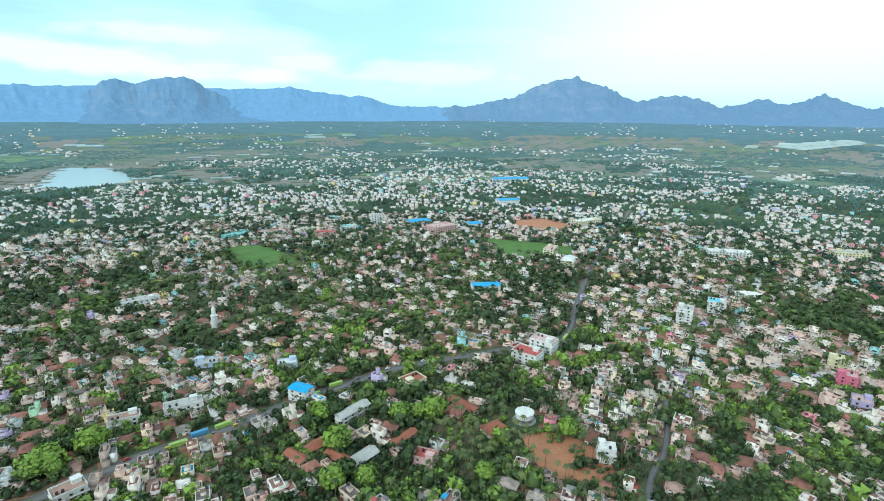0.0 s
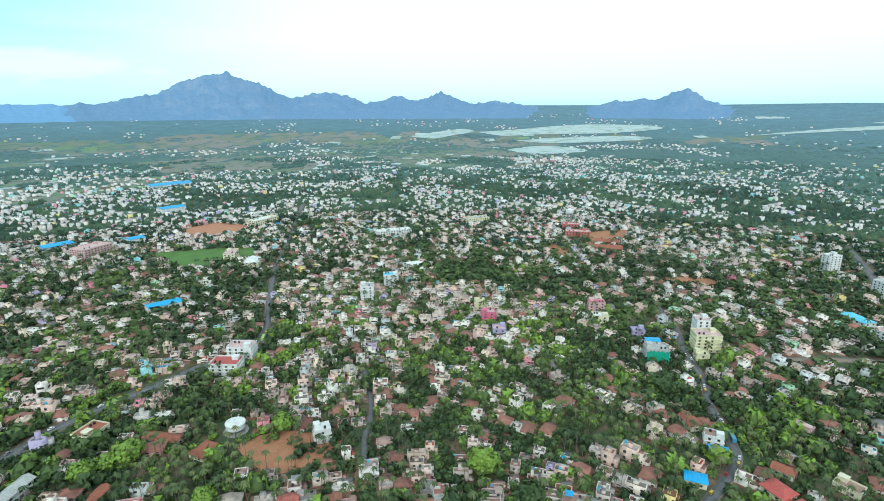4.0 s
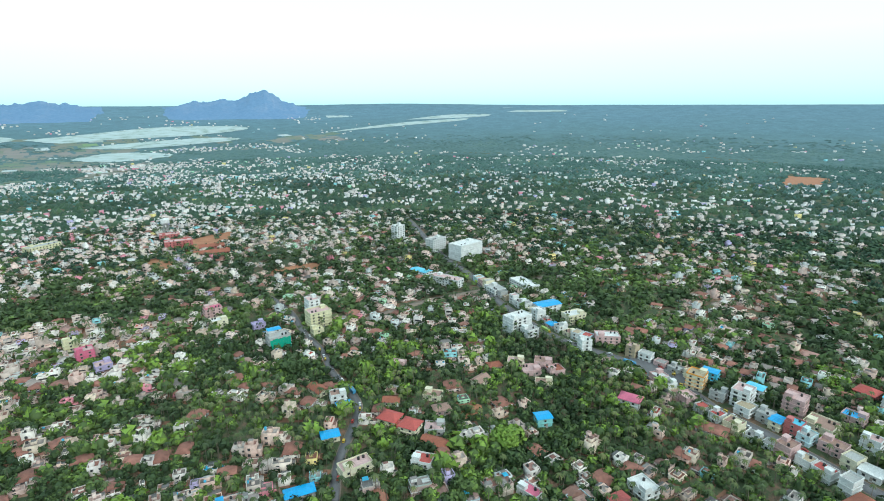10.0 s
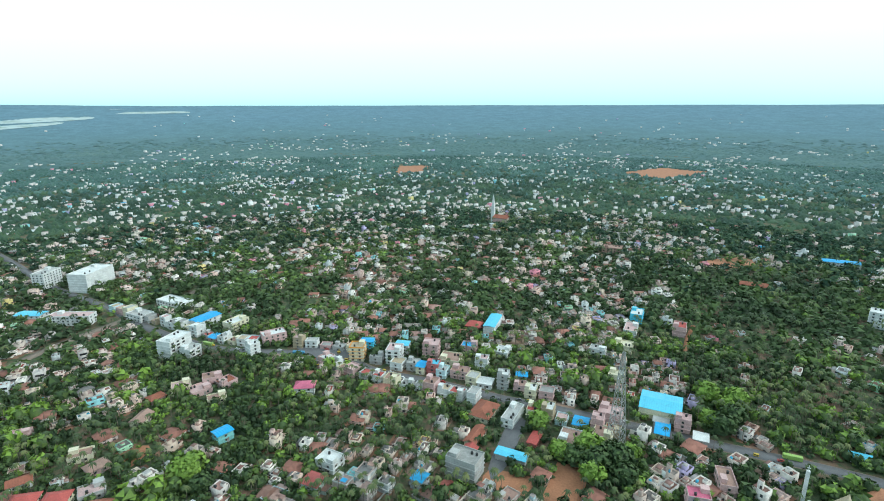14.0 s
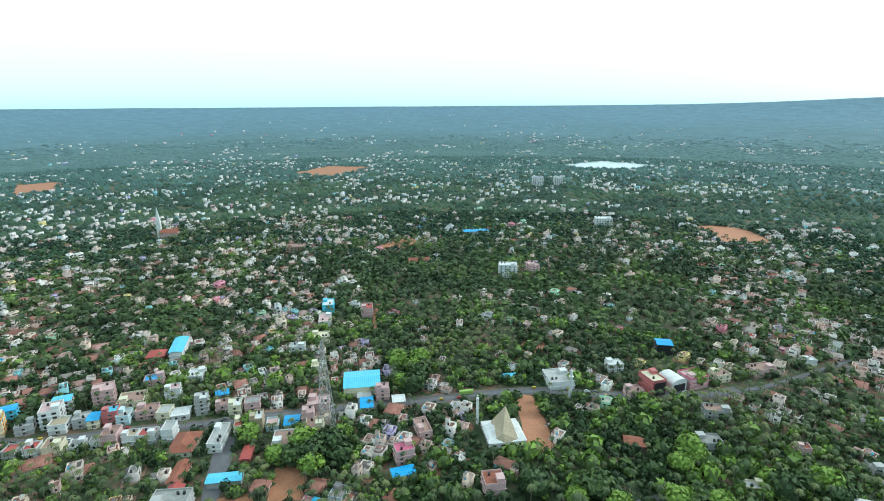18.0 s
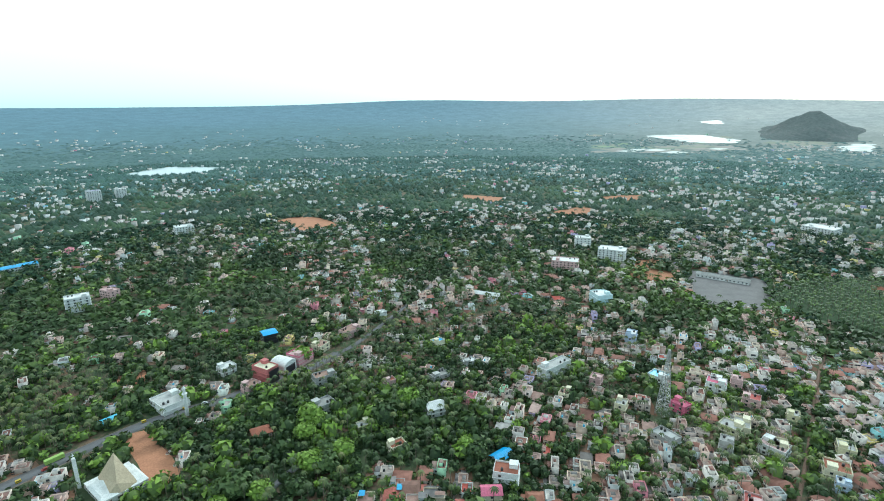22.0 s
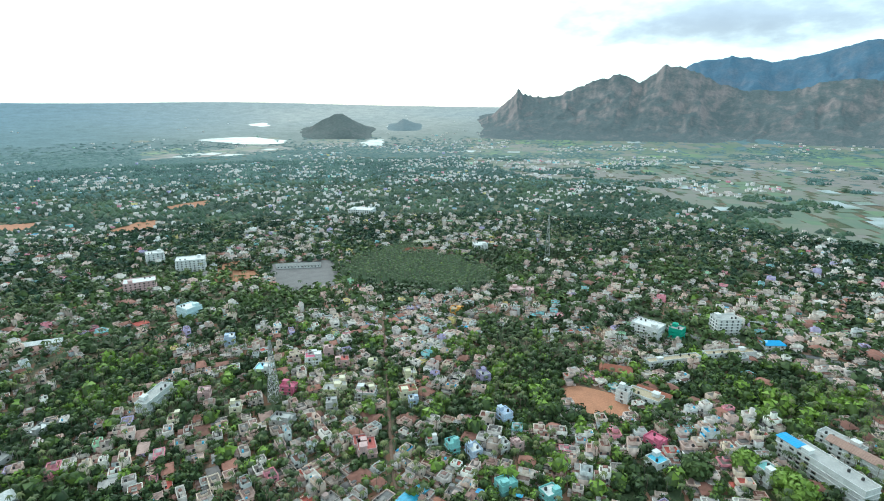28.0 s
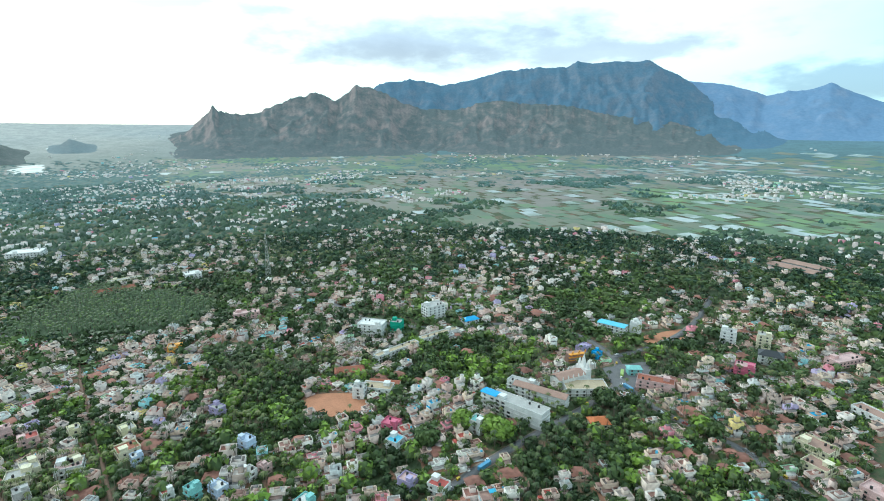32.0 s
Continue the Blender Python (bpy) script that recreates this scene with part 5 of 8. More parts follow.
def fill_fields():
    """Paddy parcels: many small level plots, some of them under water."""
    rng = np.random.RandomState(301)
    plots = {"dry_or_hazed": ([], [], []), "wet": ([], [], [])}
    for step, r0, r1 in ((40, 900, 2400), (74, 2400, 4000)):
        x, y, _ = jitter_grid(r0, r1, step, 302 + step)
        ok = fields_at(x, y) & free(taken, x, y)
        x, y = x[ok], y[ok]
        tone = 0.42 + 1.1 * (fractal(x, y, 330, 2, 13) - 0.5) + rng.normal(0, 0.16, len(x))
        b = bearing(x, y)
        soak = np.interp(b, [246, 272, 284, 300, 312, 330, 360], [0.0, 0.08, 0.22, 0.34, 0.3, 0.08, 0.05]) * (fractal(x, y, 190, 2, 17) > 0.47)
        wet = rng.rand(len(x)) < np.where((b < 20) | (b > 246), soak, 0.06)
        for k, (px, py) in enumerate(zip(x, y)):
            a = 0.4 + 0.5 * (px > 0) + rng.normal(0, 0.06)
            w, d = step * rng.uniform(0.46, 0.8), step * rng.uniform(0.34, 0.5)
            c, s = math.cos(a), math.sin(a)
            V, F, T = plots["wet" if wet[k] else "dry_or_hazed"]
            zz = 0.35 + 0.3 * rng.rand() + (0.35 if wet[k] else 0.0)
            n = len(V)
            V += [(px + c * u - s * v, py + s * u + c * v, float(rise(px + c * u - s * v, py + s * u + c * v)) + zz) for u, v in ((-w, -d), (w, -d), (w, d), (-w, d))]
            F.append([n, n + 1, n + 2, n + 3])
            T += [float(np.clip(tone[k], 0.02, 0.98))] * 4
    V, F, T = plots["dry_or_hazed"]
    tagged(new("paddy_fields", mesh_from("paddy_fields", V, F, [M_FIELD], tint=T)), "patchwork of dull green and brown paddy plots", "fields", kind="stuff")
    V, F, T = plots["wet"]
    tagged(new("flooded_plots", mesh_from("flooded_plots", V, F, [M_WET])), "pale paddy plots standing under water", "fields", kind="stuff")


# Houses and landmarks
def part(name, bm, mats, parent, label=""):
    me = bpy.data.meshes.new(name)
    bm.to_mesh(me)
    bm.free()
    for m in (mats if isinstance(mats, (list, tuple)) else [mats]):
        me.materials.append(m)
    ob = new(name, me)
    ob.parent = parent
    return tagged(ob, label)


def linked(name, me, parent, m):
    ob = new(name, me)
    ob.parent = parent
    ob.matrix_basis = m
    return ob


def bx(bm, x, y, z, w, d, h, mi=0, taper=0.0):
    """A block on (x, y, z): its foot's middle, width, depth, height."""
    v = []
    for k, s in ((0, 1.0), (1, 1.0 - taper)):
        for a, b2 in ((-1, -1), (1, -1), (1, 1), (-1, 1)):
            v.append(bm.verts.new((x + a * w / 2 * s, y + b2 * d / 2 * s, z + k * h)))
    for q in ((0, 1, 5, 4), (1, 2, 6, 5), (2, 3, 7, 6), (3, 0, 4, 7), (4, 5, 6, 7), (3, 2, 1, 0)):
        bm.faces.new([v[i] for i in q]).material_index = mi


def tube(bm, x, y, z, r, h, n=12, r2=None, mi=0):
    r2 = r if r2 is None else r2
    lo = [bm.verts.new((x + r * math.cos(2 * math.pi * k / n), y + r * math.sin(2 * math.pi * k / n), z)) for k in range(n)]
    hi = [bm.verts.new((x + r2 * math.cos(2 * math.pi * k / n), y + r2 * math.sin(2 * math.pi * k / n), z + h)) for k in range(n)]
    for k in range(n):
        bm.faces.new((lo[k], lo[(k + 1) % n], hi[(k + 1) % n], hi[k])).material_index = mi
    bm.faces.new(hi).material_index = mi
    bm.faces.new(lo[::-1]).material_index = mi


def ring(bm, x, y, z, w, d, h, t, mi=0):
    """Thin walls round a rectangle, in one piece."""
    loops = []
    for q, zz in ((0, z), (0, z + h), (t, z + h), (t, z)):
        loops.append([bm.verts.new((x + a * (w / 2 - q), y + b2 * (d / 2 - q), zz)) for a, b2 in ((-1, -1), (1, -1), (1, 1), (-1, 1))])
    for s in range(4):
        lo, hi = loops[s], loops[(s + 1) % 4]
        for k in range(4):
            bm.faces.new((lo[k], lo[(k + 1) % 4], hi[(k + 1) % 4], hi[k])).material_index = mi


def ribbed(bm, w, d, z, h, over, n, wave, mi=0):
    """Two slopes with a ridge along x, ribbed from ridge to eaves, in one piece with some thickness."""
    W, D = w / 2 + over, d / 2 + over
    rows = []
    for dz in (0.0, -0.14):
        for y, zz in ((-D, z), (0, z + h), (D, z)):
            rows.append([bm.verts.new((-W + 2 * W * k / n, y, zz + dz + wave * (k % 2))) for k in range(n + 1)])
    for a, b2 in ((0, 1), (1, 2), (4, 3), (5, 4), (3, 0), (2, 5)):
        for k in range(n):
            bm.faces.new((rows[a][k], rows[a][k + 1], rows[b2][k + 1], rows[b2][k])).material_index = mi


def strut(bm, a, b2, t, mi=0):
    """A square bar between two points."""
    a, b2 = Vector(a), Vector(b2)
    q = (b2 - a).to_track_quat("Z", "Y").to_matrix()
    lo, hi = [], []
    for u, v in ((-1, -1), (1, -1), (1, 1), (-1, 1)):
        o = q @ Vector((u * t / 2, v * t / 2, 0))
        lo.append(bm.verts.new(a + o))
        hi.append(bm.verts.new(b2 + o))
    for k in range(4):
        bm.faces.new((lo[k], lo[(k + 1) % 4], hi[(k + 1) % 4], hi[k])).material_index = mi
    bm.faces.new(hi).material_index = mi
    bm.faces.new(lo[::-1]).material_index = mi


def pitched(bm, w, d, z, h, over=0.6, hip=0.0, mi=0):
    """Tiled roof with ridge along x; hip draws in the ridge's ends."""
    if not hip:
        ribbed(bm, w, d, z, h, over, max(6, int(w / 0.6)), 0.12, mi)
        return
    W, D, r = w / 2 + over, d / 2 + over, max(0.4, w / 2 + over - hip)
    lo = [bm.verts.new(q) for q in ((-W, -D, z), (W, -D, z), (W, D, z), (-W, D, z))]
    eave = [bm.verts.new(q) for q in ((-W, -D, z + 0.16), (W, -D, z + 0.16), (W, D, z + 0.16), (-W, D, z + 0.16))]
    a, b2 = bm.verts.new((-r, 0, z + h)), bm.verts.new((r, 0, z + h))
    for k in range(4):
        bm.faces.new((lo[k], lo[(k + 1) % 4], eave[(k + 1) % 4], eave[k]))
    for q in ((eave[0], eave[1], b2, a), (eave[2], eave[3], a, b2), (eave[1], eave[2], b2), (eave[3], eave[0], a), (lo[3], lo[2], lo[1], lo[0])):
        bm.faces.new(q).material_index = mi


M_WALLS = palette("painted_walls", [(0.8, 0.78, 0.75), (0.74, 0.68, 0.6), (0.5, 0.62, 0.66), (0.72, 0.55, 0.5), (0.7, 0.6, 0.45), (0.58, 0.5, 0.45), (0.72, 0.68, 0.63), (0.54, 0.4, 0.35), (0.6, 0.43, 0.39), (0.46, 0.49, 0.5), (0.62, 0.53, 0.43), (0.5, 0.44, 0.4), (0.38, 0.32, 0.3), (0.44, 0.5, 0.46), (0.6, 0.48, 0.43), (0.46, 0.37, 0.34), (0.6, 0.34, 0.34), (0.74, 0.72, 0.7)])
M_TERRACE = palette("terrace_floor", [(0.27, 0.245, 0.23), (0.34, 0.29, 0.27), (0.38, 0.235, 0.19), (0.3, 0.18, 0.15), (0.46, 0.43, 0.4), (0.2, 0.19, 0.185), (0.38, 0.27, 0.24), (0.34, 0.16, 0.13)])
M_TILES = palette("clay_tiles", [(0.33, 0.14, 0.09), (0.28, 0.13, 0.095), (0.38, 0.17, 0.11), (0.24, 0.13, 0.1), (0.42, 0.13, 0.1)])
M_SHEET = palette("roof_sheets", [(0.04, 0.32, 0.62), (0.06, 0.4, 0.68), (0.5, 0.5, 0.48), (0.4, 0.08, 0.07), (0.05, 0.38, 0.6), (0.42, 0.3, 0.26)], 0.5)
M_TANK = paint("black_plastic", (0.03, 0.03, 0.03), 0.5)
M_FRAME = paint("window_wood", (0.32, 0.28, 0.24), 0.6)
M_WHITE = paint("white_paint", (0.74, 0.735, 0.71), 0.75, 0, 2.2, 0.5)
M_CREAM = paint("cream_paint", (0.72, 0.66, 0.48), 0.8, 0, 3.0, 0.3)
M_YELLOW = paint("pale_yellow_paint", (0.7, 0.65, 0.42), 0.8, 0, 2.4, 0.45)
M_PINK = paint("pink_paint", (0.62, 0.42, 0.4), 0.8, 0, 2.4, 0.5)
M_ROSE = paint("deep_rose_paint", (0.6, 0.15, 0.24), 0.8, 0, 3.0, 0.3)
M_REDWALL = paint("brick_red_paint", (0.5, 0.16, 0.15), 0.8, 0, 3.0, 0.3)
M_REDROOF = paint("red_roof", (0.45, 0.09, 0.075), 0.7, 0, 3.0, 0.4)
M_BLUE = paint("bright_blue_sheet", (0.035, 0.36, 0.72), 0.45, 0, 3.0, 0.25)
M_CYAN = paint("cyan_sheet", (0.14, 0.55, 0.75), 0.45, 0, 3.0, 0.25)
M_PALEBLUE = paint("pale_blue_paint", (0.5, 0.58, 0.72), 0.8, 0, 3.0, 0.4)
M_GREY = paint("grey_plaster", (0.46, 0.45, 0.43), 0.85, 0, 3.0, 0.5)
M_GREEN = paint("green_netting", (0.03, 0.34, 0.22), 0.8, 0, 2.0, 0.3)
M_TEAL = paint("teal_paint", (0.26, 0.54, 0.52), 0.8, 0, 3.0, 0.3)
M_PURPLE = paint("violet_paint", (0.42, 0.36, 0.54), 0.8, 0, 3.0, 0.3)
M_ORANGE = paint("orange_paint", (0.75, 0.34, 0.05), 0.7, 0, 3.0, 0.25)
M_TERRA = paint("terracotta_roof", (0.33, 0.115, 0.07), 0.85, 0, 2.5, 0.5)
M_BROWN = paint("brown_terrace", (0.38, 0.24, 0.19), 0.85, 0, 2.5, 0.5)
M_TAN = paint("tan_roof", (0.46, 0.37, 0.25), 0.8, 0, 3.0, 0.35)
M_STEEL = paint("galvanised_steel", (0.5, 0.5, 0.49), 0.5, 0.6, 1.0, 0.4)
M_BLACK = paint("black_cladding", (0.03, 0.03, 0.035), 0.35)


def window_mesh(w, h):
    bm = bmesh.new()
    bx(bm, 0, -0.04, -h / 2, w, 0.06, h, 1)
    q = len(bm.verts)
    ring(bm, 0, 0, -0.14, w + 0.24, h + 0.24, 0.14, 0.12)
    bm.verts.ensure_lookup_table()
    for v in bm.verts[q:]:
        v.co = Vector((v.co.x, v.co.z, v.co.y))
    bx(bm, 0, -0.32, h / 2 + 0.16, w + 0.5, 0.64, 0.09, 0)
    me = bpy.data.meshes.new("window")
    bm.to_mesh(me)
    bm.free()
    me.materials.append(M_FRAME)
    me.materials.append(M_GLASS)
    return me


def door_mesh():
    bm = bmesh.new()
    bx(bm, 0, -0.04, 0, 1.05, 0.08, 2.05, 0)
    bx(bm, 0, -0.07, 2.05, 1.3, 0.16, 0.12, 0)
    for s in (-1, 1):
        bx(bm, s * 0.58, -0.06, 0, 0.12, 0.14, 2.05, 0)
    bx(bm, 0, -0.5, -0.3, 1.6, 1.0, 0.28, 1)
    me = bpy.data.meshes.new("door")
    bm.to_mesh(me)
    bm.free()
    me.materials.append(M_FRAME)
    me.materials.append(M_CONCRETE)
    return me


WINDOW, WIDE_WINDOW, DOOR = window_mesh(1.3, 1.3), window_mesh(2.4, 1.4), door_mesh()


def openings(root, w, d, storeys, sh, pitch, sides=(0, 1, 2, 3), mesh=None, limit=60, skip=0.0, rng=None, name="window"):
    """Windows in rows on the sides: 0 front (-y), 1 right, 2 back, 3 left."""
    made = 0
    for s in sides:
        L, off = (w, d / 2) if s % 2 == 0 else (d, w / 2)
        n = max(1, int((L - 1.2) / pitch))
        for k in range(n):
            for f in range(storeys):
                if made >= limit or (rng and rng.random() < skip):
                    continue
                u = (k + 0.5 - n / 2) * (L - 0.8) / n
                m = pose(0, 0, 0, 0, 0, 90 * s) @ pose(u, -off, f * sh + sh * 0.52)
                linked(name, mesh or WINDOW, root, m)
                made += 1


def house_kind(seed, storeys, roof):
    """A small town house of 9 by 10 m at the origin, with its parts."""
    rng = random.Random(seed)
    w, d, sh = 9.0, 10.0, 3.15
    h = storeys * sh
    root = new("house")
    bm = bmesh.new()
    bx(bm, 0, 0, -0.4, w + 0.3, d + 0.3, 0.75)
    bx(bm, 0, 0, 0.3, w, d, h - 0.3)
    wing, wd, wy = (2.6 if storeys == 1 else 3.0 + (storeys - 2) * sh), rng.uniform(4.5, 7.5), rng.uniform(-1.2, 1.2)
    bx(bm, w / 2 + 1.5, wy, -0.4, 3.0, wd, wing + 0.4)
    part("body", bm, M_WALLS, root)
    bm = bmesh.new()
    bx(bm, w / 2 + 1.6, wy, wing, 3.3, wd + 0.5, 0.16)
    part("wing_roof", bm, M_TILES if seed % 2 else M_TERRACE, root)
    if seed in (2, 5, 11, 14):
        bm = bmesh.new()
        ring(bm, 1.2, -0.8, -0.3, w + 7.5, d + 6.5, 1.8, 0.22)
        part("yard_wall", bm, M_CONCRETE, root, "low grey yard wall")
    for k in range(1, storeys):
        bm = bmesh.new()
        bx(bm, 0, 0, k * sh - 0.12, w + 1.0, d + 1.0, 0.14)
        part("ledge", bm, M_WALLS, root)
    if roof == "flat":
        bm = bmesh.new()
        bx(bm, 0, 0, h, w - 0.5, d - 0.5, 0.1)
        part("terrace", bm, M_TERRACE, root)
        bm = bmesh.new()
        ring(bm, 0, 0, h, w + 0.1, d + 0.1, 0.95, 0.24)
        if storeys > 1:
            ring(bm, 0, -d / 2 - 0.75, sh, w * 0.6, 1.3, 0.9, 0.12)
            bx(bm, 0, -d / 2 - 0.72, sh - 0.18, w * 0.6, 1.4, 0.16)
        part("parapet", bm, M_WALLS, root)
        bm = bmesh.new()
        u, v = rng.choice((-1, 1)) * w * 0.25, rng.choice((-1, 1)) * d * 0.27
        a, c = rng.uniform(2.6, 4.0), rng.uniform(2.8, 4.4)
        bx(bm, u, v, h + 0.1, a, c, 2.3)
        bx(bm, u, v, h + 2.4, a + 0.5, c + 0.5, 0.16, 1)
        part("stair_head", bm, [M_WALLS, M_TERRACE], root)
        bm = bmesh.new()
        a, c = -u * 1.1, v * 0.9
        bx(bm, a, c, h + 0.1, 1.5, 1.5, 0.7, 1)
        tube(bm, a, c, h + 0.8, 0.62, 1.1, 10)
        tube(bm, a, c, h + 1.9, 0.5, 0.2, 10, 0.25)
        part("water_tank", bm, [M_TANK, M_CONCRETE], root, "black plastic water tank")
        if seed % 3 == 0:
            bm = bmesh.new()
            for s in (-1, 1):
                for q in (-1, 1):
                    strut(bm, (a + s * 1.6, -c + q * 1.4, h), (a + s * 1.6, -c + q * 1.4, h + 2.2), 0.1, 1)
            bx(bm, a, -c, h + 2.2, 4.0, 3.6, 0.08)
            part("canopy", bm, [M_SHEET, M_STEEL], root, "sheet canopy over the terrace")
    elif roof == "tile":
        bm = bmesh.new()
        pitched(bm, w, d, h, 2.4, 0.7, 1.6 if seed % 2 else 0.0)
        part("tile_roof", bm, M_TILES, root)
        bm = bmesh.new()
        bx(bm, 0, -d / 2 - 1.3, h - 0.5, w * 0.7, 2.4, 0.12)
        for s in (-1, 1):
            bx(bm, s * w * 0.32, -d / 2 - 2.2, 0, 0.26, 0.26, h - 0.5, 1)
        part("porch", bm, [M_TILES, M_WHITE], root)
    else:
        bm = bmesh.new()
        ribbed(bm, w, d, h + 0.4, 0.5, 0.6, 18, 0.08)
        part("sheet_roof", bm, M_SHEET, root, "corrugated sheet roof")
        bm = bmesh.new()
        for s in (-1, 1):
            for q in (-1, 0, 1):
                bx(bm, s * w * 0.46, q * d * 0.46, h, 0.2, 0.2, 0.5)
        part("roof_post", bm, M_STEEL, root)
    linked("door", DOOR, root, pose(-w * 0.2, -d / 2, 0.32))
    openings(root, w, d, storeys, sh, 4.4, (0, 1, 2, 3), None, 1 + 2 * storeys, 0.3, rng)
    return tagged(root, {"flat": "%s-storey plaster house with a flat parapet roof" % ("one", "two", "three")[storeys - 1],
                         "tile": "small plaster house with a pitched clay tile roof", "sheet": "plaster house under a corrugated sheet roof"}[roof], "house", "houses of the town")


def near_houses():
    flat = {1: [house_kind(k, 1, "flat") for k in (1, 2, 3)], 2: [house_kind(k, 2, "flat") for k in (4, 5, 6)], 3: [house_kind(k, 3, "flat") for k in (7, 9)]}
    tile, sheet = [house_kind(k, 1, "tile") for k in (11, 12)], [house_kind(k, 1 + k % 2, "sheet") for k in (13, 14)]
    kinds = [*flat[1], *flat[2], *flat[3], *tile, *sheet]
    used = set()
    for k, (x, y, turn, size, which) in enumerate(house_sites):
        if which == 6:
            pick = tile[k % 2]
        elif k % 11 == 0:
            pick = sheet[k % 2]
        else:
            st = 1 if size[2] < 5 else 2 if size[2] < 8 else 3
            pick = flat[st][k % len(flat[st])]
        m = pose(x, y, 0, 0, 0, math.degrees(turn) + 90 * (k % 4)) @ Matrix.Diagonal((size[0] / 9.0, size[1] / 10.0, 0.9, 1))
        if pick in used:
            o = copy_thing(pick, m)
        else:
            used.add(pick)
            o = pick
        o.matrix_basis = m
    for o in kinds:
        if o not in used:
            for c in list(o.children_recursive) + [o]:
                bpy.data.objects.remove(c)


BUILT = []


def building(name, label, category, x, y, w, d, storeys, rot, wall, roof, style="flat", sh=3.3, pitch=3.6, limit=36, trim=None, wide=False, extras=True):
    """A larger building with its own colours: walls, roof, parapet, windows, roof rooms."""
    root = new(name)
    w, d, sh = w * 0.9, d * 0.9, sh * 0.88
    root.matrix_basis = pose(x, y, 0, 0, 0, rot)
    mark_box(x, y, w, d, rot, 1.0)
    BUILT.append((x, y, max(w, d) * 0.5))
    h = storeys * sh
    bm = bmesh.new()
    bx(bm, 0, 0, -0.5, w, d, h + 0.5)
    part("body", bm, wall, root)
    far = math.hypot(x - CX, y - CY) > 520
    for k in range(1, storeys):
        bm = bmesh.new()
        bx(bm, 0, 0, k * sh - 0.1, w + 0.9, d + 0.9, 0.16)
        part("ledge", bm, trim or wall, root)
    rng = random.Random(int(abs(x * 7 + y)))
    if style == "flat":
        bm = bmesh.new()
        bx(bm, 0, 0, h, w - 0.6, d - 0.6, 0.12)
        part("terrace", bm, roof, root)
        bm = bmesh.new()
        ring(bm, 0, 0, h, w + 0.2, d + 0.2, 1.0, 0.28)
        part("parapet", bm, trim or wall, root)
        if extras:
            bm = bmesh.new()
            u, v = rng.choice((-1, 1)) * w * 0.28, rng.choice((-1, 1)) * d * 0.22
            bx(bm, u, v, h + 0.12, min(4.5, w * 0.35), min(4.5, d * 0.4), 2.6)
            bx(bm, u, v, h + 2.72, min(5.0, w * 0.4), min(5.0, d * 0.46), 0.18)
            part("stair_head", bm, wall, root)
            for s in range(2 if w > 14 else 1):
                bm = bmesh.new()
                a, c = -u * (0.6 + 0.6 * s), -v
                tube(bm, a, c, h + 0.12, 0.75, 1.5, 10)
                tank = part("water_tank", bm, M_TANK, root, "black plastic water tank")
                bm = bmesh.new()
                tube(bm, a, c, h + 1.625, 0.6, 0.25, 10, 0.25)
                part("lid", bm, M_TANK, tank)
    elif style in ("gable", "hip"):
        bm = bmesh.new()
        pitched(bm, w, d, h, min(w, d) * 0.28, 0.8, d * 0.42 if style == "hip" else 0.0)
        part("pitched_roof", bm, roof, root)
    elif style == "sheet":
        bm = bmesh.new()
        ribbed(bm, w, d, h + 0.25, d * 0.08, 0.6, max(6, int(w / 0.7)), 0.1)
        part("sheet_roof", bm, roof, root)
    if far and limit > 16:
        bm = bmesh.new()
        for s, (L, off) in enumerate(((w, d / 2), (d, w / 2), (w, d / 2), (d, w / 2))):
            n = max(1, int((L - 1.2) / (pitch + 0.6)))
            for k in range(n):
                for f in range(storeys):
                    q = bmesh.ops.create_cube(bm, size=1.0)["verts"]
                    u = (k + 0.5 - n / 2) * (L - 0.8) / n
                    m = pose(0, 0, 0, 0, 0, 90 * s) @ pose(u, -off, f * sh + sh * 0.55) @ Matrix.Diagonal((1.5, 0.16, 1.4, 1))
                    bmesh.ops.transform(bm, matrix=m, verts=q)
        tagged(part("glazing", bm, M_GLASS, root), kind="stuff")
    elif not far:
        openings(root, w, d, storeys, sh, pitch * 1.25, (0, 1, 2, 3), WIDE_WINDOW if wide else None, min(limit, 6 + 2 * storeys))
    linked("door", DOOR, root, pose(w * 0.1, -d / 2, 0.3))
    return tagged(root, label, category)


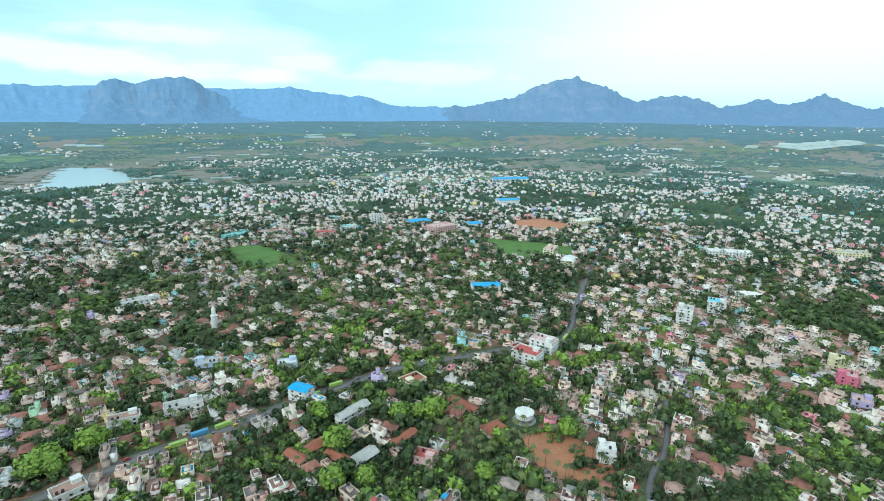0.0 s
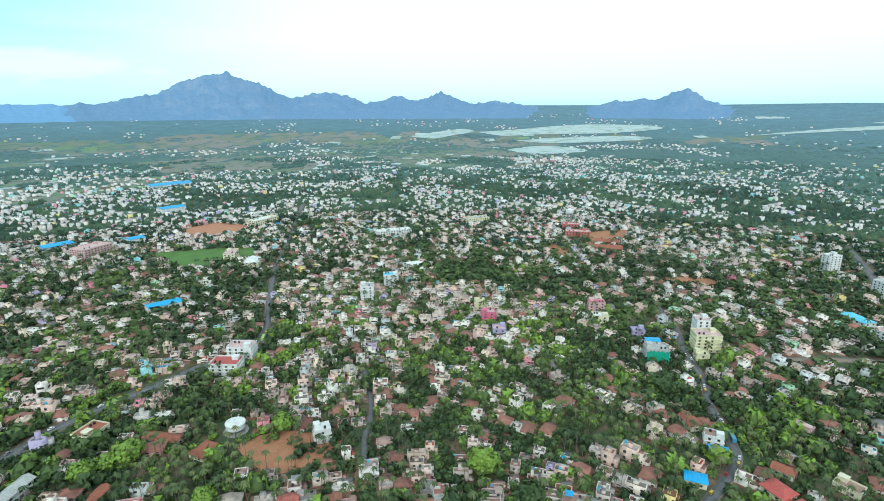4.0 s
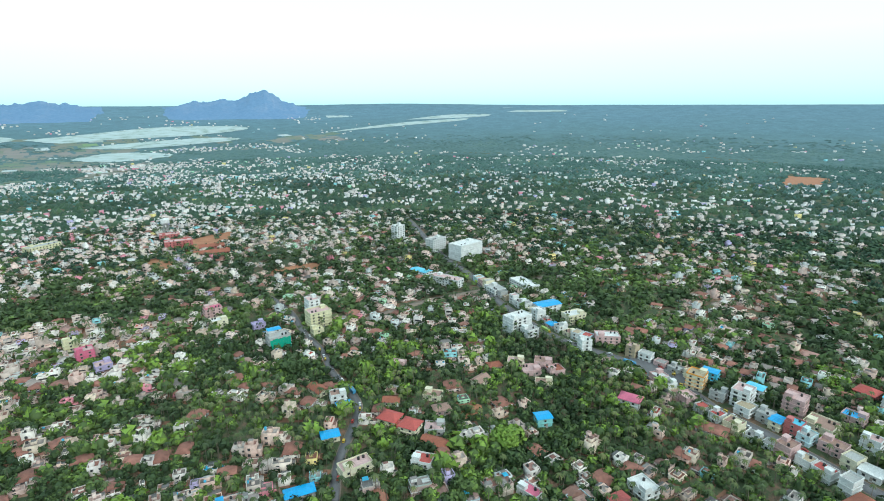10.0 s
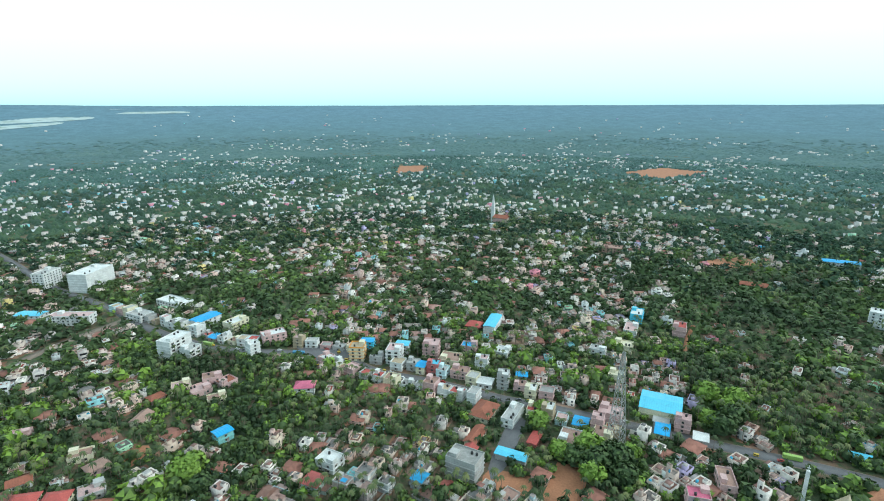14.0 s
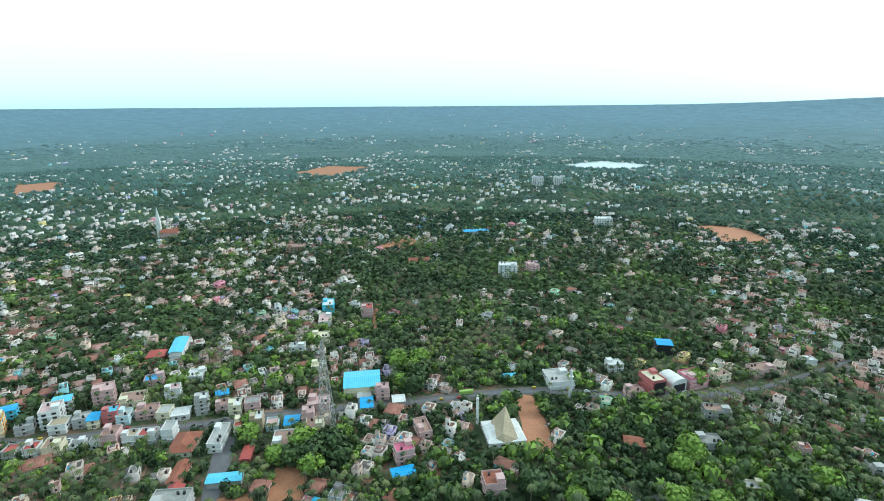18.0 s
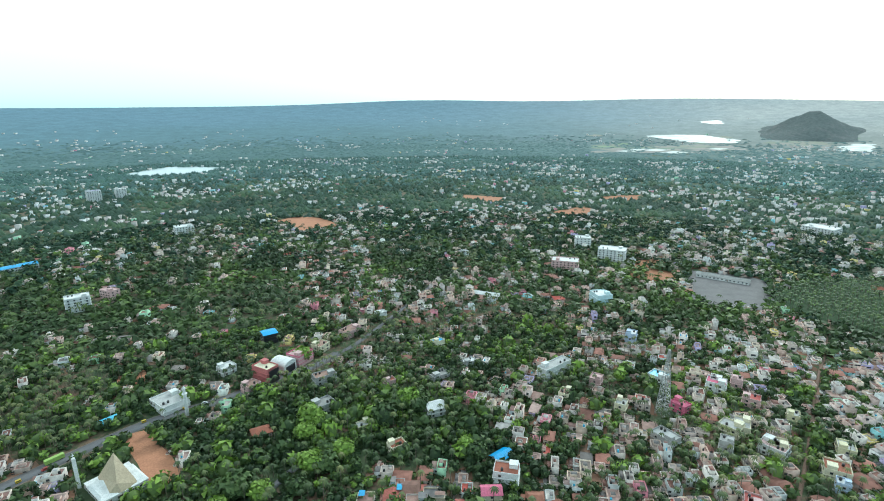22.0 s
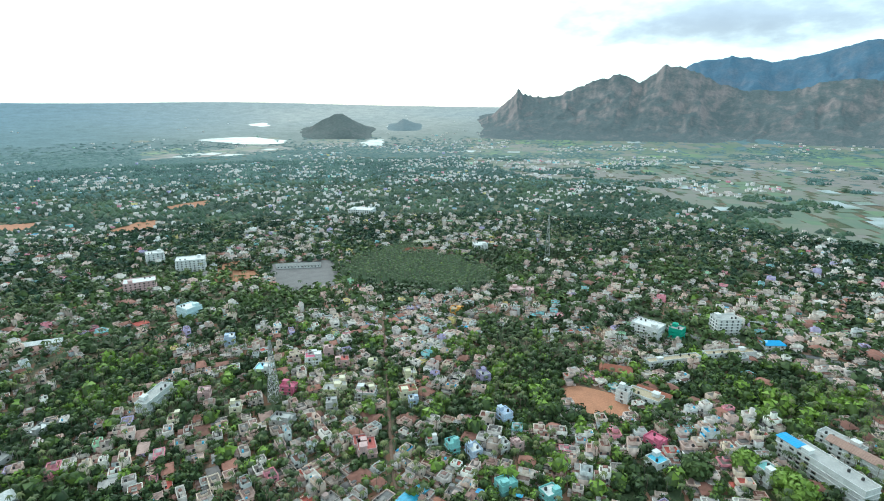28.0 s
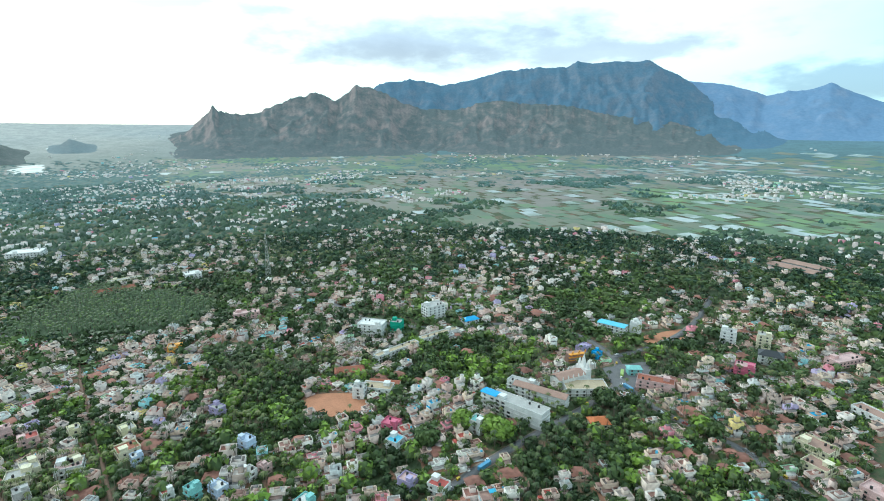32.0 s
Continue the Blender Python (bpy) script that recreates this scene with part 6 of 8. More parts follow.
def gantry_mast(x, y, height, foot, label):
    """Four-legged lattice mast with dishes."""
    root = new("lattice_mast")
    root.matrix_basis = pose(x, y, 0, 0, 0, 20)
    mark_box(x, y, foot + 4, foot + 4, 20)
    n = 10
    half = lambda z: foot / 2 * (1 - 0.86 * z / height)
    for a, b2 in ((-1, -1), (1, -1), (1, 1), (-1, 1)):
        bm = bmesh.new()
        strut(bm, (a * half(0), b2 * half(0), -0.3), (a * half(height), b2 * half(height), height), 0.34)
        part("leg", bm, M_STEEL, root)
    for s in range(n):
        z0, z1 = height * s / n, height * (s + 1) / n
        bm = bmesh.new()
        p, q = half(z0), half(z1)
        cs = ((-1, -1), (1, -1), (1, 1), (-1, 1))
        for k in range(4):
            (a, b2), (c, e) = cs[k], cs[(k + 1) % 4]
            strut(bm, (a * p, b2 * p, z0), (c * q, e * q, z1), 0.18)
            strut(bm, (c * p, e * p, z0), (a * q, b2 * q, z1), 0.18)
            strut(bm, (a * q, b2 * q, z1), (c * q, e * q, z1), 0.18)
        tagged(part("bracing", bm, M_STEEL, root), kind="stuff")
    for k, z in enumerate((0.72, 0.8, 0.9)):
        bm = bmesh.new()
        tube(bm, 0, 0, -0.2, 0.9, 0.5, 12)
        ob = part("dish", bm, M_WHITE, root, "white drum antenna")
        ob.matrix_basis = pose(0, 0, z * height, 0, 0, 120 * k) @ pose(half(z * height) + 0.4, 0, 0, 0, 90, 0)
    bm = bmesh.new()
    tube(bm, 0, 0, height, 0.12, 4, 6, 0.05)
    part("rod", bm, M_STEEL, root)
    return tagged(root, label, "mast")


# The buildings that stand out, quarter by quarter
def north_quarter():
    building("villa", "tall narrow white house on bare red earth", "house", 96, 264, 11, 9, 3, -13, M_WHITE, M_WHITE)
    building("shop_house", "white shop house with a bright blue sheet roof", "building", -96, 328, 16, 11, 3, -24, M_WHITE, M_BLUE, "sheet")
    a = building("hospital", "large white four-storey hospital with a red terrace", "building", 86, 404, 22, 15, 4, -36, M_WHITE, M_PINK)
    building("hospital_wing", "white hospital wing with red-edged terraces", "building", 70, 388, 24, 16, 3, -36, M_WHITE, M_REDROOF)
    building("school_block", "long school block with a grey pitched roof", "school", -57, 306, 26, 8, 2, 50, M_WHITE, M_GREY, "gable")
    building("school_block", "long school block with a red tile roof", "school", -70, 276, 24, 8, 1, 49, M_CREAM, M_TERRA, "gable")
    building("school_block", "school wing with a red tile roof", "school", -58, 262, 18, 7, 1, -38, M_CREAM, M_TERRA, "gable")
    building("school_block", "school wing closing the court, with a red roof", "school", -82, 262, 16, 7, 1, -38, M_CREAM, M_TERRA, "gable")
    building("school_block", "school block with a dark grey roof", "school", -44, 262, 19, 9, 1, 50, M_GREY, M_GREY, "gable")
    building("school_block", "narrow school block with a red roof", "school", -22, 281, 20, 6, 1, 48, M_CREAM, M_TERRA, "gable")
    building("school_house", "cream hall with terraces beside the road", "school", -20, 347, 18, 14, 2, 40, M_CREAM, M_TERRA)
    building("school_block", "long low building with an orange tile roof", "school", 16, 318, 26, 8, 1, -48, M_CREAM, M_TERRA, "gable")
    building("villa", "pink two-storey house with a red terrace", "house", -8, 260, 14, 10, 2, -21, M_PINK, M_REDROOF)
    building("tiled_house", "low house with a dark red tile roof", "house", 34, 291, 15, 12, 1, 32, M_CREAM, M_TERRA, "hip")
    building("apartment_house", "white house beside the main road", "building", -191, 231, 17, 11, 2, 47, M_WHITE, M_BROWN)
    building("apartment_house", "long white building with an L-shaped terrace", "building", -170, 312, 26, 10, 2, 28, M_WHITE, M_GREY)
    building("apartment_house", "white building with a grey terrace", "building", -200, 296, 20, 9, 2, 28, M_WHITE, M_BROWN)
    building("office_building", "long white building among trees", "building", -305, 506, 38, 14, 2, 41, M_WHITE, M_GREY)
    building("office_building", "pale blue building with terraces", "building", -180, 372, 18, 12, 2, 20, M_PALEBLUE, M_GREY)
    building("house_row", "white and blue house with terraces", "house", -118, 372, 16, 10, 2, 15, M_PALEBLUE, M_WHITE)
    building("shopping_centre", "large pink and white building by an open field", "building", 0, 826, 46, 30, 5, 36, M_PINK, M_PINK)
    building("bus_shed", "broad blue sheet roof on posts", "shed", -40, 905, 44, 26, 2, 20, M_GREY, M_BLUE, "sheet", limit=10)
    building("bus_shed", "blue sheet-roofed shed in the town", "shed", 55, 872, 26, 20, 3, 20, M_WHITE, M_BLUE, "sheet", limit=10)
    building("assembly_hall", "long cream hall behind the sports ground", "building", 250, 890, 56, 20, 4, 25, M_CREAM, M_WHITE)
    building("market_hall", "cyan building in the dense town", "building", -315, 795, 48, 20, 2, 60, M_TEAL, M_TEAL)
    building("office_building", "pink building beside the pond", "building", -180, 800, 34, 20, 3, 20, M_PINK, M_REDROOF)
    building("office_building", "pale building with a green terrace", "building", -150, 842, 30, 18, 3, 20, M_WHITE, M_TEAL)
    building("tower_block", "tall white block with dark glass", "building", -110, 893, 26, 14, 6, 20, M_WHITE, M_GREY)
    building("factory_hall", "wide bright blue factory roof far off", "shed", 190, 1480, 110, 50, 2, 10, M_WHITE, M_BLUE, "sheet", limit=10)
    building("factory_hall", "blue factory roof far off", "shed", 140, 1110, 50, 30, 3, 15, M_WHITE, M_BLUE, "sheet", limit=10)
    building("wedding_hall", "low white rounded roof among trees", "hall", 333, 540, 28, 15, 1, -19, M_WHITE, M_WHITE, "hip")
    building("apartment_house", "white block with a pale blue top", "building", 276, 497, 18, 14, 4, -25, M_WHITE, M_CYAN)
    building("apartment_house", "white five-storey apartment house", "building", 232, 470, 15, 14, 5, -25, M_WHITE, M_GREY)
    building("yellow_house", "bright yellow house in a row", "house", 312, 380, 11, 10, 3, -35, M_YELLOW, M_YELLOW)
    building("pink_house", "mauve-pink house with terraces", "house", 300, 352, 14, 12, 3, -35, M_ROSE, M_PINK)
    building("violet_house", "pale violet house with terraces", "house", 288, 322, 13, 12, 2, -35, M_PURPLE, M_PINK)
    building("school_hall", "white school hall with a curved roof", "building", 165, 655, 26, 18, 3, 65, M_CREAM, M_WHITE, "hip")
    building("office_building", "long white building in the dense town", "building", 395, 700, 62, 16, 3, -12, M_WHITE, M_WHITE)
    building("office_building", "yellow building with long terraces", "building", 560, 700, 48, 18, 3, -12, M_YELLOW, M_GREY)
    building("office_building", "white building in the dense town", "building", 150, 700, 30, 16, 4, 65, M_CREAM, M_PINK)
    building("blue_market", "row of blue and white sheds", "shed", 50, 560, 34, 16, 2, 8, M_WHITE, M_BLUE, "sheet", limit=12)
    # white tower
    t = new("white_tower")
    t.matrix_basis = pose(-206, 449, 0)
    mark_box(-206, 449, 8, 8, 0)
    bm = bmesh.new()
    tube(bm, 0, 0, -0.3, 3.2, 12, 14, 2.7)
    part("shaft", bm, M_WHITE, t)
    bm = bmesh.new()
    tube(bm, 0, 0, 11.7, 3.4, 0.5, 14)
    part("gallery", bm, M_WHITE, t)
    bm = bmesh.new()
    tube(bm, 0, 0, 12.2, 2.0, 6, 12, 1.6)
    tube(bm, 0, 0, 18.2, 1.9, 3.2, 12, 0.15)
    part("lantern", bm, M_WHITE, t)
    tagged(t, "slim white tower with a pointed cap", "tower")
    # water reservoir
    t = new("water_reservoir")
    t.matrix_basis = pose(55, 304, 0)
    mark_box(55, 304, 15, 15, 0, 4)
    bm = bmesh.new()
    tube(bm, 0, 0, 2.6, 5.8, 3.2, 28)
    part("tank_wall", bm, M_WHITE, t)
    bm = bmesh.new()
    tube(bm, 0, 0, 5.8, 6.2, 0.3, 28)
    tube(bm, 0, 0, 6.1, 5.9, 0.8, 28, 0.6)
    part("dome", bm, M_WHITE, t)
    for k in range(10):
        bm = bmesh.new()
        bx(bm, 5.0 * math.cos(k * 0.628), 5.0 * math.sin(k * 0.628), -0.3, 0.45, 0.45, 2.9)
        part("column", bm, M_CONCRETE, t)
    bm = bmesh.new()
    tube(bm, 0, 0, -0.2, 7.6, 0.35, 28)
    part("base_slab", bm, M_CONCRETE, t)
    tagged(t, "round white water reservoir on short columns", "water tank")


def east_quarter():
    building("college_block", "red and pink college block in a red yard", "school", 617, 521, 40, 18, 4, -45, M_REDWALL, M_PINK)
    building("college_block", "red and pink college block", "school", 648, 562, 30, 16, 4, -45, M_REDWALL, M_PINK)
    building("college_hall", "long red tile-roofed college hall", "school", 592, 448, 50, 14, 2, -50, M_REDWALL, M_TERRA, "gable")
    building("college_hall", "red tile-roofed college wing", "school", 622, 470, 36, 12, 2, -50, M_REDWALL, M_TERRA, "gable")
    building("apartment_tower", "tall pale yellow apartment block with a pink roof", "building", 409, 199, 23, 16, 5, -41, M_YELLOW, M_PINK, limit=60)
    building("apartment_tower", "white upper block of the yellow apartment house", "building", 421, 211, 12, 14, 7, -41, M_WHITE, M_PINK, limit=40)
    building("yellow_annexe", "low yellow annexe below the apartment block", "building", 388, 190, 11, 9, 2, -41, M_YELLOW, M_YELLOW)
    b = building("unfinished_block", "building site wrapped in green netting", "building", 356, 210, 20, 12, 4, -40, M_GREY, M_GREY, limit=8)
    for s in (-1, 1):
        bm = bmesh.new()
        for k in range(8):
            bx(bm, (k - 3.5) * 2.2, s * 5.95, 1.0, 2.15, 0.08, 9.4 + 0.4 * (k % 3))
        part("safety_net", bm, M_GREEN, b, "green safety netting")
    building("blue_shed", "bright blue sheet roof behind the netted block", "shed", 372, 224, 12, 8, 3, -40, M_WHITE, M_BLUE, "sheet", limit=6)
    building("violet_house", "violet house among trees", "house", 386, 248, 12, 10, 2, -40, M_PURPLE, M_PURPLE)
    building("pink_house", "pink four-storey house row", "building", 405, 310, 18, 12, 3, -40, M_PINK, M_ROSE)
    building("apartment_house", "cream apartment house with many windows", "building", 380, 285, 16, 11, 3, -40, M_CREAM, M_WHITE)
    building("department_store", "great white department store with blank walls", "building", 664, 108, 46, 26, 7, -32, M_WHITE, M_WHITE, limit=16)
    building("tall_shop", "white tall shop by the market street", "building", 690, 156, 30, 16, 6, -27, M_WHITE, M_GREY)
    building("tall_shop", "white slab building at the market street", "building", 745, 230, 18, 14, 7, -27, M_WHITE, M_WHITE)
    building("school_block", "long white school with a red roof", "school", 549, 108, 44, 14, 3, 68, M_WHITE, M_PINK)
    building("school_block", "school wing with a pale blue sheet roof", "school", 577, 146, 28, 14, 2, 64, M_WHITE, M_CYAN, "sheet")
    building("market_row", "white shop row by the bridge", "building", 560, 20, 40, 18, 2, 40, M_WHITE, M_WHITE)
    building("market_row", "white low shops by the bridge", "building", 535, 50, 24, 16, 2, 40, M_WHITE, M_GREY)
    building("hotel", "white five-storey hotel with long ledges", "building", 438, 16, 26, 15, 5, -42, M_WHITE, M_WHITE, limit=50, wide=True)
    building("hotel", "low white wing of the hotel", "building", 425, 4, 14, 12, 3, -42, M_WHITE, M_GREY, wide=True)
    building("market_block", "shop block under bright blue sheets", "building", 490, -8, 28, 16, 3, -52, M_WHITE, M_BLUE, "sheet")
    building("market_block", "cream shop block by the market", "building", 470, -34, 22, 14, 3, -52, M_CREAM, M_WHITE)
    building("white_block", "blank white tower-like house", "building", 406, -43, 10, 9, 4, -64, M_WHITE, M_WHITE, limit=4)
    building("mansion", "cream house with a corner tower and terraces", "house", 367, 10, 14, 11, 2, -88, M_CREAM, M_PINK)
    building("mansion", "pink house with broad stepped terraces", "house", 361, -2, 16, 13, 1, -70, M_PINK, M_PINK, sh=4)
    building("mansion", "pink house with brown terraces", "house", 372, -11, 15, 11, 2, -88, M_PINK, M_BROWN)
    building("mansion", "rose-edged house with tiled terraces", "house", 365, -20, 14, 12, 1, -60, M_PINK, M_TERRA, sh=4)
    building("mansion", "low cream house with brown terraces", "house", 344, -13, 14, 9, 1, -88, M_CREAM, M_BROWN)
    building("tiled_house", "house with a dark brown tile roof among palms", "house", 361, 26, 11, 9, 1, -60, M_PINK, M_TERRA, "hip", sh=4)
    building("tiled_house", "house with brown tiles below the wood", "house", 292, 52, 12, 9, 1, -60, M_PINK, M_BROWN, "hip", sh=4)
    building("tiled_house", "house with brown tiles among palms", "house", 336, 33, 14, 9, 1, -30, M_CREAM, M_BROWN, "gable", sh=4)
    building("terrace_house", "cream house with a low brown terrace", "house", 308, 62, 14, 10, 1, -90, M_CREAM, M_BROWN, sh=4)
    building("terrace_house", "pink house with terraces among palms", "house", 347, 100, 12, 9, 1, -90, M_PINK, M_PINK, sh=4)
    building("tiled_house", "old low house with a rusty roof", "house", 296, 144, 16, 9, 1, -120, M_CREAM, M_TERRA, "gable", sh=4)
    building("terrace_house", "weathered house with a flat pinkish terrace", "house", 270, 51, 14, 11, 1, -80, M_GREY, M_PINK, sh=4)
    area("bare_ground", [(284, 45), (301, 39), (308, 30), (301, 27), (287, 35)], M_REDSOIL, "heap of bare red earth between palms", "soil")
    building("pink_house", "pink and white house row", "house", 427, -62, 22, 13, 3, -82, M_PINK, M_WHITE)
    building("blue_roof_house", "house with a bright blue sheet roof by the road", "house", 280, 117, 11, 10, 1, -56, M_WHITE, M_BLUE, "sheet", sh=4)
    building("white_house", "white house beside the curved road", "house", 290, 126, 12, 9, 2, -56, M_WHITE, M_BROWN)
    building("blue_roof_house", "house with a wide bright blue sheet roof", "house", 247, 112, 12, 9, 1, -56, M_CREAM, M_BLUE, "sheet", sh=4)
    building("blue_roof_shed", "long shed with a bright blue sheet roof", "shed", 197, 106, 17, 8, 1, -53, M_GREY, M_BLUE, "sheet", sh=4)
    building("blue_roof_house", "teal house with a raised bright blue canopy", "house", 294, -15, 11, 9, 2, -65, M_TEAL, M_BLUE, "sheet")
    building("red_roof_house", "large house with bright red hipped roofs", "house", 271, 81, 14, 12, 2, -102, M_CREAM, M_REDROOF, "hip")
    building("red_roof_house", "cream house front under a bright red hipped roof", "house", 266, 66, 13, 12, 2, -102, M_CREAM, M_REDROOF, "hip")
    building("red_roof_house", "low wing with a bright red roof", "house", 267, 73, 10, 8, 1, -102, M_CREAM, M_REDROOF, "hip", sh=4)
    building("tiled_house", "white house with a dark red tile roof by the lane", "house", 294, 88, 12, 8, 1, -80, M_WHITE, M_TERRA, "gable", sh=4)
    building("tiled_house", "low house with a pink tile roof", "house", 256, 47, 18, 9, 1, -100, M_PINK, M_TERRA, "gable")
    building("terrace_house", "white house with red edges on its terrace", "house", 235, 49, 13, 10, 2, -94, M_WHITE, M_REDROOF)
    building("terrace_house", "cream house with blue canopy beside the road", "house", 222, 85, 20, 10, 2, -44, M_CREAM, M_PINK)
    building("pink_roof_house", "house with a rose-red terrace", "house", 226, -12, 14, 8, 1, -122, M_WHITE, M_ROSE, sh=4)
    building("pink_roof_house", "house with a bright pink roof", "house", 330, -72, 15, 11, 2, -110, M_WHITE, M_ROSE, "hip")
    # water tower
    t = new("water_tower")
    t.matrix_basis = pose(669, 585, 0)
    mark_box(669, 585, 10, 10, 0)
    for k in range(6):
        bm = bmesh.new()
        bx(bm, 3.6 * math.cos(k * 1.047), 3.6 * math.sin(k * 1.047), -0.3, 0.7, 0.7, 22)
        part("column", bm, M_CONCRETE, t)
    bm = bmesh.new()
    tube(bm, 0, 0, 21.5, 3.4, 2.0, 18, 6.4)
    tube(bm, 0, 0, 23.5, 6.4, 5.5, 18)
    tube(bm, 0, 0, 29, 6.6, 2.0, 18, 0.8)
    part("bowl", bm, M_WHITE, t)
    tagged(t, "white concrete water tower on columns", "water tower")


def shop_street():
    building("corner_shop", "tall yellow-brown corner building on the junction", "building", 366, -121, 13, 13, 4, -118, M_CREAM, M_TAN, trim=M_ORANGE)
    building("shop", "blue-sheeted shop behind the corner", "shop", 378, -133, 12, 9, 3, -118, M_CYAN, M_BLUE, "sheet")
    building("shop", "grey shop row with signboards", "shop", 353, -133, 11, 9, 2, -124, M_GREY, M_GREY)
    building("shop", "black and white glass-fronted shop with a pink roof", "shop", 349, -147, 13, 15, 4, -124, M_WHITE, M_PINK, wide=True)
    building("shop", "white shop with a cyan canopy", "shop", 360, -158, 12, 10, 3, -124, M_WHITE, M_CYAN, "sheet")
    building("shop", "small grey shop on the street", "shop", 331, -156, 10, 10, 2, -130, M_GREY, M_GREY)
    building("shop", "pink and white shop house", "shop", 346, -178, 14, 14, 4, -124, M_PINK, M_PINK)
    building("shop", "red-fronted shop with a cyan roof", "shop", 318, -168, 10, 10, 3, -130, M_REDWALL, M_CYAN)
    building("shop", "broad shop with brown tiled terrace", "shop", 326, -186, 18, 17, 2, -130, M_CREAM, M_BROWN)
    building("shop", "low brown shop row on the street", "shop", 304, -184, 15, 10, 2, -132, M_PINK, M_BROWN)
    building("shop", "house with a blue and pink terrace", "shop", 340, -210, 14, 11, 2, -130, M_PINK, M_BLUE)
    building("shop", "white shop under a shed roof", "shop", 284, -195, 12, 11, 1, -133, M_WHITE, M_WHITE, "sheet", sh=4.5)
    building("shop", "tall grey narrow shop on the street", "shop", 277, -206, 9, 10, 4, -130, M_GREY, M_WHITE)
    building("shop", "brick-coloured shop beside the tall one", "shop", 267, -214, 9, 9, 2, -130, M_PINK, M_BROWN)
    building("shop", "white house with a terrace", "shop", 310, -206, 11, 9, 3, -130, M_WHITE, M_PINK)
    building("blue_roof_shed", "small shed with a bright blue roof", "shed", 282, -225, 9, 8, 1, -124, M_GREY, M_BLUE, "sheet", sh=4)
    building("flat_hall", "white flat roof behind the shops", "building", 322, -232, 13, 14, 1, -140, M_WHITE, M_WHITE, sh=5)
    building("church_hall", "long hall with a bright cyan sheet roof", "hall", 371, -250, 34, 11, 3, 137, M_WHITE, M_CYAN, "sheet")
    building("chapel", "chapel with red hipped roofs", "chapel", 377, -234, 14, 14, 2, -135, M_REDWALL, M_REDROOF, "hip")
    building("tiled_hall", "great hall with a terracotta tile roof", "hall", 251, -176, 22, 15, 1, 128, M_CREAM, M_TERRA, "hip", sh=4.5)
    building("tiled_hall", "long shed with a terracotta tile roof", "hall", 229, -158, 20, 8, 1, 128, M_CREAM, M_TERRA, "gable", sh=4)
    building("tiled_hall", "low wing with a rusty red roof", "hall", 217, -147, 11, 8, 1, 128, M_CREAM, M_REDROOF, "gable", sh=4)
    building("office_building", "white block with solar panels and a blue canopy", "building", 238, -190, 24, 9, 2, 128, M_WHITE, M_GREY)
    building("terrace_block", "weathered grey block with a cluttered terrace", "building", 204, -138, 20, 14, 4, 37, M_GREY, M_CONCRETE, limit=40)
    building("canopy", "open canopy with a cyan sheet roof", "shed", 203, -168, 20, 8, 1, 40, M_GREY, M_CYAN, "sheet", sh=4.5, limit=4)
    building("red_sheds", "row of red market sheds", "shed", 212, -190, 14, 6, 1, 128, M_REDWALL, M_REDROOF, "sheet", sh=3, limit=2)
    building("white_house", "white house with a jagged white terrace", "house", 241, -70, 14, 12, 2, -141, M_WHITE, M_WHITE)
    building("brown_house", "house with a wide brown terrace", "house", 200, -208, 15, 18, 2, 40, M_WHITE, M_BROWN)
    building("pink_villa", "pink villa with stepped terraces", "house", 213, -250, 16, 13, 2, 40, M_PINK, M_PINK)
    building("cream_house", "cream house with a porch", "house", 250, -288, 12, 10, 2, 40, M_CREAM, M_CREAM)
    building("blue_hall", "market hall under wide bright blue sheets", "hall", 205, -286, 28, 26, 2, 40, M_CREAM, M_CYAN, "sheet", sh=4)
    building("blue_hall", "low front wing of the blue hall", "hall", 186, -268, 9, 16, 1, 40, M_CREAM, M_BLUE, "sheet", sh=4)
    building("hall_porch", "pink and white gatehouse before the blue hall", "house", 184, -283, 10, 9, 3, 40, M_PINK, M_PINK)
    building("hall_porch", "open grey awning before the blue hall", "shed", 193, -274, 10, 7, 1, 40, M_GREY, M_GREY, "sheet", sh=4.2, limit=2)
    building("workshop", "white-roofed workshop beside the road", "shed", 170, -283, 9, 10, 1, 40, M_GREY, M_WHITE, "sheet", sh=4)
    building("brown_house", "house with a flat brown terrace at the mast's foot", "house", 196, -229, 12, 14, 2, 40, M_CREAM, M_BROWN)
    building("white_house", "white house with a flat terrace behind the mast", "house", 290, -304, 14, 10, 2, 40, M_WHITE, M_GREY)
    building("cream_house", "cream villa at the end of the street", "house", 288, -329, 17, 14, 2, 40, M_CREAM, M_CREAM)
    building("house_row", "pale house row along the side street", "house", 312, -360, 12, 24, 2, 40, M_WHITE, M_PINK)
    building("house_row", "blue-white house row along the side street", "house", 332, -386, 12, 20, 3, 40, M_CYAN, M_WHITE)
    building("house_row", "red and white houses along the path", "house", 292, -398, 12, 16, 3, 40, M_PINK, M_REDROOF)
    building("pink_house", "rose-red topped house with blue canopies", "house", 131, -235, 12, 10, 3, 50, M_PINK, M_ROSE)
    building("blue_roof_house", "house with bright blue sheet roofs", "house", 123, -223, 14, 8, 1, 50, M_WHITE, M_BLUE, "sheet", sh=4)
    building("brown_house", "narrow house with brown terraces", "house", 136, -262, 9, 18, 2, 50, M_PINK, M_BROWN)
    building("pink_villa", "tall pink house among palms", "house", 75, -238, 12, 12, 3, 40, M_PINK, M_TERRA)
    gantry_mast(189, -233, 62, 9, "tall lattice telephone mast beside the road")


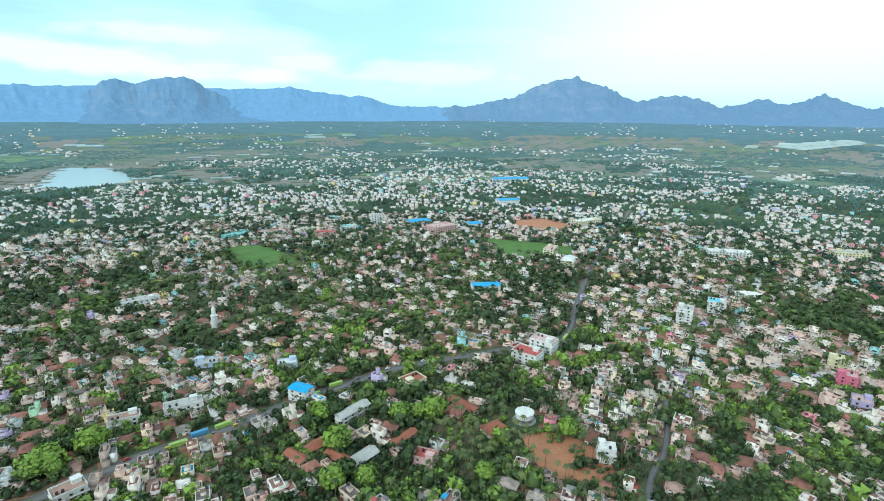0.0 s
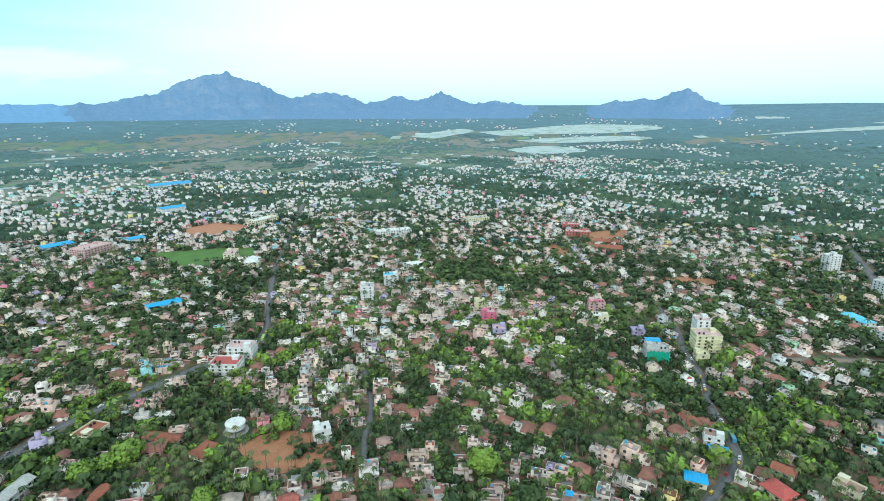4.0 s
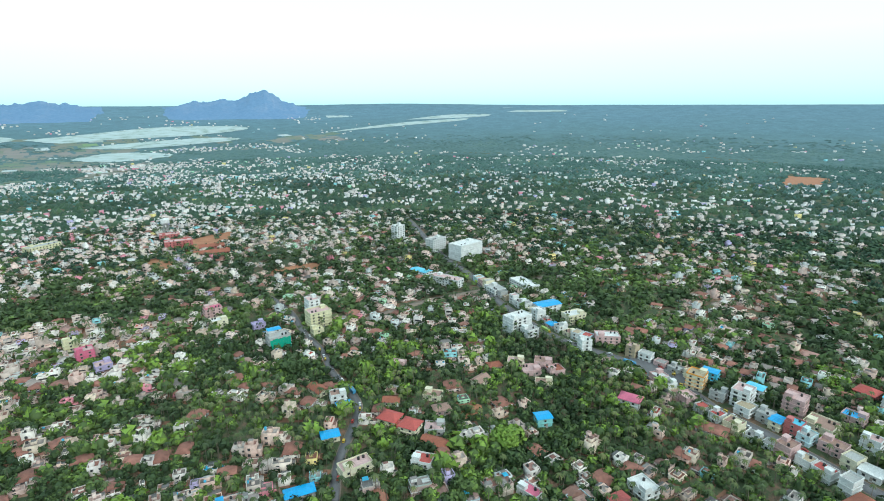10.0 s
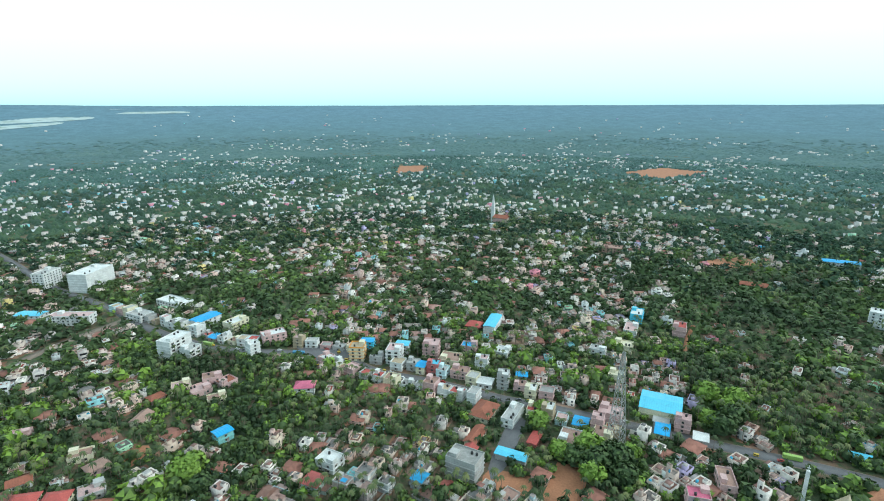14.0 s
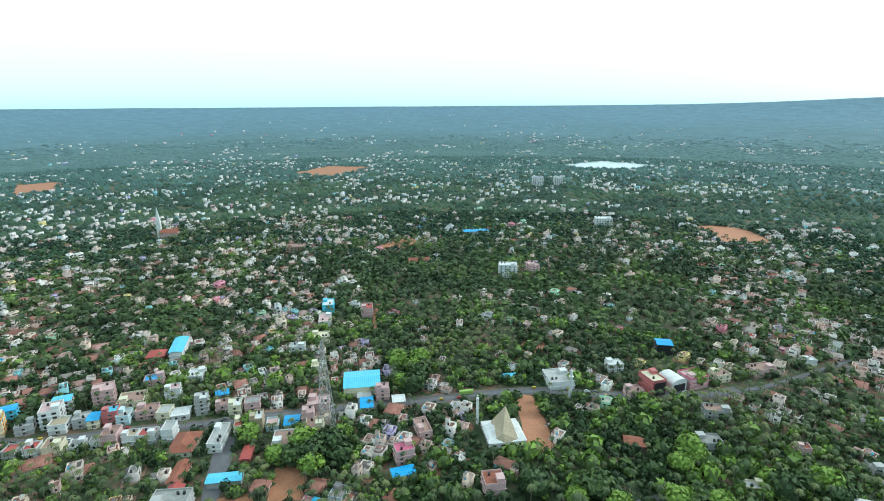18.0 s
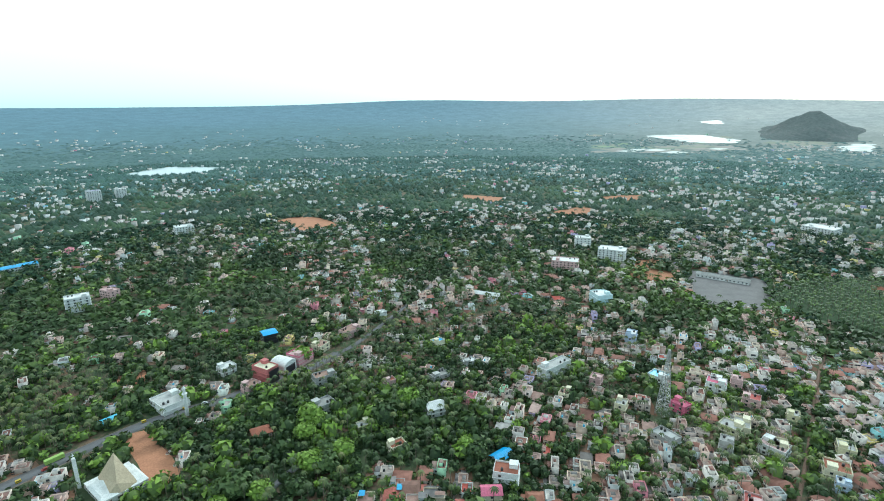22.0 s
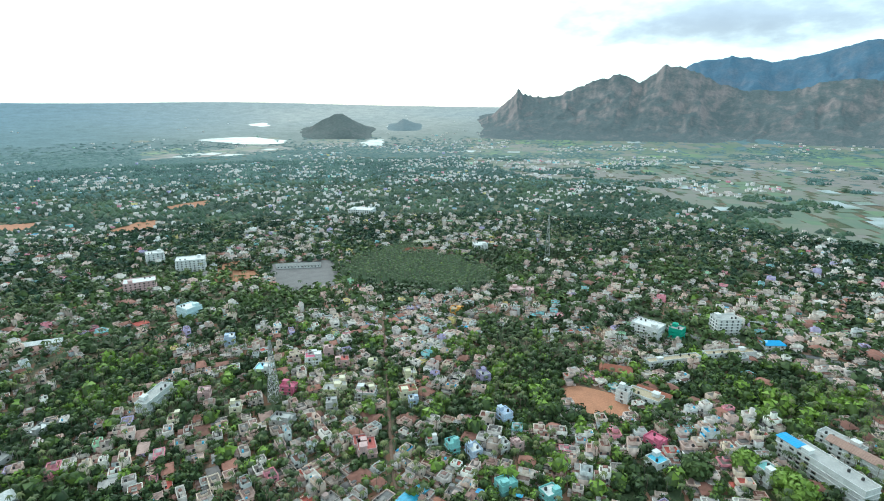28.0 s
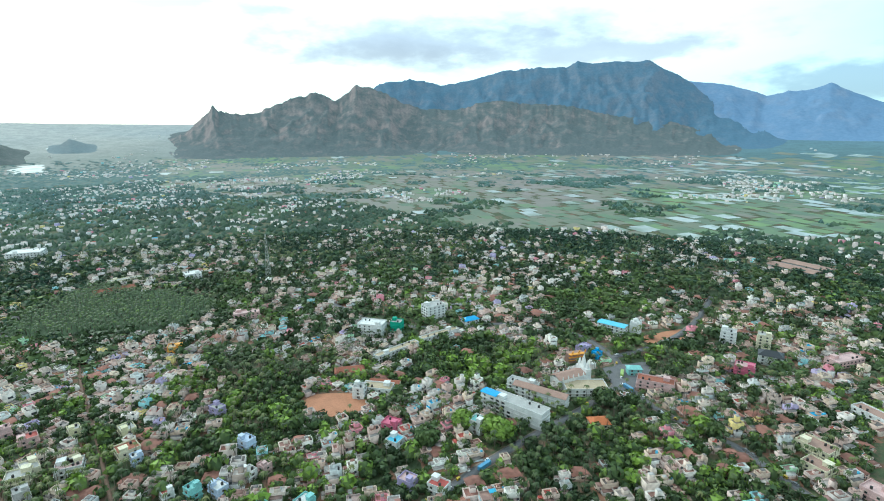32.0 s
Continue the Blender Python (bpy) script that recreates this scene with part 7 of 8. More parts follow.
def south_quarter():
    # church with a folded tent roof
    c = new("tent_church")
    c.matrix_basis = pose(92, -286, 0, 0, 0, 40)
    mark_box(92, -286, 26, 28, 40)
    bm = bmesh.new()
    bx(bm, 0, 0, -0.4, 23, 24, 4.0)
    part("wall_body", bm, M_WHITE, c)
    bm = bmesh.new()
    apex, lo = (-3.0, -6.0, 17.0), 3.6
    base = [(-8, -9, lo), (-2, -13, lo), (5, -11, lo), (8, 9, lo), (2, 12, lo), (-7, 11, lo)]
    ap = bm.verts.new(apex)
    rid = bm.verts.new((2.5, 9, 8.0))
    vs = [bm.verts.new(p) for p in base]
    for q in ((0, 1), (1, 2)):
        bm.faces.new((vs[q[0]], vs[q[1]], ap))
    bm.faces.new((vs[2], vs[3], rid, ap))
    bm.faces.new((vs[3], vs[4], rid))
    bm.faces.new((vs[4], vs[5], rid))
    bm.faces.new((vs[5], vs[0], ap, rid))
    part("tent_roof", bm, M_TAN, c, "steep folded tan roof")
    bm = bmesh.new()
    bx(bm, -7.5, 2, 3.62, 9, 20, 1.2, 0, 0.35)
    bx(bm, 7.5, 2, 3.62, 9, 20, 1.2, 0, 0.35)
    part("aisle_roof", bm, M_WHITE, c)
    bm = bmesh.new()
    bx(bm, 13, -15, -0.3, 1.6, 1.6, 19)
    bx(bm, 13, -15, 18.7, 0.3, 0.3, 3)
    bx(bm, 13, -15, 20.2, 1.5, 0.3, 0.3)
    part("bell_pillar", bm, M_WHITE, c)
    openings(c, 23, 24, 1, 3.6, 4.5, (0, 1, 2, 3), WIDE_WINDOW, 14)
    linked("door", DOOR, c, pose(0, -12, 0.2))
    tagged(c, "church with a tall folded tan tent roof", "church")
    b = building("mosque", "grey and white prayer house with a terrace", "building", 85, -366, 20, 22, 2, 40, M_WHITE, M_GREY)
    t = new("minaret")
    t.matrix_basis = pose(71, -352, 0)
    mark_box(71, -352, 3, 3, 0)
    bm = bmesh.new()
    tube(bm, 0, 0, -0.3, 1.3, 16, 10, 1.1)
    part("shaft", bm, M_WHITE, t)
    bm = bmesh.new()
    tube(bm, 0, 0, 15.7, 1.8, 0.5, 10)
    tube(bm, 0, 0, 16.2, 1.0, 3.5, 10, 0.9)
    tube(bm, 0, 0, 19.7, 1.2, 2.2, 10, 0.1)
    part("top", bm, M_WHITE, t)
    tagged(t, "slim white minaret beside the road", "tower")
    building("blue_roof_house", "kiosk with a cyan roof by the road", "shop", 118, -352, 12, 7, 1, 40, M_WHITE, M_CYAN, "sheet", sh=3.6)
    k = building("showroom", "red and black glass showroom", "building", 24, -390, 12, 18, 4, 48, M_REDWALL, M_CREAM, limit=6)
    bm = bmesh.new()
    bx(bm, 0, 9.15, 1.0, 9, 0.3, 10)
    bx(bm, 0, -9.15, 1.0, 9, 0.3, 10)
    part("glass_front", bm, M_BLACK, k, "black glass front")
    a = new("arched_hall")
    a.matrix_basis = pose(12, -403, 0, 0, 0, 52)
    mark_box(12, -403, 14, 14, 52)
    bm = bmesh.new()
    bx(bm, 0, 0, -0.4, 13, 14, 7.4)
    part("wall_body", bm, M_WHITE, a)
    bm = bmesh.new()
    n = 12
    for s in range(n):
        p, q = math.pi * s / n, math.pi * (s + 1) / n
        vs = [bm.verts.new((-6.8 * math.cos(g), e, 6.8 + 3.4 * math.sin(g))) for g, e in ((p, -7.6), (q, -7.6), (q, 7.6), (p, 7.6))]
        bm.faces.new(vs[::-1])
    for e in (-7.0, 7.0):
        f = [bm.verts.new((-6.6 * math.cos(math.pi * s / n), e, 6.8 + 3.3 * math.sin(math.pi * s / n))) for s in range(n + 1)]
        bm.faces.new(f)
    part("barrel_roof", bm, M_WHITE, a, "white barrel roof")
    bm = bmesh.new()
    for e in (-7.1, 7.1):
        bx(bm, 0, e, 0.5, 10, 0.25, 5.4)
    part("glass_front", bm, M_BLACK, a)
    tagged(a, "white hall with a rounded barrel roof", "hall")
    building("pink_hall", "hall with a broad pink terrace and rose front", "building", 0, -414, 18, 15, 3, 50, M_PINK, M_PINK, trim=M_ROSE)
    building("house_row", "cream houses beside the road", "house", -16, -432, 14, 11, 2, 50, M_CREAM, M_BROWN)
    building("house_row", "cream house row with brown terraces", "house", -42, -458, 20, 12, 2, 45, M_PINK, M_BROWN)
    building("blue_roof_house", "dark house with a blue sheet roof", "house", 28, -460, 13, 13, 3, 21, M_BLACK, M_BLUE, "sheet", limit=14)
    building("white_house", "white house among dark trees", "house", 55, -408, 13, 10, 2, 40, M_WHITE, M_WHITE)
    building("brown_house", "house with a pink terrace among trees", "house", 33, -375, 12, 10, 2, 45, M_PINK, M_BROWN)
    building("school_block", "old house with a red-brown terrace", "house", -19, -378, 18, 10, 2, 21, M_GREY, M_BROWN)
    building("school_block", "grey building with a stained terrace", "building", -18, -338, 16, 11, 2, 32, M_GREY, M_CONCRETE)
    building("red_tiled_house", "red tile-roofed house on a bare plot", "house", 20, -318, 12, 10, 1, 20, M_PINK, M_TERRA, "hip")
    building("apartment_house", "white apartment house above the palms", "building", 225, -581, 24, 16, 5, 25, M_WHITE, M_WHITE, limit=44)
    building("apartment_house", "pink apartment house above the palms", "building", 204, -606, 20, 12, 4, -38, M_PINK, M_PINK)
    building("apartment_house", "white apartment house far off", "building", 200, -908, 30, 22, 5, 25, M_WHITE, M_WHITE)
    building("blue_hall", "hall with a long blue roof among palms", "hall", 360, -752, 44, 18, 2, 39, M_WHITE, M_BLUE, "sheet")
    building("apartment_tower", "white and violet tower block far off", "building", 470, -1290, 30, 20, 8, 30, M_WHITE, M_PURPLE)
    building("apartment_tower", "white tower block far off", "building", 430, -1330, 24, 20, 7, 30, M_WHITE, M_WHITE)
    building("brick_ruin", "brown brick building among palms", "building", 530, -530, 28, 20, 3, 40, M_BROWN, M_BROWN)
    building("tiled_house", "long house with a red tile roof", "house", 350, -575, 30, 12, 1, 40, M_CREAM, M_TERRA, "gable", sh=4)
    s = new("spire_church")
    s.matrix_basis = pose(775, -478, 0, 0, 0, 40)
    mark_box(775, -478, 30, 20, 40)
    bm = bmesh.new()
    bx(bm, 0, 0, -0.3, 6, 6, 26)
    part("tower", bm, M_WHITE, s)
    bm = bmesh.new()
    bx(bm, 0, 0, 25.7, 6, 6, 24, 0, 0.96)
    part("spire", bm, M_WHITE, s)
    bm = bmesh.new()
    bx(bm, -15, 0, -0.3, 26, 13, 10)
    part("nave_walls", bm, M_PINK, s)
    bm = bmesh.new()
    pitched(bm, 26, 13, 9.7, 5, 0.8)
    bmesh.ops.translate(bm, verts=bm.verts[:], vec=(-15, 0, 0))
    part("nave_roof", bm, M_TERRA, s)
    tagged(s, "church with a tall white spire and red roof", "church")


def west_quarter():
    building("white_house", "white house with a pale pitched roof", "house", -91, -318, 13, 11, 2, 12, M_WHITE, M_WHITE, "gable")
    building("tarpaulin_shed", "open shed under a bright blue tarpaulin", "shed", -120, -263, 13, 8, 1, 27, M_GREY, M_BLUE, "gable", sh=2.6, limit=2)
    building("brick_house", "unfinished house topped with bare brick", "house", -116, -243, 15, 11, 3, -25, M_WHITE, M_TERRA)
    building("pink_roof_house", "low house with a rose sheet roof", "house", -104, -232, 11, 8, 2, -10, M_CREAM, M_ROSE, "gable")
    building("pink_house", "bright rose-pink house beside the mast", "house", -253, -284, 12, 9, 2, 111, M_ROSE, M_ROSE)
    building("pink_white_house", "white house with a rose terrace", "house", -293, -300, 14, 12, 3, 135, M_WHITE, M_ROSE)
    building("pink_house", "pink house with a tiled terrace", "house", -305, -280, 12, 10, 2, 135, M_PINK, M_REDROOF)
    building("white_hall", "pale cyan-white hall with a rounded end", "hall", -299, -478, 18, 20, 4, 0, paint("pale_cyan_paint", (0.6, 0.74, 0.76), 0.8, 0, 3.0, 0.3), M_WHITE, limit=8)
    building("hospital", "white hospital block with many windows", "building", -395, -625, 38, 24, 5, 142, M_WHITE, M_WHITE, limit=50)
    building("hospital", "white side block of the hospital", "building", -386, -692, 24, 18, 5, 157, M_WHITE, M_WHITE, limit=36)
    building("hospital", "pink-white wing of the hospital", "building", -316, -600, 36, 22, 4, 151, M_PINK, M_WHITE, limit=40)
    building("house_row", "long white house with stacked terraces", "house", -191, -350, 32, 10, 3, 26, M_WHITE, M_GREY)
    building("zigzag_shed", "long white-roofed shed in the wood", "shed", -186, -528, 44, 9, 1, -35, M_WHITE, M_WHITE, "gable", sh=4)
    building("long_shed", "long shed beside the grey yard", "shed", -476, -516, 62, 10, 1, 131, M_WHITE, M_CONCRETE, "gable", sh=4)
    building("convention_hall", "big white hall standing out of the trees", "hall", -785, -676, 50, 34, 4, 112, M_WHITE, M_WHITE)
    building("school_block", "long brown-roofed school in the wood", "school", -622, -430, 50, 12, 1, 133, M_CREAM, M_TERRA, "gable", sh=4)
    building("school_block", "long cream school block in the wood", "school", -660, -440, 44, 10, 2, 133, M_CREAM, M_GREY)
    building("white_house", "white villa with towers in the trees", "house", -680, -360, 22, 20, 3, 130, M_WHITE, M_WHITE)
    building("white_house", "two-storey white house beside the mast", "house", -262, -322, 14, 12, 2, 120, M_WHITE, M_CYAN)
    building("house_row", "grey-white house with terraces", "house", -222, -255, 16, 11, 2, 110, M_GREY, M_GREY)
    building("cream_house", "cream house with terraces", "house", -268, -255, 14, 11, 2, 120, M_CREAM, M_GREY)
    building("yellow_house", "pale yellow house on the straight street", "house", -318, -222, 12, 10, 2, 48, M_YELLOW, M_GREY)
    building("orange_house", "house with orange and brown terraces", "house", -296, -208, 13, 14, 2, 48, M_CREAM, M_TERRA)
    building("white_villa", "white villa with a pink-tiled terrace", "house", -278, -232, 16, 12, 2, 118, M_WHITE, M_PINK)
    building("red_house", "house with a bright red terrace", "house", -230, -190, 14, 12, 2, 48, M_PINK, M_REDROOF)
    building("orange_house", "orange house at the grove's edge", "house", -450, -260, 13, 11, 2, 110, M_ORANGE, M_TAN)
    building("pink_house", "pink house row at the grove", "house", -540, -230, 30, 14, 2, 115, M_PINK, M_PINK)
    building("town_house", "white villa standing among dark trees", "house", -73, -492, 11, 8, 2, 30, M_WHITE, M_WHITE, limit=5)
    building("town_house", "cream house with a blue sheet over its terrace", "house", -114, -417, 11, 8, 2, 30, M_CREAM, M_BLUE, limit=5)
    building("town_house", "weathered grey house with broad stained terraces", "house", -104, -365, 16, 10, 1, 25, M_GREY, M_CONCRETE, limit=5)
    building("town_house", "low grey house with pale terraces", "house", -132, -380, 13, 8, 1, 25, M_GREY, M_WHITE, limit=5)
    building("town_house", "white and pale blue villa with terraces", "house", -280, -389, 11, 9, 3, 48, M_PALEBLUE, M_WHITE, limit=5)
    building("town_house", "pink house with stepped terraces", "house", -215, -329, 11, 9, 2, 48, M_PINK, M_PINK, limit=5)
    building("town_house", "cream house with a brown terrace", "house", -184, -315, 10, 8, 2, 48, M_CREAM, M_BROWN, limit=5)
    building("town_house", "cream house with a grey terrace", "house", -215, -294, 10, 8, 2, 48, M_CREAM, M_GREY, limit=5)
    building("town_house", "small pink house in the wood", "house", -66, -359, 8, 7, 2, 20, M_PINK, M_TERRA, limit=5)
    building("town_house", "pale house with a flat weathered terrace", "house", -43, -311, 10, 7, 1, 20, M_CREAM, M_GREY, limit=5)
    building("town_house", "cream house with a red-brown terrace", "house", -61, -282, 11, 8, 2, 20, M_CREAM, M_TERRA, limit=5)
    building("town_house", "white house with a rose terrace edge", "house", -296, -304, 9, 8, 3, 48, M_WHITE, M_PINK, limit=5)
    building("town_house", "pink three-storey house in the dense quarter", "house", -310, -300, 8, 8, 3, 48, M_PINK, M_PINK, limit=5)
    building("town_house", "broad cream house with open terraces", "house", -276, -255, 14, 10, 2, 48, M_CREAM, M_GREY, limit=5)
    building("town_house", "cream and orange house with stepped terraces", "house", -282, -233, 11, 10, 2, 48, M_CREAM, M_TAN, limit=5)
    building("town_house", "narrow grey house with terraces", "house", -251, -239, 8, 8, 3, 48, M_GREY, M_GREY, limit=5)
    building("town_house", "pale yellow-green house by the lane", "house", -316, -257, 9, 8, 2, 48, M_YELLOW, M_GREY, limit=5)
    building("town_house", "pale blue house by the lane", "house", -288, -197, 7, 7, 2, 48, M_PALEBLUE, M_WHITE, limit=5)
    building("town_house", "lilac house with a broad terrace", "house", -346, -173, 11, 8, 2, 60, M_PURPLE, M_GREY, limit=5)
    building("town_house", "narrow bright teal house", "house", -257, -146, 7, 8, 3, 60, M_TEAL, M_TEAL, limit=5)
    building("town_house", "pale blue house with white terraces", "house", -262, -134, 10, 8, 2, 60, M_PALEBLUE, M_WHITE, limit=5)
    building("town_house", "white and blue house with stacked terraces", "house", -303, -134, 10, 8, 3, 60, M_PALEBLUE, M_PALEBLUE, limit=5)
    building("town_house", "house with a red terrace in a red yard", "house", -231, -196, 11, 9, 2, 48, M_PINK, M_REDROOF, limit=5)
    building("town_house", "white house with a red-edged terrace", "house", -257, -161, 7, 7, 2, 48, M_WHITE, M_REDROOF, limit=5)
    building("town_house", "white house with a grey terrace", "house", -276, -122, 8, 7, 2, 60, M_WHITE, M_GREY, limit=5)
    building("town_house", "pink house between grey ones", "house", -282, -115, 7, 7, 2, 60, M_PINK, M_PINK, limit=5)
    gantry_mast(-239, -283, 47, 7, "lattice telephone mast between houses")
    gantry_mast(-690, -260, 60, 7, "thin lattice mast over the palms")
    # school at the playground
    building("school", "white school corner block with a dark terrace", "school", -374, -75, 10, 10, 3, 81, M_WHITE, M_GREY)
    building("school_block", "low white school wing with a tan terrace", "school", -380, -62, 26, 12, 2, 81, M_WHITE, M_TAN)
    building("school_block", "school wing with red tile roof", "school", -391, -58, 26, 8, 1, 81, M_CREAM, M_TERRA, "gable", sh=4)
    building("school_block", "long white flat-roofed school wing", "school", -450, -56, 52, 8, 2, 135, M_WHITE, M_TAN)
    building("school_block", "long cream flat-roofed school wing", "school", -487, -19, 48, 8, 2, 129, M_WHITE, M_TAN)
    building("tiled_house", "house with an orange-red tile roof", "house", -412, -91, 26, 12, 1, 103, M_PINK, M_TERRA, "hip", sh=4)
    building("apartment_house", "white building with a green netted end", "building", -498, -86, 28, 18, 4, 78, M_WHITE, M_WHITE, limit=44)
    building("netted_block", "block wrapped in green netting", "building", -502, -62, 12, 12, 4, 78, M_GREEN, M_GREY, limit=2)
    building("apartment_house", "white block with open floors", "building", -544, -28, 24, 16, 5, 125, M_WHITE, M_GREY)
    building("blue_roof_house", "house with a bright blue hipped roof", "house", -526, 11, 18, 11, 2, 120, M_WHITE, M_BLUE, "hip")
    building("pink_house", "rose-pink house in the dense quarter", "house", -330, -45, 12, 10, 2, 70, M_ROSE, M_ROSE)
    building("teal_house", "teal house in the dense quarter", "house", -246, -105, 9, 11, 2, 60, M_TEAL, M_TEAL)
    building("teal_house", "pale teal house in the dense quarter", "house", -252, -82, 9, 10, 2, 60, M_TEAL, M_WHITE)
    building("blue_house", "pale blue house in the dense quarter", "house", -234, -70, 8, 9, 2, 60, M_CYAN, M_BLUE)
    building("violet_house", "violet house in the dense quarter", "house", -272, -28, 10, 9, 2, 60, M_PURPLE, M_PINK)
    building("white_house", "white house with a red terrace", "house", -268, -10, 12, 9, 2, 60, M_WHITE, M_REDROOF)
    building("white_house", "white house with a cyan tank", "house", -310, -40, 10, 10, 2, 60, M_WHITE, M_CYAN)


def church_quarter():
    building("school", "long four-storey white school with a blue roof", "school", -348, 43, 48, 13, 4, 52, M_WHITE, M_GREY, limit=60, wide=True)
    building("blue_canopy", "blue sheet roof over the school's stair", "shed", -360, 24, 14, 8, 4, 52, M_WHITE, M_BLUE, "sheet", sh=3.6, limit=4)
    building("school", "long two-storey school with a brown roof", "school", -372, 62, 46, 9, 3, 58, M_WHITE, M_BROWN, "gable", limit=60)
    building("school", "school wing with a grey terrace", "school", -384, 50, 26, 10, 3, 58, M_WHITE, M_GREY, limit=30)
    building("parish_hall", "cream flat-roofed hall with arches", "hall", -386, 98, 36, 18, 2, 92, M_WHITE, M_TAN, limit=36, extras=False)
    c = new("church")
    c.matrix_basis = pose(-402, 96, 0, 0, 0, 118)
    mark_box(-402, 96, 34, 18, 118)
    bm = bmesh.new()
    bx(bm, -10, 0, -0.4, 26, 12, 9.4)
    part("nave", bm, M_WHITE, c)
    bm = bmesh.new()
    pitched(bm, 26, 12, 9.0, 2.4, 0.5)
    bmesh.ops.translate(bm, verts=bm.verts[:], vec=(-10, 0, 0))
    part("nave_roof", bm, M_BROWN, c)
    bm = bmesh.new()
    bx(bm, 5, 0, -0.4, 5, 13, 13)
    bx(bm, 5, 0, 12.6, 4.5, 6, 2.5, 0, 0.35)
    part("facade", bm, M_WHITE, c)
    for v, h in ((0, 11), (-4.6, 7), (4.6, 7)):
        bm = bmesh.new()
        q = 2.2 if v else 3.2
        bx(bm, 5, v, 11.5, q, q, h * 0.35)
        bx(bm, 5, v, 11.5 + h * 0.35, q, q, h * 0.75, 0, 0.94)
        bx(bm, 5, v, 11.5 + h * 1.08, 0.16, 0.16, 1.6)
        part("spire", bm, M_WHITE, c)
    for u in (-20, -15, -10, -5, 0):
        for s in (-1, 1):
            bm = bmesh.new()
            bx(bm, u, s * 6.3, 0, 0.9, 0.9, 9.5)
            bx(bm, u, s * 6.3, 9.5, 0.9, 0.9, 2.2, 0, 0.9)
            part("buttress", bm, M_WHITE, c)
    tagged(c, "white church with three pointed spires", "church")
    building("pink_arcade", "long rose-brown shop building with arches", "building", -390, 153, 30, 12, 3, 67, M_PINK, M_TERRA, limit=44)
    building("orange_roof_house", "house with a bright orange hipped roof", "house", -339, 97, 14, 11, 1, 98, M_CREAM, paint("orange_tiles", (0.55, 0.17, 0.06), 0.8, 0, 2.0, 0.4), "hip", sh=4)
    building("church_hall", "long hall with a cyan sheet roof", "hall", -508, 152, 30, 12, 3, 53, M_WHITE, M_CYAN, "sheet")
    d = new("domed_chapel")
    d.matrix_basis = pose(-506, 174, 0, 0, 0, 53)
    mark_box(-506, 174, 10, 10, 53)
    bm = bmesh.new()
    bx(bm, 0, 0, -0.4, 9, 9, 12)
    part("wall_body", bm, M_WHITE, d)
    for u, v, r in ((0, 0, 2.4), (-3.2, -3.2, 1.2), (3.2, -3.2, 1.2), (-3.2, 3.2, 1.2), (3.2, 3.2, 1.2)):
        bm = bmesh.new()
        bmesh.ops.create_uvsphere(bm, u_segments=14, v_segments=8, radius=r)
        bmesh.ops.translate(bm, verts=bm.verts[:], vec=(u, v, 11.6 + r * 0.8))
        tube(bm, u, v, 11.4 + r * 1.6, 0.2, 1.6, 6, 0.05)
        part("dome", bm, M_WHITE, d)
    tagged(d, "white chapel with rounded domes", "chapel")
    building("purple_shop", "violet and blue shop building", "shop", -460, 113, 14, 9, 2, 129, M_PURPLE, M_PURPLE)
    building("blue_shop", "bright blue-fronted shop by the square", "shop", -447, 122, 8, 7, 2, 129, M_BLUE, M_BLUE)
    g = new("sign_gantry")
    g.matrix_basis = pose(-437, 102, 0, 0, 0, 108)
    mark_box(-437, 102, 14, 8, 108)
    for u in (-6, 0, 6):
        bm = bmesh.new()
        strut(bm, (u, 3, -0.3), (u + 1.5, -2, 12), 0.9)
        part("post", bm, M_ORANGE, g)
    for z in (2.5, 5.5, 8.5):
        bm = bmesh.new()
        bx(bm, 0, 1.5 - z * 0.25, z, 15, 3.5, 0.5)
        part("deck", bm, M_ORANGE, g)
    bm = bmesh.new()
    bx(bm, 0, 3, -0.3, 15, 6, 9)
    part("hall", bm, M_BROWN, g)
    tagged(g, "orange-framed shop front with open decks", "building")
    building("green_roof_house", "house with a bright green roof", "house", -417, 145, 12, 8, 2, 89, M_TEAL, M_TEAL, "hip")
    building("green_roof_house", "white house with a green roof", "house", -330, 14, 11, 10, 3, 52, M_WHITE, M_TEAL)
    building("big_sheds", "wide low grey factory sheds", "shed", -735, 462, 70, 26, 1, 29, M_GREY, M_BROWN, "sheet", sh=6, limit=8)
    building("big_sheds", "wide low grey factory sheds", "shed", -748, 490, 70, 24, 1, 29, M_GREY, M_BROWN, "sheet", sh=6, limit=8)
    building("pink_house", "pink and white house group", "house", -418, 235, 16, 13, 3, 60, M_ROSE, M_PINK)
    building("dark_roof_hall", "hall with a dark slate roof", "hall", -440, 268, 20, 14, 3, 60, M_WHITE, M_BLACK, "hip")
    building("apartment_house", "white block by the square", "building", -478, 250, 14, 12, 5, 60, M_WHITE, M_GREY)
    building("apartment_house", "cream block by the square", "building", -470, 278, 12, 12, 5, 60, M_CREAM, M_GREY)
    building("terrace_villa", "large villa with brown terraces", "house", -312, 226, 22, 14, 2, 30, M_CREAM, M_BROWN)
    building("terrace_villa", "cream villa with a brown terrace", "house", -292, 214, 16, 12, 2, 30, M_CREAM, M_BROWN)
    building("pink_villa", "pink house beside the road", "house", -270, 232, 14, 13, 2, 30, M_PINK, M_PINK)
    building("house_row", "row of terraces beside the avenue", "house", -350, 290, 30, 12, 2, 20, M_WHITE, M_BROWN)
    building("house_row", "rose-roofed row beside the avenue", "house", -440, 330, 34, 14, 2, 110, M_PINK, M_PINK)


north_quarter()
east_quarter()
shop_street()
south_quarter()
west_quarter()
church_quarter()



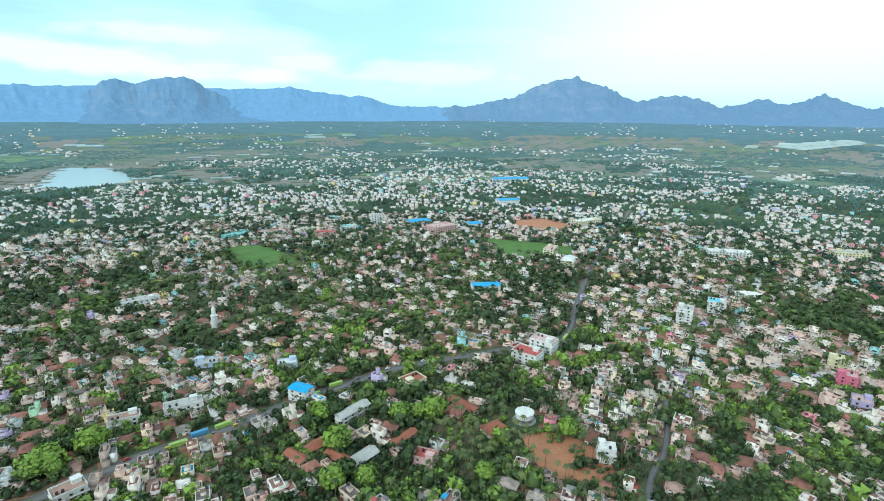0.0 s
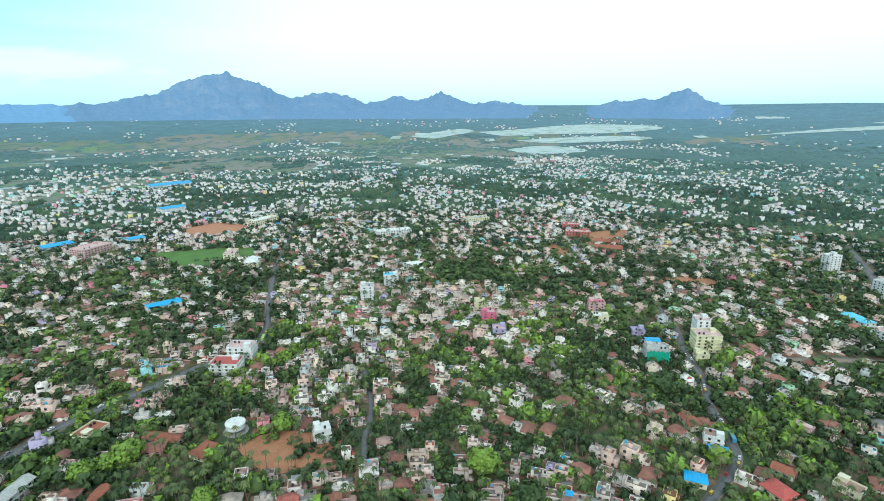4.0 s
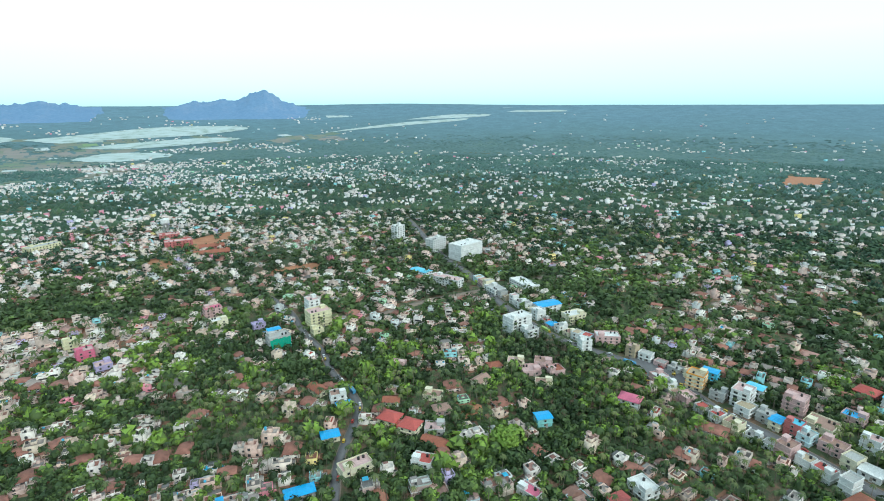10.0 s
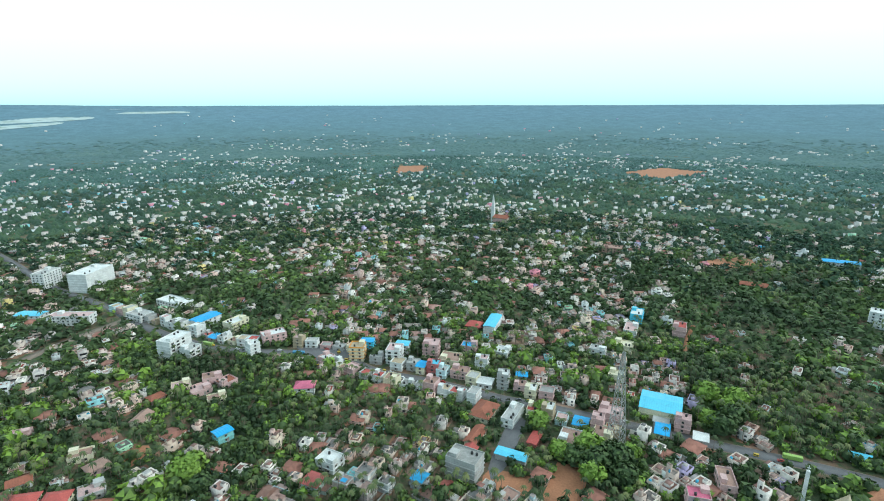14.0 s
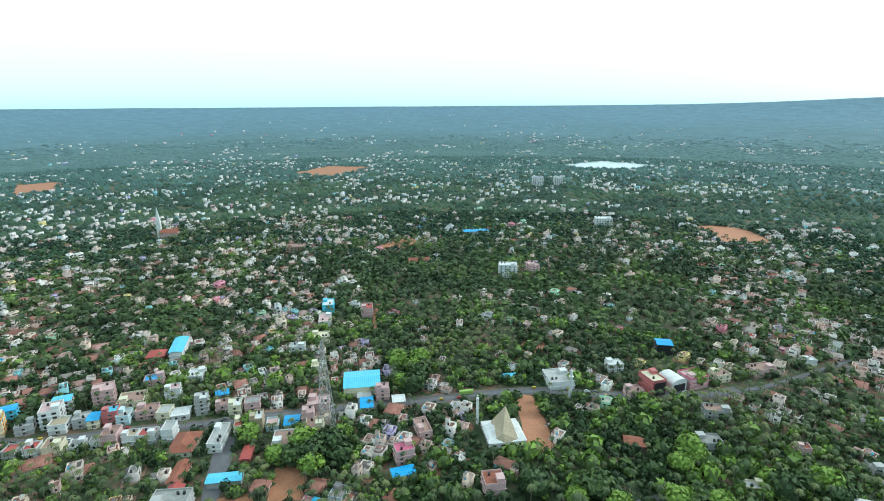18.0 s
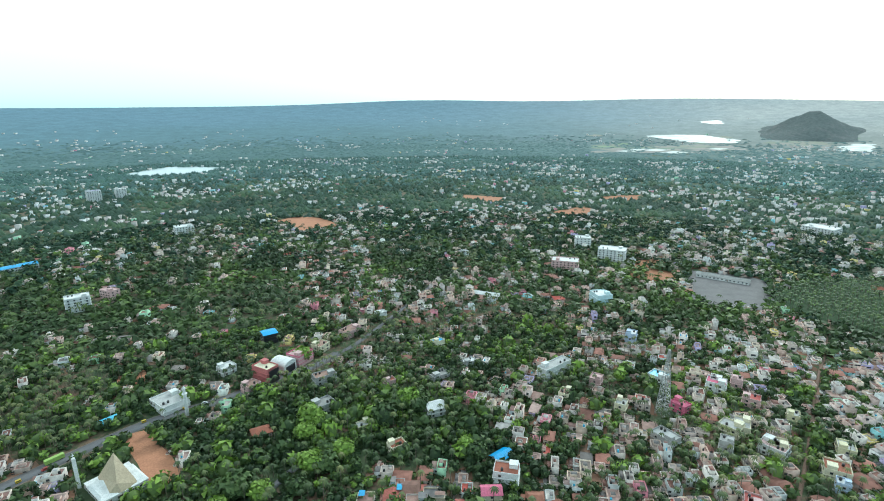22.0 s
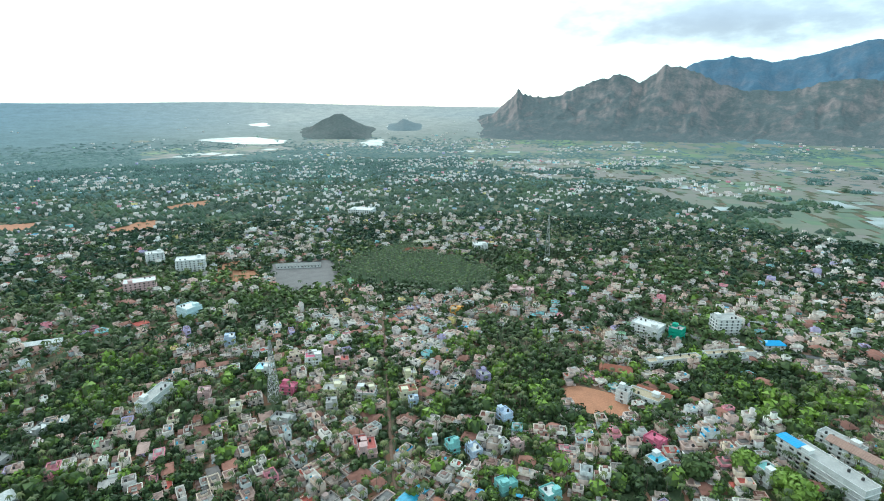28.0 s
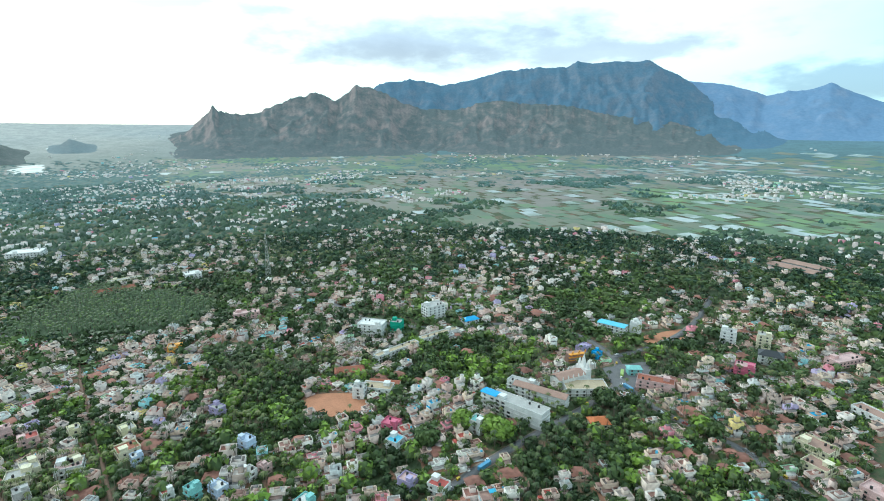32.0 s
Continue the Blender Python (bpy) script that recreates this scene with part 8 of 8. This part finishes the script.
def street_rows():
    """Shop houses wall to wall along the busy streets, wherever the frontage is still open."""
    rng = random.Random(41)
    pale = paint("pale_cyan_paint", (0.6, 0.74, 0.76), 0.8, 0, 3.0, 0.3)
    walls = [M_CREAM, M_CREAM, M_GREY, M_PINK, M_PINK, M_WHITE, M_WHITE, M_WHITE, pale, M_TAN]
    roofs = [M_BROWN, M_BROWN, M_GREY, M_CONCRETE, M_PINK, M_PINK, M_TERRA, M_REDROOF, M_WHITE, M_TAN, M_BLUE]
    says = {id(M_CREAM): "cream", id(M_GREY): "weathered grey", id(M_PINK): "pale pink", id(M_WHITE): "stained white", id(pale): "pale blue", id(M_TAN): "tan"}
    made = 0
    for line, side, off in (
            ([(399, -72), (376, -106), (338, -128), (304, -162), (264, -196), (237, -223)], 1, 12), ([(376, -106), (338, -128), (304, -162), (264, -196), (237, -223), (203, -254)], -1, 12),
            ([(560, 86), (496, 35), (430, -19), (399, -72)], 1, 13), ([(560, 86), (496, 35), (430, -19), (399, -72)], -1, 13),
            ([(-135, 292), (-95, 328), (-60, 354), (-32, 374), (30, 398)], 1, 12), ([(-187, 249), (-135, 292), (-95, 328)], -1, 12),
            ([(-404, 129), (-379, 139), (-357, 147), (-318, 178), (-295, 187)], -1, 11), ([(239, 100), (287, 110), (328, 149), (356, 169)], -1, 9)):
        pts = smooth_line(line, 2.0)
        nextat = 0.0
        run = 0.0
        for k in range(1, len(pts)):
            (x0, y0), (x1, y1) = pts[k - 1], pts[k]
            step = math.hypot(x1 - x0, y1 - y0)
            run += step
            if run < nextat or step < 0.01:
                continue
            u, v = (x1 - x0) / step, (y1 - y0) / step
            w, d = rng.uniform(7.5, 11.5), rng.uniform(8, 12)
            x, y = x1 - v * side * (off + rng.uniform(0, 1.5)), y1 + u * side * (off + rng.uniform(0, 1.5))
            if any(math.hypot(x - a, y - b) < r * 0.95 + w * 0.5 for a, b, r in BUILT) or made >= 46:
                continue
            wall, roof = rng.choice(walls), rng.choice(roofs)
            st = rng.choice((1, 2, 2, 2, 3))
            building("shop_house", "%s %s shop house facing the street" % (says[id(wall)], ("one-storey", "two-storey", "three-storey")[st - 1]), "shop", x, y, w, d, st, math.degrees(math.atan2(v, u)) + (0 if side > 0 else 180), wall, roof,
                     "sheet" if roof is M_BLUE else "flat", 3.4, 3.6, 5, None, False, rng.random() < 0.5)
            made += 1
            nextat = run + w * 0.95


street_rows()
area("meadow", PLANTATION, paint("dark_grass", (0.045, 0.085, 0.028), 0.9, 0, 6.0, 0.6), "dark green grass under the plantation", "meadow", 0.1)
# Great trees that stand over the roofs, quarter by quarter
EAST_TREES = [
    (192, -194), (184, -199), (188, -211), (179, -212), (180, -224), (175, -231), (174, -204), (202, -324), (201, -339), (187, -336),
    (182, -302), (170, -301), (174, -315), (234, -211), (222, -199), (260, 4), (248, -3), (182, -205), (175, -210), (171, -219),
    (160, -213), (168, -198), (202, -338), (185, -324), (200, -324), (177, -301), (-7, -307)]
SOUTH_TREES = [
    (-14, -322), (-22, -286), (-29, -284), (-20, -273), (-12, -275), (34, -265), (26, -263), (34, -251), (-70, -325), (-78, -331),
    (-80, -321), (-50, -318), (-57, -312), (55, -248), (14, -258), (-4, -258)]
NORTH_TREES = [
    (-52, 248), (-39, 242), (-57, 239), (-60, 271), (-77, 302), (-70, 306), (-82, 293), (-26, 303), (-15, 306), (-4, 306),
    (25, 247), (80, 286), (-220, 256), (-211, 249), (-221, 245), (-215, 269), (-203, 269)]
WEST_TREES = [
    (-10, -324), (-15, -318), (-75, -327), (-82, -329), (-106, -264), (-102, -274), (-2, -414), (-312, -19), (-326, 22), (-320, 29),
    (-365, 107), (-366, 128), (-331, 162), (-327, 168), (-332, 3), (266, 8), (266, 1), (316, 175), (158, 184), (161, 152)]
GREAT_TREES = EAST_TREES + SOUTH_TREES + NORTH_TREES + WEST_TREES
for x, y in GREAT_TREES:
    mark_box(x, y, 5, 5, 0, 1.5)
fill_houses()
fill_trees()
fill_fields()
# Vehicles on the roads
def car_kind(seed, label, length, width, height, box, mat):
    root = new("bus" if box and length > 7 else "van" if box else "car")
    bm = bmesh.new()
    bx(bm, 0, 0, 0.35, length, width, height * (0.86 if box else 0.45))
    if not box:
        bx(bm, length * 0.02, 0, 0.35 + height * 0.45, length * 0.56, width * 0.92, height * 0.42, 0, 0.16)
    bmesh.ops.bevel(bm, geom=bm.edges[:], offset=0.12, segments=1, affect="EDGES")
    part("body", bm, mat, root)
    bm = bmesh.new()
    z = 0.35 + height * (0.48 if not box else 0.45)
    for s in (-1, 1):
        bx(bm, 0, s * width * 0.485, z, length * (0.46 if not box else 0.86), 0.06, height * 0.28)
        bx(bm, s * length * (0.28 if not box else 0.49), 0, z, 0.1, width * 0.8, height * 0.28)
    part("glazing", bm, M_GLASS, root)
    for u in (-0.32, 0.32):
        for s in (-1, 1):
            bm = bmesh.new()
            tube(bm, 0, 0, -0.11, 0.34 if length < 7 else 0.5, 0.22, 10)
            w = part("wheel", bm, M_TANK, root)
            w.matrix_basis = pose(u * length, s * (width / 2 - 0.12), 0.36 if length < 7 else 0.5, 90, 0, 0)
    return tagged(root, label, "bus" if length > 7 else "car", "traffic on the roads")


def traffic():
    kinds = [car_kind(1, "small white car on the road", 3.9, 1.7, 1.5, False, paint("white_car", (0.75, 0.75, 0.75), 0.3)),
             car_kind(2, "small grey car on the road", 4.1, 1.7, 1.5, False, paint("grey_car", (0.2, 0.2, 0.21), 0.3)),
             car_kind(3, "red car on the road", 4.0, 1.7, 1.5, False, paint("red_car", (0.4, 0.05, 0.04), 0.3)),
             car_kind(4, "yellow-black auto rickshaw on the road", 2.7, 1.4, 1.7, True, paint("rickshaw_yellow", (0.6, 0.42, 0.04), 0.5)),
             car_kind(5, "pale green town bus on the road", 10.0, 2.5, 3.0, True, paint("bus_green", (0.35, 0.5, 0.12), 0.4)),
             car_kind(6, "blue and white bus on the road", 10.0, 2.5, 3.0, True, paint("bus_blue", (0.1, 0.3, 0.5), 0.4))]
    rng = random.Random(5)
    used, spots = set(), []
    for line, width in ROADS:
        if width < 5.0:
            continue
        for k in range(1, len(line) - 1):
            x, y = line[k]
            r = math.hypot(x - CX, y - CY)
            if 228 < r < 470 and rng.random() < 0.36:
                d = math.atan2(line[k + 1][1] - line[k - 1][1], line[k + 1][0] - line[k - 1][0])
                s = rng.choice((-1, 1)) * width * 0.27
                spots.append((x - math.sin(d) * s, y + math.cos(d) * s, math.degrees(d) + (180 if s > 0 else 0)))
    for _ in range(14):
        spots.append((rng.uniform(362, 398), rng.uniform(-112, -86), rng.choice((35, 60, 215, 240)) + rng.uniform(-12, 12)))
    for k, (x, y, a) in enumerate(spots):
        pick = kinds[rng.choices(range(6), (6, 4, 2, 5, 1, 1))[0]] if k > 5 else kinds[k]
        m = pose(x, y, 0.16, 0, 0, a)
        if pick in used:
            copy_thing(pick, m)
        else:
            used.add(pick)
            pick.matrix_basis = m


def tree_kind(seed, kind):
    """One tree with trunk and crown as its parts."""
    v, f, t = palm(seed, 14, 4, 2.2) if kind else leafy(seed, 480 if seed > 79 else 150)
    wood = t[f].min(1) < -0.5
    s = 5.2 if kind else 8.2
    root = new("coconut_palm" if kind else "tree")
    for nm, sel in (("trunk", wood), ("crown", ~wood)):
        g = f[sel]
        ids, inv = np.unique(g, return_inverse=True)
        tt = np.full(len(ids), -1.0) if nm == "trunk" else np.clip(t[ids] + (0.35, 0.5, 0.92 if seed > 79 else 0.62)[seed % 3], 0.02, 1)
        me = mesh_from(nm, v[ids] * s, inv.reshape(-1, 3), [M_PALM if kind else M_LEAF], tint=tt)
        ob = new(nm, me)
        ob.parent = root
    return tagged(root, "tall coconut palm with drooping green fronds" if kind else ("dark green", "mid-green", "fresh light green")[seed % 3] + " broadleaf tree with a ragged crown", "palm" if kind else "tree", "palms among the houses" if kind else "trees among the houses")


def near_trees():
    kinds = {0: [tree_kind(k, 0) for k in range(60, 66)], 1: [tree_kind(k, 1) for k in range(70, 75)]}
    rng = random.Random(9)
    used = set()
    great = [tree_kind(k, 0) for k in (80, 83, 86, 81, 82, 84)]
    for x, y in GREAT_TREES:
        pick = rng.choice(great[:3] if rng.random() < 0.66 else great[3:])
        s = rng.uniform(1.5, 2.3)
        m = pose(x, y, 0, 0, 0, rng.uniform(0, 360)) @ Matrix.Diagonal((s, s, s * 0.85, 1))
        o = copy_thing(pick, m) if pick in used else pick
        used.add(pick)
        o.matrix_basis = m
    for x, y, kind, tint in tree_sites:
        pick = rng.choice(kinds[kind])
        s = rng.uniform(0.75, 1.25)
        m = pose(x, y, 0, 0, 0, rng.uniform(0, 360)) @ Matrix.Diagonal((s, s, s * rng.uniform(0.85, 1.1), 1))
        o = copy_thing(pick, m) if pick in used else pick
        used.add(pick)
        o.matrix_basis = m


near_houses()
near_trees()
traffic()
